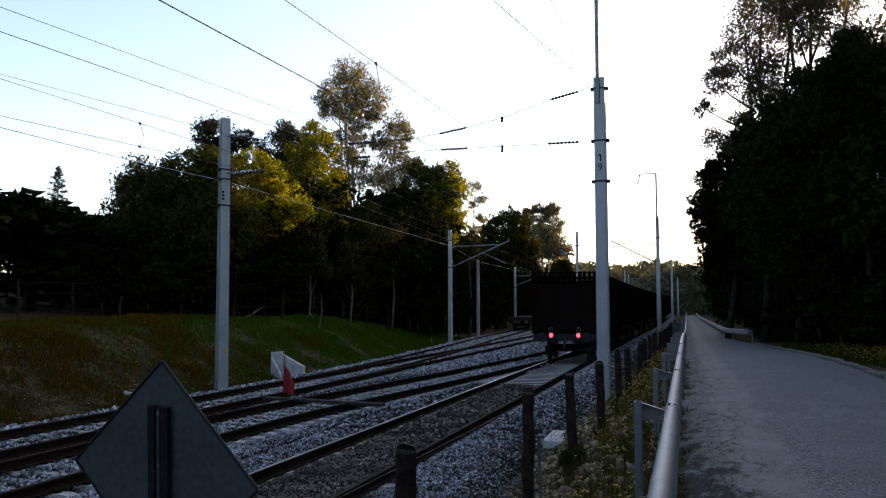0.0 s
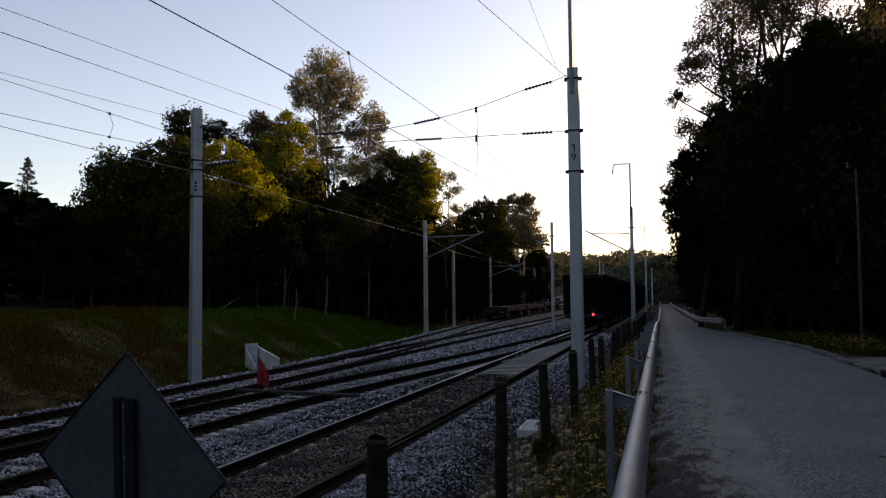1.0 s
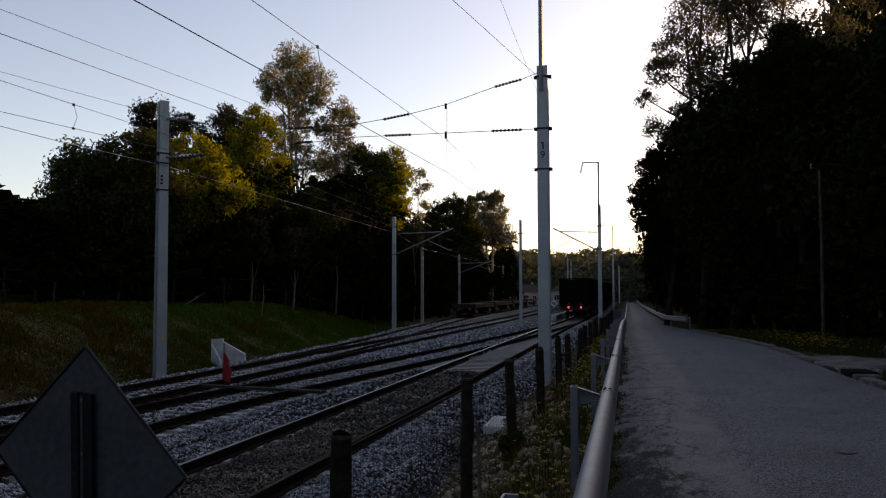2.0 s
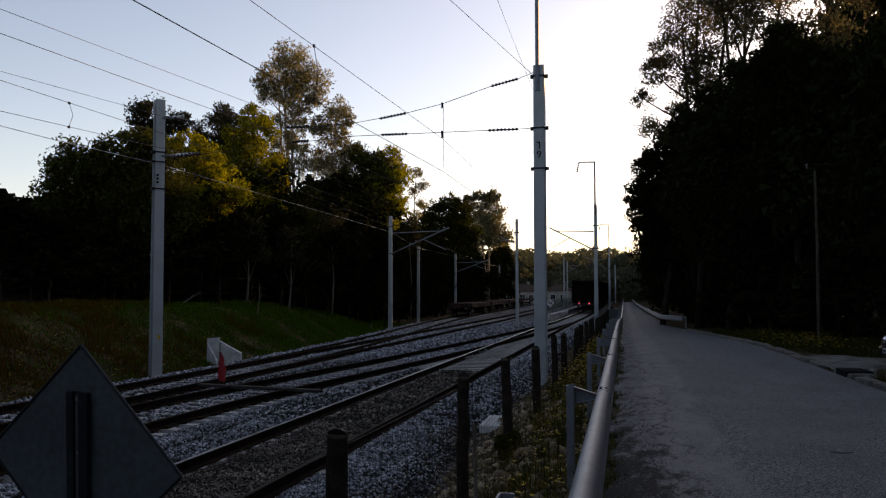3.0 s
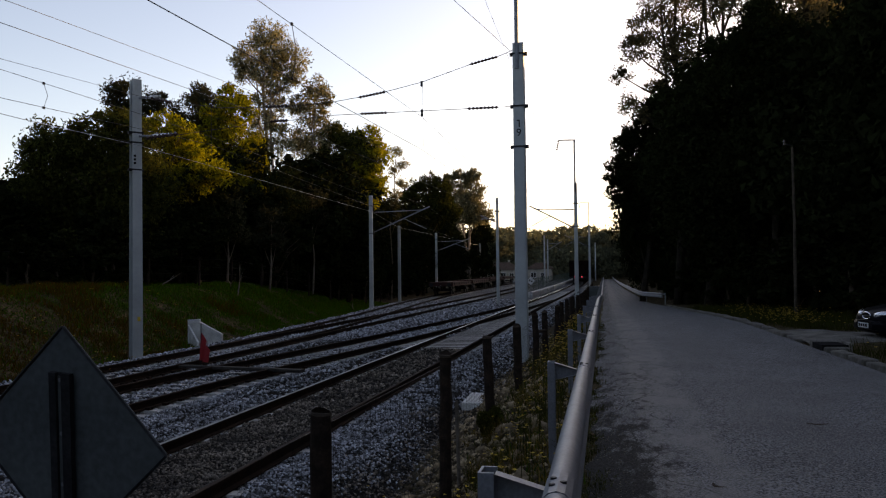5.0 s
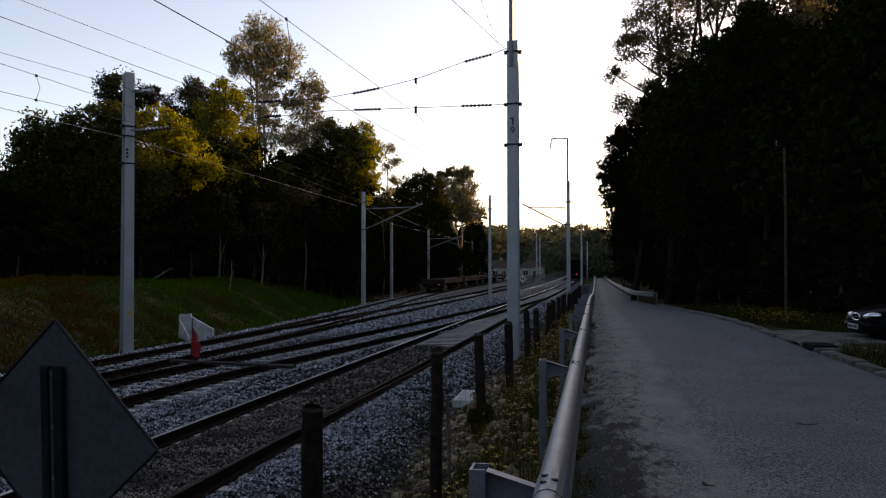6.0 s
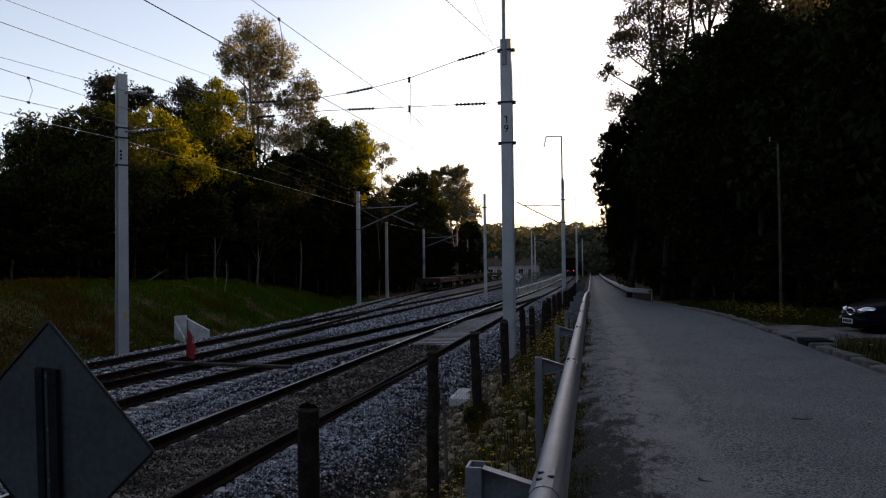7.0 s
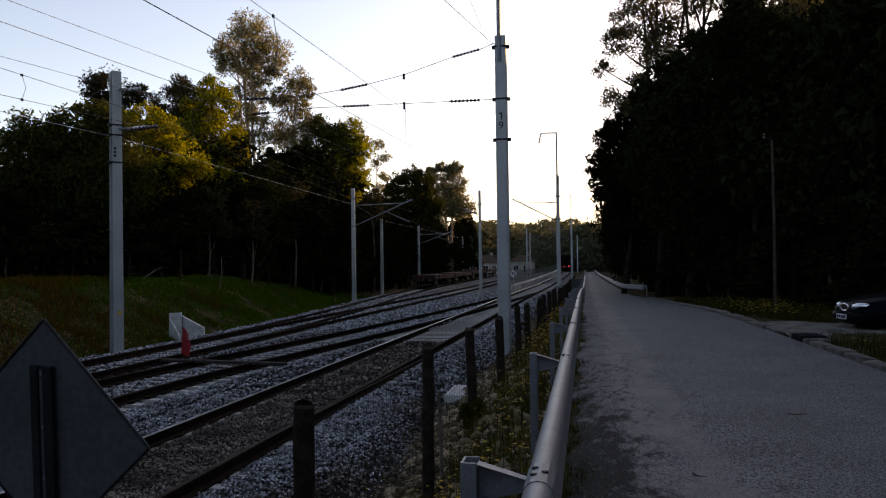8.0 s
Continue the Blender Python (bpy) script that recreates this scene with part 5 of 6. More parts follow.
lobe_tree("eucalyptus_tree", "tall eucalyptus with bare pale stems under a rounded crown", -28.4, 71, ((-0.5, 22.6, 1.1), (-1.7, 21.1, 1.25), (0.8, 21.4, 1.45), (2.3, 20.2, 1.2), (-2.4, 20.2, 0.8), (2.5, 18.7, 0.8), (0.2, 17.3, 0.9), (-2.2, 19.2, 0.85), (-0.4, 19.3, 1.4), (1.4, 18.3, 1.2), (-1.2, 16.5, 0.75), (0.3, 15.7, 0.75), (1.0, 14.2, 0.9), (-1.9, 14.6, 0.8), (-0.6, 13.2, 0.9), (0.4, 20.4, 1.3), (1.6, 16.2, 0.8), (-0.3, 14.9, 0.9), (0.9, 12.6, 1.2), (-1.6, 12.8, 1.1)), M_leaf_euc, M_bark_pale, 640, (0.26, 0.1), 0.24, 105, 1.0, 0.34, 3)
lobe_tree("eucalyptus_tree", "eucalyptus with a ragged crown leaning off a pale stem", -25.9, 72.5, ((1.0, 18.2, 0.95), (1.7, 16.8, 1.15), (0.3, 16.5, 0.95), (0.9, 14.7, 1.5), (-0.5, 13.6, 1.15), (2.4, 16.2, 0.6), (1.4, 12.5, 1.45)), M_leaf_euc, M_bark_pale, 640, (0.26, 0.1), 0.22, 106, 1.0, 0.34, 2)
lobe_tree("broadleaf_tree", "grey-green tree with a dense drooping crown", -21.7, 73, ((-1.3, 13.8, 1.15), (0.1, 13.1, 1.25), (-1.4, 11.5, 1.65), (0.6, 11.2, 1.65), (-0.7, 9.0, 1.9)), M_leaf_olive, M_bark, 900, (0.28, 0.13), 0.22, 107)
# Its colour paints the sunlit right side of the tree group before it.
lobe_tree("broadleaf_tree", "narrow tree coloured yellow-green to stand for the sunlit side of its group", -20.0, 73.5, ((-0.2, 13.5, 1.15), (0.4, 11.9, 1.15), (0.6, 10.0, 1.05), (-0.2, 8.8, 1.35), (-0.7, 11.5, 1.25)), M_leaf_sunlit, M_bark, 950, (0.26, 0.13), 0.2, 108)
lobe_tree("sapling", "thin sapling with sparse leaves against the sky", -22.5, 92, ((0.4, 14.9, 0.55), (1.0, 13.6, 0.6), (0.1, 12.8, 0.5), (1.1, 11.6, 0.6), (0.2, 10.4, 0.55)), M_leaf_euc, M_bark, 480, (0.26, 0.11), 0.13, 109, 0.4)
lobe_tree("broadleaf_tree", "round dark green tree with sunlit flanks beyond the siding", -22.0, 105, ((-1.0, 11.7, 1.4), (1.0, 12.8, 1.25), (2.3, 11.9, 1.4), (-1.9, 9.8, 1.8), (0.6, 9.6, 2.1), (2.5, 9.0, 1.8)), M_leaf_olive, M_bark, 620, (0.36, 0.17), 0.24, 110)
lobe_tree("eucalyptus_tree", "open eucalyptus with tufted top twigs beyond the siding", -22.0, 137, ((-2.2, 16.8, 0.7), (-1.3, 17.3, 0.7), (-0.3, 17.3, 0.8), (0.6, 16.7, 0.9), (1.5, 17.7, 0.7), (2.3, 16.9, 0.7), (-1.6, 14.9, 1.8), (1.5, 14.9, 1.8), (0.2, 11.9, 2.35), (2.4, 11.0, 2.0), (-1.9, 11.1, 2.35)), M_leaf_euc, M_bark_pale, 420, (0.42, 0.18), 0.26, 111, 1.4, 0.34, 3)
for kind, x, y, ztop, wide in (
    ("broadleaf", -30.3, 37, 5.4, 1.0),
    ("broadleaf", -22.4, 57.0, 8.8, 0.9),
    # First three dark fillers hide lit lower crowns, standing for shade there.
    ("filler", -23.6, 42.5, 5.6, 1.2), ("filler", -22.3, 45.0, 5.4, 1.2), ("filler", -20.9, 69.5, 6.5, 1.0), ("filler", -24.3, 69.0, 11.0, 0.8),
    ("filler", -24.5, 112.0, 10.0, 0.9), ("filler", -21.0, 146, 10.8, 0.9), ("filler", -22.0, 158, 10.0, 0.9), ("filler", -24.5, 128, 10.5, 0.9),
    ("conifer", -51.4, 62, 13.8, 0.9), ("broadleaf", -40.0, 47, 4.9, 1.2), ("broadleaf", -36.0, 41, 4.6, 1.2), ("broadleaf", -44.0, 52, 5.6, 1.2),
    ("broadleaf", -46, 42, 4.3, 1.3), ("broadleaf", -52, 50, 5.5, 1.3), ("broadleaf", -58, 62, 7.0, 1.3),
):
    plant(kind, x, y, top_at(ztop, x, y), wide)
lobe_tree("evergreen_tree", "dense dark evergreen with several upright tips", -28.9, 58.5, ((-1.3, 13.6, 0.7), (-0.6, 14.6, 0.6), (0.1, 15.2, 0.6), (0.8, 14.5, 0.6), (1.5, 13.8, 0.65), (-0.9, 12.6, 1.0), (0.2, 13.4, 1.0), (1.2, 12.6, 1.0), (0.1, 11.4, 1.5), (-1.5, 11.0, 1.2), (1.8, 11.2, 1.2)), M_leaf_dusk, M_bark_shaded, 1150, (0.24, 0.07), 0.24, 112, 0.8, 0.4, 3)
# slender stems that catch some light in front of the dark wood
for x, y, h in ((-21.4, 62, 7.4), (-21.9, 70, 9.0), (-21.0, 75, 8.0), (-21.6, 54, 5.2), (-22.3, 49, 5.6), (-20.6, 83, 8.5)):
    lobe_tree("young_tree", "slender young tree with a pale bare stem", x, y, ((0.2, h, 0.8), (-0.4, h - 1.2, 0.7), (0.6, h - 1.5, 0.6)), M_leaf_dusk, M_bark_pale, 500, (0.26, 0.12), 0.09, 300 + int(y), 0.4)

# trees behind and below them
for i in range(46):
    y = 42 + 2.0 * i
    x = -23.5 - 0.0 * y + trnd.uniform(-3.5, 1.5) + 0.5 * smooth01((y - 60) / 40)
    cap = 7.5 + 4.0 * smooth01((y - 46) / 20) - 2.5 * smooth01((y - 80) / 20)
    plant("filler", x, y, cap * trnd.uniform(0.75, 1.05), 1.15)
for i in range(16):
    y = 46 + 4.5 * i
    x = -33 + trnd.uniform(-4, 3) + 6 * smooth01((y - 60) / 40)
    plant("filler", x, y, (6.5 + 4.5 * smooth01((y - 50) / 15)) * trnd.uniform(0.8, 1.0), 1.3)
for i in range(9):
    plant("filler", -29 - 3.6 * i + trnd.uniform(-1, 1), 40 + 1.2 * i + trnd.uniform(-2, 2), trnd.uniform(3.2, 4.2), 1.5)
for i in range(52):
    y = 32 + 1.35 * i
    plant("shrub", -23.2 + trnd.uniform(-1.2, 0.6) + 0.8 * smooth01((y - 60) / 30), y, trnd.uniform(2.2, 3.8), 1.4)
for i in range(24):
    plant("thicket", -31 + trnd.uniform(-1.5, 1) + 4 * smooth01((i - 8) / 8), 31 + 3.6 * i, trnd.uniform(4.5, 5.5), 2.0)
for i in range(9):
    plant("shrub", -25 - 2.6 * i, 33 + 0.4 * i + trnd.uniform(-1.5, 1.5), trnd.uniform(1.8, 3.2), 1.4)

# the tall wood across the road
lobe_tree("gum_tree", "tall eucalyptus with hanging leaf clusters, shade put into its colours, sky between them", 4.6, 58, ((-2.5, 16.4, 0.95), (-1.7, 17.6, 1.1), (-3.2, 14.4, 0.6), (-2.8, 12.6, 0.7), (-2.0, 12.0, 0.5), (-0.6, 16.3, 1.1), (0.2, 14.6, 1.15), (-1.1, 13.7, 0.55), (1.3, 16.2, 1.3), (0.9, 18.1, 1.4), (-0.7, 19.0, 1.3), (0.4, 20.7, 1.7), (2.2, 20.3, 1.7)), M_leaf_euc_shaded, M_bark_shaded, 640, (0.24, 0.09), 0.26, 201, 1.2, 0.36, 3)
lobe_tree("gum_tree", "eucalyptus with bare crossing limbs high in the crown, shade put into its colours", 7.6, 55, ((-0.9, 17.6, 1.0), (0.6, 18.6, 1.2), (2.0, 17.2, 1.1), (0.0, 20.4, 1.4), (1.9, 20.2, 1.5), (-1.6, 20.0, 1.3), (0.3, 14.6, 1.2), (1.8, 14.8, 1.3)), M_leaf_euc_shaded, M_bark_shaded, 620, (0.24, 0.09), 0.3, 202, 1.2, 0.36, 3)
lobe_tree("woodland_tree", "dark tree with a stepped ragged edge at the roadside", 2.6, 64, ((-0.6, 11.4, 0.75), (-1.1, 10.6, 0.7), (-1.3, 8.8, 1.0), (-1.4, 7.6, 0.95), (-0.8, 6.2, 1.0), (0.3, 10.2, 1.45), (0.4, 7.4, 1.7), (1.3, 12.6, 1.25), (-0.2, 4.6, 1.5)), M_leaf_dark, M_bark_shaded, 1100, (0.26, 0.12), 0.22, 203)
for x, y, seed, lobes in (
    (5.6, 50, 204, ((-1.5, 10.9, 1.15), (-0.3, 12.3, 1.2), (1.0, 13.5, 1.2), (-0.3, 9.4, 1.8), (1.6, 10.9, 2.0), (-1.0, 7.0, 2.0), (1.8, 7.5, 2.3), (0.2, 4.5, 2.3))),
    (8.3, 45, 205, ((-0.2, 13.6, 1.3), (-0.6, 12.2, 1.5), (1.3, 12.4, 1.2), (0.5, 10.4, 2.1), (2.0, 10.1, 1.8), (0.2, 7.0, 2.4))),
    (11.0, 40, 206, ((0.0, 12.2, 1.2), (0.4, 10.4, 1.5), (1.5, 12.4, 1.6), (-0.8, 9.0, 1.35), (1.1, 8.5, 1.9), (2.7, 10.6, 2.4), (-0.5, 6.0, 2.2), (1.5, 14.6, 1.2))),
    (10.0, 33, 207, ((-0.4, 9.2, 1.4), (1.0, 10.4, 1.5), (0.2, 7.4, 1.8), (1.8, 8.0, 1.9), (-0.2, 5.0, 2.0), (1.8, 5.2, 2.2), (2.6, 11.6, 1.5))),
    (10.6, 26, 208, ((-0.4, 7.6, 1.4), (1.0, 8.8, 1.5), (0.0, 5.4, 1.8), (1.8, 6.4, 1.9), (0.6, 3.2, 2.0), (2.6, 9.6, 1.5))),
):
    lobe_tree("woodland_tree", "tall dense dark tree at the edge of the roadside wood", x, y, lobes, M_leaf_dark, M_bark_shaded, 1000, (0.28, 0.14), 0.28, seed, 1.4, 0.4)
for kind, x, y, h, wide in (
    ("filler", 6.0, 59, 12.0, 0.7), ("filler", 4.8, 68, 12.0, 0.75), ("broadleaf", 3.4, 74, 12.6, 0.72),
    ("filler", 8.8, 52, 12.5, 0.9), ("filler", 9.6, 43, 12.5, 0.9), ("filler", 10.8, 36.5, 12.0, 0.9),
    ("filler", 10.8, 30, 11.5, 0.9), ("filler", 11.6, 23, 10.5, 0.9), ("filler", 11.8, 18.5, 10, 0.9),
    ("shaded_eucalyptus", 11.5, 52, 25, 1.0), ("shaded_eucalyptus", 17, 38, 24, 1.1), ("shaded_eucalyptus", 14.5, 33, 23, 1.1), ("shaded_eucalyptus", 16, 26, 21, 1.1),
):
    plant(kind, x, y, h, wide)
# Rows run out of view beside the camera, added to block the sun.
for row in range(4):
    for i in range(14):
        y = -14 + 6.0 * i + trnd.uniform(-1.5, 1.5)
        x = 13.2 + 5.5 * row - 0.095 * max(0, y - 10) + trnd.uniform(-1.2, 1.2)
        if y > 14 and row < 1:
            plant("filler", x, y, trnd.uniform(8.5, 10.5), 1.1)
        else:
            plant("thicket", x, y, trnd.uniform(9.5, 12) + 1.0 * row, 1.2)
# Tall, mostly hidden rows, their height chosen to keep sun off the tracks.
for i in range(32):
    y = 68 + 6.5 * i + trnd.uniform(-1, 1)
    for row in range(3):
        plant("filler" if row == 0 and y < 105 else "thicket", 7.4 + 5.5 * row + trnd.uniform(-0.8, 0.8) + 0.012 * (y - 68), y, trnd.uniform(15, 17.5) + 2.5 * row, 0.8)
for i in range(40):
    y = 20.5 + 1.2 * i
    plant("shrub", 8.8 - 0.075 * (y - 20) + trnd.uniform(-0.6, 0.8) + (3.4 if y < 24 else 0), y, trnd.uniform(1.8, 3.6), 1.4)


# Unseen trees behind the camera, added to cut the sky's fill light.
for i in range(14):
    for row in range(2):
        plant("thicket", -27 - 6 * row + trnd.uniform(-1.5, 1.5), 17 - 6.0 * i, trnd.uniform(9, 12), 1.2)
for i in range(12):
    for row in range(2):
        plant("thicket", -22 + 5.5 * i, -52 - 6 * row + trnd.uniform(-2, 2), trnd.uniform(13, 17), 1.1)


def far_wood():
    """The wooded ridge that closes the valley: rounded crowns, each a cluster of leaf clumps."""
    rng = np.random.default_rng(31)
    cs, rs = [], []
    for i in range(420):
        y = rng.uniform(238, 330)
        x = rng.uniform(-95, 45)
        h = rng.uniform(10.5, 15.0) * (0.85 + 0.3 * noise.noise((x * 0.05, 0, 1)))
        g = ground_z(x, y)
        wide = rng.uniform(2.4, 4.2)
        for k in range(20):
            d = rng.normal(size=3)
            d /= np.linalg.norm(d)
            cs.append((x + d[0] * wide, y + d[1] * wide, g + h - 0.8 * wide + d[2] * wide * 0.8 - (0.0 if k < 12 else 0.45 * h)))
            rs.append(rng.uniform(0.8, 1.5))
    for i in range(1500):
        x, y = rng.uniform(-60, 60), rng.uniform(214, 262)
        if x > -17 or y > 236:
            cs.append((x, y, ground_z(x, y) + rng.uniform(0.3, 7.5)))
            rs.append(rng.uniform(1.0, 1.9))
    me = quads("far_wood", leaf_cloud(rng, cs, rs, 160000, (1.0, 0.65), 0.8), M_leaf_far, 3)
    tagged(part("far_wood", me, None), "distant wooded ridge, sunlight put into its leaf colour", "woods", kind="stuff")


far_wood()
# ---- grass, weeds and flowers ----
def blades(rng, x, y, z, h, w, lean=0.35):
    n = len(x)
    a = rng.uniform(0, 2 * np.pi, n)
    d = np.stack([np.cos(a), np.sin(a), np.zeros(n)], -1)
    base = np.stack([x, y, z], -1)
    l = rng.normal(0, lean, (n, 2))
    tip = base + np.stack([l[:, 0] * h, l[:, 1] * h, h], -1)
    return np.stack([base - d * w[:, None] / 2, base + d * w[:, None] / 2, tip], 1)


def build_grass():
    rng = np.random.default_rng(3)
    # the bank beside the line: dry near, green farther on
    n = 190000
    y = rng.uniform(17, 78, n)
    x = -14.1 - 10.5 * rng.random(n)
    edge = np.array([min(spline(C_LINE, b), X_D) - 2.35 for b in y])
    keep = x < edge
    x, y = x[keep], y[keep]
    z = np.array([ground_z(a, b) for a, b in zip(x, y)])
    clump = np.array([noise.noise((a * 0.35, b * 0.35, 8)) for a, b in zip(x, y)])
    fine = np.array([noise.noise((a * 1.3, b * 1.3, 38)) for a, b in zip(x, y)])
    h = rng.uniform(0.07, 0.22, len(x)) * (1 + 1.2 * np.clip(clump, -0.3, 1) + 0.9 * np.clip(fine, -0.4, 1))
    w = rng.uniform(0.025, 0.055, len(x))
    dry = (rng.random(len(x)) < np.clip(0.7 - (y - 26) / 14 + 1.3 * clump + 0.9 * fine, 0.05, 0.85))
    for name, sel, m, label in (("bank_grass", ~dry, M_grass, "short green grass on the bank"), ("dry_bank_grass", dry, M_grass_dry, "dry brownish grass on the bank")):
        tagged(part(name, quads(name, blades(rng, x[sel], y[sel], z[sel] - 0.02, h[sel], w[sel]), m, 3), None), label, "grass", kind="stuff")
    # weeds between the guard rail and the post fence
    n = 19000
    y = np.where(rng.random(n) < 0.12, rng.uniform(-10, 1.5, n), 1.5 + 36 * rng.random(n) ** 1.5)
    x = rng.normal(-0.75, 0.5, n)
    keep = (x < -0.1) & (x > -2.1)
    x, y = x[keep], y[keep]
    clump = np.array([noise.noise((a * 1.6, b * 0.8, 18)) for a, b in zip(x, y)])
    keep = clump > -0.12
    x, y, clump = x[keep], y[keep], clump[keep]
    z = np.array([ground_z(a, b) for a, b in zip(x, y)])
    h = rng.uniform(0.04, 0.17, len(x)) * (1 + 1.1 * np.clip(clump, 0, 1)) * np.where(x > -0.3, 0.5, 1.0)
    w = rng.uniform(0.008, 0.02, len(x))
    dry = rng.random(len(x)) < 0.72
    for name, sel, m, label in (("verge_weeds", ~dry, M_grass, "green weeds under the guard rail"), ("dry_verge_weeds", dry, M_stem, "dry weeds under the guard rail")):
        tagged(part(name, quads(name, blades(rng, x[sel], y[sel], z[sel] - 0.02, h[sel], w[sel], 0.45), m, 3), None), label, "weeds", kind="stuff")
    # across the road
    n = 24000
    y = rng.uniform(11, 48, n)
    x = rng.uniform(0.25, 5.5, n) + np.array([road_mid(b) + road_half(b) for b in y])
    clump = np.array([noise.noise((a * 0.8, b * 0.8, 28)) for a, b in zip(x, y)])
    keep = (clump > -0.2) & ~((y > 16.6) & (y < 22.8) & (x < 7.2))
    x, y, clump = x[keep], y[keep], clump[keep]
    z = np.array([ground_z(a, b) for a, b in zip(x, y)])
    h = rng.uniform(0.1, 0.35, len(x)) * (1 + np.clip(clump, 0, 1))
    tagged(part("far_verge_weeds", quads("far_verge_weeds", blades(rng, x, y, z - 0.02, h, rng.uniform(0.012, 0.03, len(x))), M_weed, 3), None), "tall weeds along the far road edge", "weeds", kind="stuff")
    # yellow flower heads on stalks
    px, py = [], []
    for cx, cy, sx, sy, k in ((-0.8, 7, 0.3, 1.8, 90), (-0.75, 12.0, 0.3, 2.2, 110), (-0.8, 19, 0.25, 3.5, 260), (-0.85, 28, 0.25, 4, 300), (-1.1, 5.0, 0.4, 1.0, 80), (-2.0, 8.0, 0.3, 1.0, 50), (5.0, 27, 0.6, 4.0, 420), (4.8, 24.6, 0.4, 0.9, 120), (4.6, 13.5, 0.4, 1.0, 25), (-16.5, 24, 1.8, 5, 200), (-18.0, 32, 2.0, 5, 70)):
        px.append(rng.normal(cx, sx, k))
        py.append(rng.normal(cy, sy, k))
    x, y = np.concatenate(px), np.concatenate(py)
    keep = ~((x > -0.3) & (x < 4.15)) & ~((x > 4) & (y > 16.6) & (y < 22.8))
    x, y = x[keep], y[keep]
    z = np.array([ground_z(a, b) for a, b in zip(x, y)])
    h = rng.uniform(0.16, 0.45, len(x))
    heads = []
    for k in range(5):
        a = 2 * np.pi * k / 5 + rng.uniform(0, 1, len(x))
        c = np.stack([x, y, z + h], -1)
        r = np.where(x < -14, 0.035, np.where(y > 15, 0.026, 0.019))[:, None] * rng.uniform(0.8, 1.2, (len(x), 1))
        d = np.stack([np.cos(a), np.sin(a), 0.5 + 0 * a], -1) * r
        s = np.stack([-np.sin(a), np.cos(a), 0 * a], -1) * r * 0.45
        heads.append(np.stack([c, c + d * 0.6 + s, c + d, c + d * 0.6 - s], 1))
    tagged(part("yellow_flowers", quads("yellow_flowers", np.concatenate(heads), M_petal), None), "small yellow wild flowers in the verge", "flowers", kind="stuff")
    tagged(part("flower_stalks", quads("flower_stalks", blades(rng, x, y, z, h, np.full(len(x), 0.012), 0.0), M_weed, 3), None), "thin green flower stalks", "flowers", kind="stuff")


build_grass()


def build_tufts():
    """Separate tufts of long arching blades on the slope and along the broken road edge."""
    rng = np.random.default_rng(9)
    for name, m, count, lo, hi, label in (("grass_tufts", M_weed, 230, 0.12, 0.34, "dark green grass tufts on the slope"), ("straw_tufts", M_stem, 110, 0.1, 0.3, "straw-coloured dry tufts on the slope")):
        out = []
        for k in range(count):
            y = 2.5 + 24 * rng.random() ** 1.3
            x = rng.choice((rng.normal(-0.95, 0.4), rng.normal(-0.12, 0.1))) if name == "grass_tufts" else rng.normal(-1.2, 0.45)
            x = min(-0.06, max(-2.3, x))
            z = ground_z(x, y)
            n = rng.integers(22, 60)
            tall = rng.uniform(lo, hi) * (0.45 if x > -0.3 else 1.0)
            a = rng.uniform(0, 2 * np.pi, n)
            reach = tall * rng.uniform(0.15, 0.9, n)
            h = tall * rng.uniform(0.5, 1.1, n)
            d = np.stack([np.cos(a), np.sin(a), 0 * a], -1)
            side = np.stack([-np.sin(a), np.cos(a), 0 * a], -1) * rng.uniform(0.003, 0.007, n)[:, None]
            base = np.array([x, y, z - 0.02]) + rng.normal(0, 0.05, (n, 3)) * np.array([1, 1, 0])
            mid = base + d * (reach * 0.4)[:, None] + np.array([0, 0, 1]) * (h * 0.75)[:, None]
            tip = base + d * reach[:, None] + np.array([0, 0, 1]) * h[:, None]
            out += [np.stack([base - side, base + side, mid], 1), np.stack([mid - side * 0.8, mid + side * 0.8, tip], 1)]
        tagged(part(name, quads(name, np.concatenate(out), m, 3), None), label, "grass", kind="stuff")


build_tufts()

def build_rubble():
    rng = np.random.default_rng(15)
    n = 16000
    y = np.where(rng.random(n) < 0.12, rng.uniform(-10, 2, n), 2 + 26 * rng.random(n) ** 1.4)
    x = rng.normal(-1.45, 0.65, n)
    keep = (x > -2.7) & (x < -0.3)
    x, y = x[keep], y[keep]
    z = np.array([ground_z(a, b) for a, b in zip(x, y)])
    x, y = np.concatenate([x, rng.normal(-1.95, 0.3, 3500)]), np.concatenate([y, rng.uniform(9.5, 19, 3500)])
    z = np.array([ground_z(a, b) for a, b in zip(x, y)])
    s = rng.uniform(0.012, 0.045, len(x)) * np.where(rng.random(len(x)) < 0.1, 2.2, 1)
    tagged(part("slope_rubble", stones("slope_rubble", np.stack([x, y, z + s * 0.2], -1), s, M_rubble, rng), None), "pale broken stones on the earth slope", "rubble", kind="stuff")
    # grit and twigs on the road
    n = 5000
    y = 2.5 + 20 * rng.random(n) ** 1.3
    x = -0.3 + np.abs(rng.normal(0, 0.24, n))
    s = rng.uniform(0.003, 0.009, n)
    z = np.array([max(ground_z(a, b), road_z(b) + 0.05 * (1 - ((a - road_mid(b)) / road_half(b)) ** 2) - 0.045 * max(0.0, 1 - (a + 0.14) / 0.29)) for a, b in zip(x, y)])
    tagged(part("road_grit", stones("road_grit", np.stack([x, y, z + 0.002], -1), s, M_grit, rng), None), "loose grit on the road edge", "grit", kind="stuff")


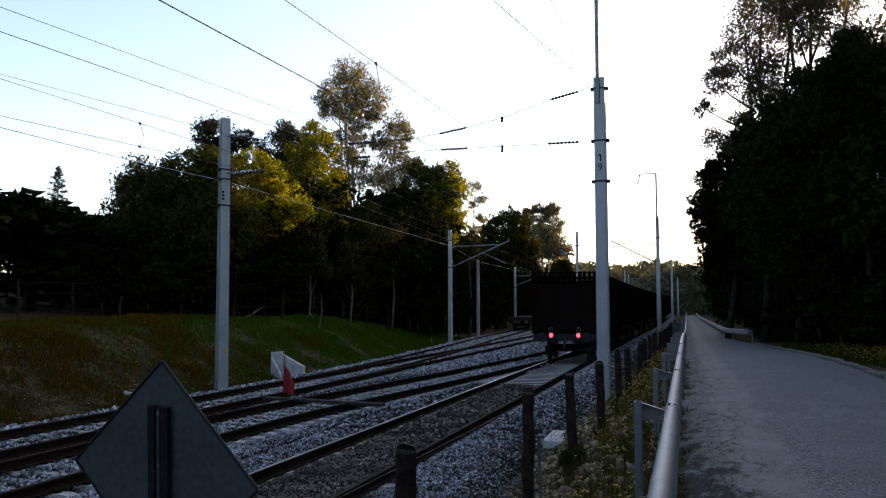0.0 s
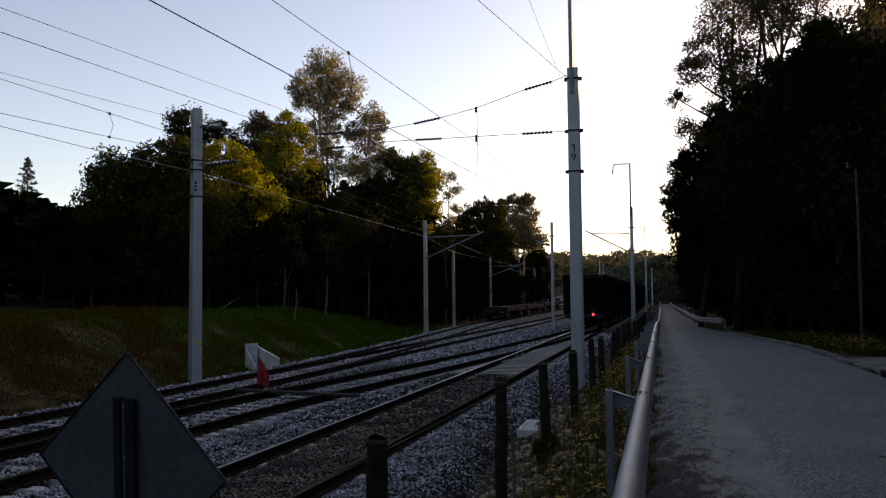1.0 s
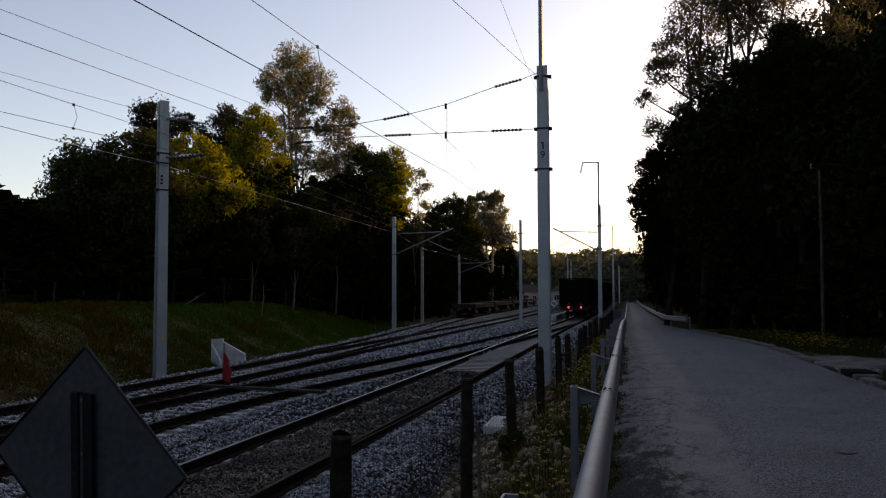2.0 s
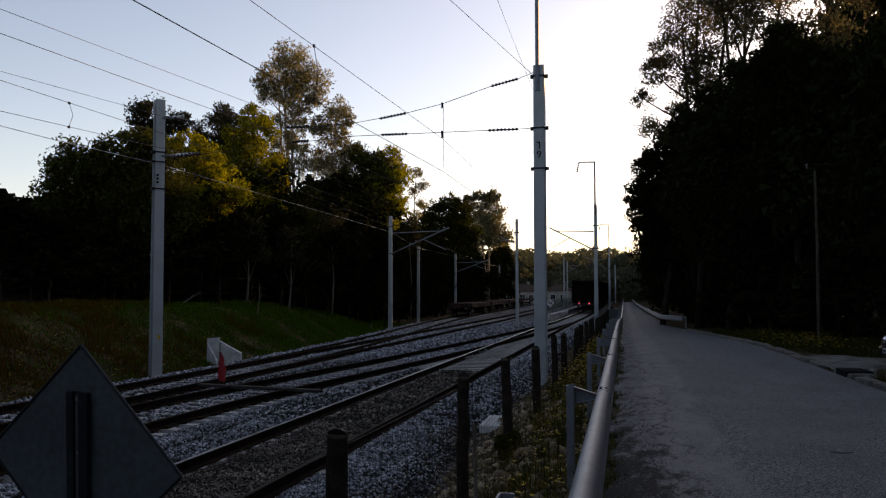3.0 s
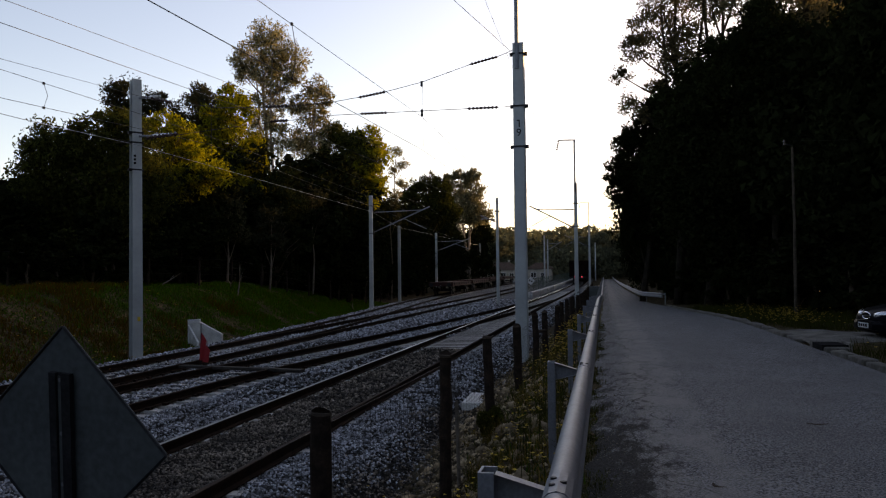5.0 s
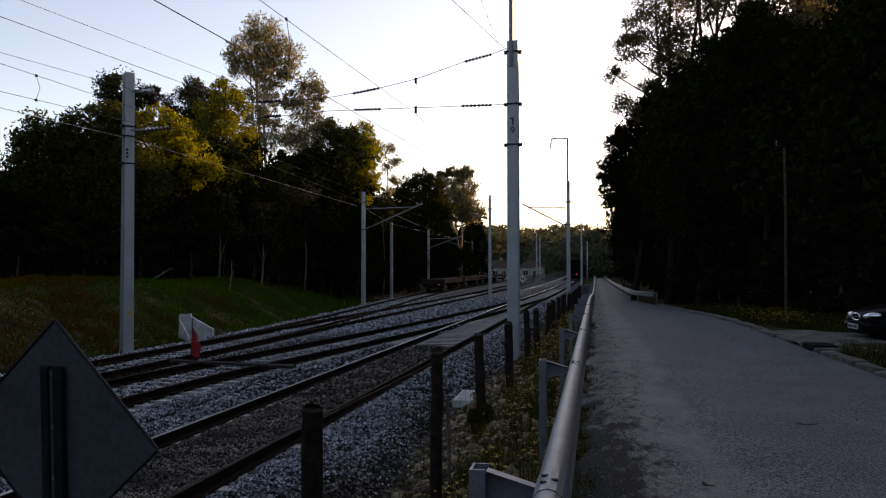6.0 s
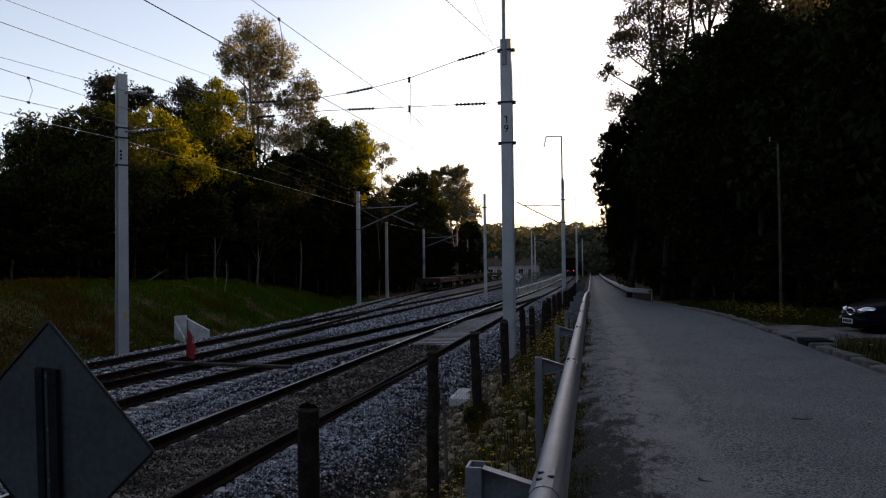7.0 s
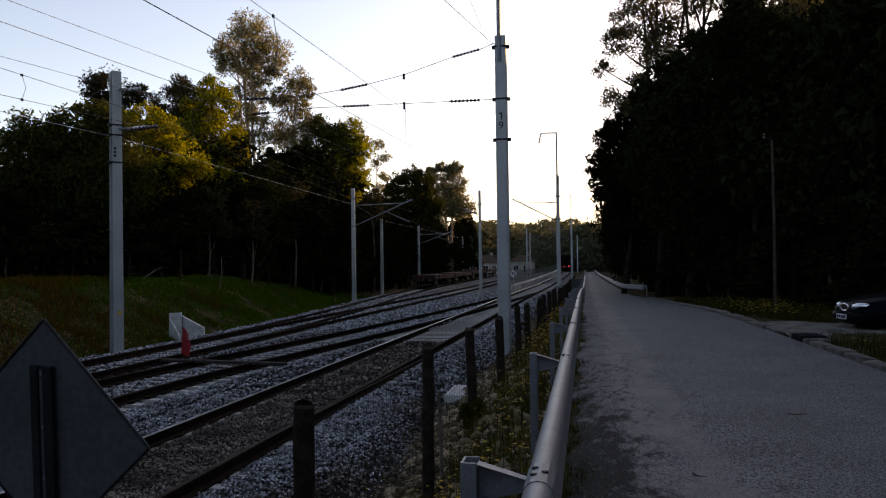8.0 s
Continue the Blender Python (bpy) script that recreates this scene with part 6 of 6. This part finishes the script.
M_grit = mat("road_grit", (0.26, 0.225, 0.18), 0.9, spec=0.1, color2=(0.11, 0.095, 0.075), scale=3, fine=40, bump=0.2, random_obj=0.7)
M_rubble = mat("pale_rubble", (0.3, 0.22, 0.135), 0.9, spec=0.1, color2=(0.16, 0.11, 0.065), scale=2, fine=30, bump=0.3, random_obj=0.85, loose=True)
build_rubble()
for x, y, w in ((0.74, 6.15, 0.13), (1.94, 8.72, 0.2)):
    lf = thing("fallen_leaf", "dark curled eucalyptus leaf lying on the road", "leaf", pose(x, y, 0.052, 0, 0, 20 * y), group="fallen leaves")
    g = Geo()
    for i in range(7):
        u = i / 6
        s = 0.018 * math.sin(math.pi * (0.08 + 0.84 * u))
        for k in (-1, 1):
            g.v += [(w * (u - 0.5), k * s + 0.03 * math.sin(3 * u), 0.006 + 0.012 * abs(u - 0.5)), (w * (u - 0.5), k * s + 0.03 * math.sin(3 * u), 0.002 + 0.012 * abs(u - 0.5))]
    for i in range(6):
        o = i * 4
        g.f += [(o, o + 4, o + 6, o + 2), (o + 1, o + 3, o + 7, o + 5), (o, o + 1, o + 5, o + 4), (o + 2, o + 6, o + 7, o + 3)]
    part("leaf_blade", g, M_bark, lf)

rngb = np.random.default_rng(77)
bush = thing("small_bush", "small dark green bush beside a fence post", "bush", pose(-1.54, 11.6, ground_z(-1.54, 11.6) - 0.06))
bush.scale = (0.72, 0.72, 0.8)
part("bush_leaves", quads("bush_leaves", leaf_cloud(rngb, [(0, 0, 0.2), (0.1, 0.1, 0.4), (-0.1, -0.05, 0.35)], [0.17, 0.15, 0.14], 2200, (0.08, 0.026), 1.1), M_weed, 3), None, bush)
part("bush_stem", Geo().tube([(0, 0, -0.05), (0.02, 0, 0.3)], [0.015, 0.008], 5), M_bark, bush)


# ---- fence on the bank ----
def bank_fence():
    root = thing("bank_fence", "old thin post and wire fence along the wood", "fence")
    rnd = random.Random(6)
    pts = []
    for i in range(13):
        y = 27.5 + 4.1 * i
        x = -21.6 - 0.18 * max(0, 44 - y) + 0.06 * max(0, y - 50) + rnd.uniform(-0.15, 0.15)
        z = ground_z(x, y)
        pts.append((x, y, z))
        part("post", Geo().tube([(0, 0, -0.3), (0.01, 0, 0.8), (0, 0.01, 1.65)], [0.06, 0.055, 0.045], 7), M_wood, root, at=pose(x, y, z, rnd.uniform(-4, 4), rnd.uniform(-4, 4), 0))
    for u in (0.3, 0.7, 1.1, 1.5):
        part("fence_wire", Geo().tube([(x, y, z + u + rnd.uniform(-0.05, 0.05)) for x, y, z in pts], 0.005, 4), M_dark_metal, root)


bank_fence()
stake = thing("marker_stake", "short pale wooden stake beside a fence post", "stake", pose(-1.74, 10.3, ground_z(-1.74, 10.3), 2, -1, 0))
part("stake_shaft", Geo().tube([(0, 0, -0.2), (0, 0, 1.0), (0, 0, 1.03)], [0.022, 0.022, 0.012], 8), M_bark_pale, stake)
for x, y, l, tilt, rz in ((-20.9, 46.5, 1.9, 78, 20), (-19.6, 44.5, 1.7, 8, 60), (-22.0, 40.5, 1.2, 60, 130), (-18.5, 63, 1.3, 70, 200)):
    st = thing("fallen_branch", "pale bare branch leaning at the wood's edge", "branch", pose(x, y, ground_z(x, y) + 0.05, tilt, 0, rz), group="fallen branches")
    part("stick", Geo().tube([(0, 0, 0), (0.05, 0, l * 0.5), (0, 0.04, l)], [0.035, 0.03, 0.015], 6), M_bark_pale, st)
    part("twig", Geo().tube([(0.04, 0, l * 0.45), (0.25, 0.1, l * 0.75)], [0.018, 0.006], 5), M_bark_pale, st)


# ---- utility pole across the road ----
up = thing("utility_pole", "slim weathered utility pole in front of the dark wood", "pole", pose(6.3, 30.9, 0.2))
part("shaft", Geo().tube([(0, 0, -0.3), (0.02, 0, 3), (0, 0, 5.45)], [0.06, 0.05, 0.042], 10), M_bark, up)
part("bracket", Geo().tube([(0, 0, 5.5), (-0.25, 0, 5.55)], 0.02, 6), M_dark_metal, up)
insulator("insulator", (-0.25, 0, 5.5), (-0.25, 0, 5.7), up, 2, 0.05)
wire("thin telephone wire from the pole into the wood", [(6.3, 30.9, 5.85), (12, 33, 6.2)], 0.006, 0.05, name="telephone_wire")


# ---- parked car ----
def build_car():
    root = thing("parked_car", "dark blue saloon car parked nose to the road", "car", pose(7.15, 20.15, ground_z(6.6, 19.5) + 0.0, 0, 0, 132))
    # the car's own space: nose towards +x... length on x, width on y
    def loft(stations, close=True):
        g = Geo()
        n = len(stations[0][1])
        for x, ring in stations:
            g.v += [(x, y, z) for y, z in ring]
        m = len(stations)
        g.f = [(i * n + k, i * n + (k + 1) % n, (i + 1) * n + (k + 1) % n, (i + 1) * n + k) for i in range(m - 1) for k in range(n)]
        g.f += [tuple(range(n)), tuple((m - 1) * n + k for k in range(n))[::-1]]
        return g
    def ring(w, z0, z1, r=0.1):
        return [(-w, z0 + r), (-w + r * 0.5, z0), (w - r * 0.5, z0), (w, z0 + r), (w, z1 - r), (w - r * 1.6, z1), (0, z1 + 0.03), (-w + r * 1.6, z1), (-w, z1 - r)]
    body = loft([(2.18, ring(0.45, 0.36, 0.6, 0.07)), (2.12, ring(0.66, 0.28, 0.68, 0.09)), (1.9, ring(0.8, 0.22, 0.76)), (1.4, ring(0.86, 0.2, 0.85)), (0.8, ring(0.87, 0.2, 0.92)), (-0.6, ring(0.88, 0.2, 0.95)), (-1.6, ring(0.86, 0.22, 0.97)), (-2.1, ring(0.78, 0.3, 0.92)), (-2.2, ring(0.6, 0.4, 0.8))])
    part("body", body, M_carpaint, root, smooth=True)
    cab = loft([(0.95, ring(0.72, 0.88, 0.93, 0.02)), (0.2, ring(0.64, 0.9, 1.38, 0.1)), (-0.7, ring(0.63, 0.9, 1.4, 0.1)), (-1.5, ring(0.7, 0.9, 1.02, 0.04))])
    part("cabin_glass", cab, M_glass, root, "dark cabin windows")
    part("roof", loft([(0.22, ring(0.6, 1.38, 1.41, 0.012)), (-0.2, ring(0.62, 1.39, 1.44, 0.02)), (-0.72, ring(0.6, 1.39, 1.42, 0.012))]), M_carpaint, root)
    part("bumper", loft([(2.23, ring(0.4, 0.34, 0.5, 0.05)), (2.15, ring(0.72, 0.32, 0.52, 0.06)), (1.95, ring(0.84, 0.32, 0.52, 0.06)), (1.7, ring(0.87, 0.33, 0.51, 0.06))]), M_carpaint, root)
    grille = part("grille", Geo().tube([(2.17, 0.19 * math.cos(a), 0.62 + 0.075 * math.sin(a)) for a in [2 * math.pi * k / 20 for k in range(21)]], 0.018, 6, cap=False), M_chrome, root, "oval chrome grille surround")
    part("grille_mesh", Geo().box((2.165, 0, 0.62), (0.02, 0.33, 0.1)), M_ink, grille)
    part("grille_bar", Geo().box((2.18, 0, 0.62), (0.015, 0.35, 0.014)), M_chrome, grille)
    for s in (-1, 1):
        lens = Geo()
        lens.tube([(2.1, s * 0.25, 0.62), (2.1, s * 0.38, 0.63), (2.05, s * 0.52, 0.645), (1.97, s * 0.63, 0.66), (1.88, s * 0.7, 0.665)], [0.05, 0.08, 0.09, 0.07, 0.03], 12)
        hl = part("headlamp", lens, M_lens, root, "clear headlamp", smooth=True)
        part("reflector", Geo().tube([(2.05, s * 0.52, 0.65), (2.09, s * 0.51, 0.65)], [0.03, 0.05], 12), M_chrome, hl)
        part("door_mirror", Geo().box((0.65, s * 0.95, 0.98), (0.12, 0.16, 0.11)), M_carpaint, root, bevel=0.02)
        for x in (1.35, -1.3):
            wh = part("wheel", Geo().tube([(x, s * 0.7, 0.3), (x, s * 0.72, 0.3), (x, s * 0.88, 0.3), (x, s * 0.9, 0.3)], [0.27, 0.31, 0.31, 0.27], 24), M_rubber, root, "black tyre")
            part("rim", Geo().tube([(x, s * 0.89, 0.3), (x, s * 0.905, 0.3)], [0.2, 0.17], 16), M_galv, wh)
    pl = part("number_plate", Geo().box((2.245, 0, 0.42), (0.015, 0.5, 0.11)), M_plate, root, "pale number plate")
    for k in range(4):
        part("plate_bar", Geo().box((2.255, -0.17 + 0.11 * k, 0.42), (0.006, 0.07, 0.06)), M_ink, pl)
    root.matrix_basis = pose(7.66, 20.27, -0.11, 0, 0, 187)


build_car()


# ---- houses beyond the line ----
def house(x, y, w, d, h, roof, label, openings):
    z = ground_z(x, y)
    root = thing("house", label, "house", pose(x, y, z), group="houses")
    wall = Geo()
    for cx, cy, sx, sy in ((0, -d / 2, w, 0.25), (0, d / 2, w, 0.25), (-w / 2 + 0.13, 0, 0.25, d - 0.26), (w / 2 - 0.13, 0, 0.25, d - 0.26)):
        wall.box((cx, cy, h / 2 - 0.2), (sx, sy, h + 0.4))
    part("wall", wall, M_plaster, root)
    r = Geo()
    e = 0.45
    r.add([(-w / 2 - e, -d / 2 - e, h), (w / 2 + e, -d / 2 - e, h), (w / 2 + e, d / 2 + e, h), (-w / 2 - e, d / 2 + e, h), (-w / 2 + d * 0.35, 0, h + roof), (w / 2 - d * 0.35, 0, h + roof)], [(0, 1, 5, 4), (1, 2, 5), (2, 3, 4, 5), (3, 0, 4), (3, 2, 1, 0)])
    rf = part("roof", r, M_tiles, root, "brown tiled hipped roof")
    part("chimney", Geo().box((w * 0.2, 0.4, h + roof), (0.5, 0.5, 1.0)), M_plaster, rf)
    for kind, ox, ow, oz, oh in openings:
        win = part(kind, Geo().box((ox, -d / 2 - 0.125, oz + oh / 2), (ow, 0.03, oh)), M_glass, root)
        fr = Geo()
        for a, b, sx, sz in ((0, oh / 2, ow + 0.14, 0.08), (0, -oh / 2, ow + 0.14, 0.08), (-ow / 2, 0, 0.08, oh), (ow / 2, 0, 0.08, oh), (0, 0, 0.05, oh)):
            fr.box((ox + a, -d / 2 - 0.15, oz + oh / 2 + b), (sx, 0.04, sz))
        part("frame", fr, M_white_concrete, win)


house(-22.0, 190, 7.5, 6, 2.7, 1.7, "low cream house with a brown tiled roof", (("window", -2.2, 1.1, 0.9, 1.2), ("window", 0.6, 1.1, 0.9, 1.2), ("door", 2.4, 0.95, 0, 2.05)))
house(-14.8, 206, 5.6, 5, 2.9, 1.5, "small cream house with a brown tiled roof and a porch", (("window", -1.4, 1.2, 0.9, 1.2), ("door", 0.8, 1.0, 0, 2.05)))


# ---- platform with green mesh fence, small diamond board ----
def platform():
    root = thing("platform", "low pale concrete platform edge between the tracks", "platform")
    for k in range(13):
        y = 84 + 10 * k
        part("edge_block", Geo().box((-2.17 + spline(A_LINE, y + 5), y + 5, -0.72 + grade(y + 5)), (0.5, 9.96, 0.62)), M_white_concrete, root, bevel=0.02)
    f = thing("mesh_fence", "green coated mesh fence along the platform", "fence")
    for k in range(44):
        y = 84 + 3.0 * k
        part("post", Geo().tube([(-2.32 + spline(A_LINE, y), y, -0.41 + grade(y)), (-2.32 + spline(A_LINE, y), y, 0.95 + grade(y))], 0.035, 6), M_greenwire, f)
    g = Geo()
    for k in range(15):
        g.tube([(-2.32 + spline(A_LINE, y), y, -0.35 + 0.09 * k + grade(y)) for y in axis([(84, 213, 8)])], 0.008, 3, cap=False)
    for k in range(430):
        y = 84 + 0.3 * k
        g.tube([(-2.32 + spline(A_LINE, y), y, -0.38 + grade(y)), (-2.32 + spline(A_LINE, y), y, 0.93 + grade(y))], 0.006, 3, cap=False)
    part("mesh_panel", g, M_greenwire, f)


platform()
db = thing("diamond_board", "small white diamond trackside board with black marks", "sign", pose(-6.92, 83.5, -0.98))
part("board_post", Geo().tube([(0, 0.03, 0), (0, 0.03, 1.9)], 0.035, 8), M_galv, db)
part("board", Geo().box((0, 0, 1.7), (0.56, 0.02, 0.56), Matrix.Rotation(radians(45), 3, "Y")), M_plate, db)
part("board_mark", Geo().box((-0.09, -0.014, 1.75), (0.12, 0.006, 0.2)).box((0.1, -0.014, 1.66), (0.12, 0.006, 0.16)), M_ink, db)

cab = thing("trackside_cabinet", "grey-green metal cabinet beside the guard rail", "cabinet", pose(-0.95, 74, ground_z(-0.95, 74) - 0.05))
part("cabinet_body", Geo().box((0, 0, 0.55), (0.95, 0.5, 1.1)), M_sign, cab, bevel=0.02)
part("cabinet_roof", Geo().box((0, 0, 1.13), (1.05, 0.6, 0.06)), M_sign, cab)
part("cabinet_door", Geo().box((-0.23, -0.26, 0.58), (0.43, 0.02, 0.95)), M_sign, cab)
part("cabinet_door", Geo().box((0.23, -0.26, 0.58), (0.43, 0.02, 0.95)), M_sign, cab)



def motions():
    times = [0.0, 0.1] + [0.5 * k for k in range(1, 16)] + [7.9, 8.0]
    for k, w in enumerate(train):
        rows = []
        for t in times:
            y = TRAIN_START + TRAIN_SPEED * t - TRAIN_SLOWING * t * t + WAGON_PITCH * k
            pitch = math.degrees(math.atan2(grade(y + 14) - grade(y), 14))
            x = spline(A_LINE, y)
            turn = math.degrees(math.atan2(x - spline(A_LINE, y + 14), 14))
            rows.append((t, pose(x, y, RAIL_TOP + grade(y) + 0.005, pitch, 0, turn)))
        walk(w, rows)
    spread = [(0.0, 0.55), (0.2, 0.9), (0.4, 1.0), (0.6, 0.68), (0.8, 0.68), (1.0, 0.58), (1.2, 0.66), (1.4, 0.75), (1.6, 0.64), (2.8, 0.2), (3.2, 0.38), (3.6, 0.33), (4.4, 0.42), (5.0, 0.42), (6.5, 0.42), (7.5, 0.34), (8.0, 0.38)]
    for i, p in enumerate(flag_parts):
        rows = []
        for t, k in spread:
            turn = math.degrees(math.acos(min(1.0, k))) * 0.92
            x = y = 0.0
            for j in range(i):
                a = radians(turn if j % 2 == 0 else -turn)
                x += FLAG_W * math.cos(a)
                y += FLAG_W * math.sin(a)
            tilt = 18 * (1 - k) * (0.4 + 0.3 * i)
            rows.append((t, pose(x + 0.012, y, 1.12, 0, tilt, turn if i % 2 == 0 else -turn)))
        walk(p, rows)


motions()
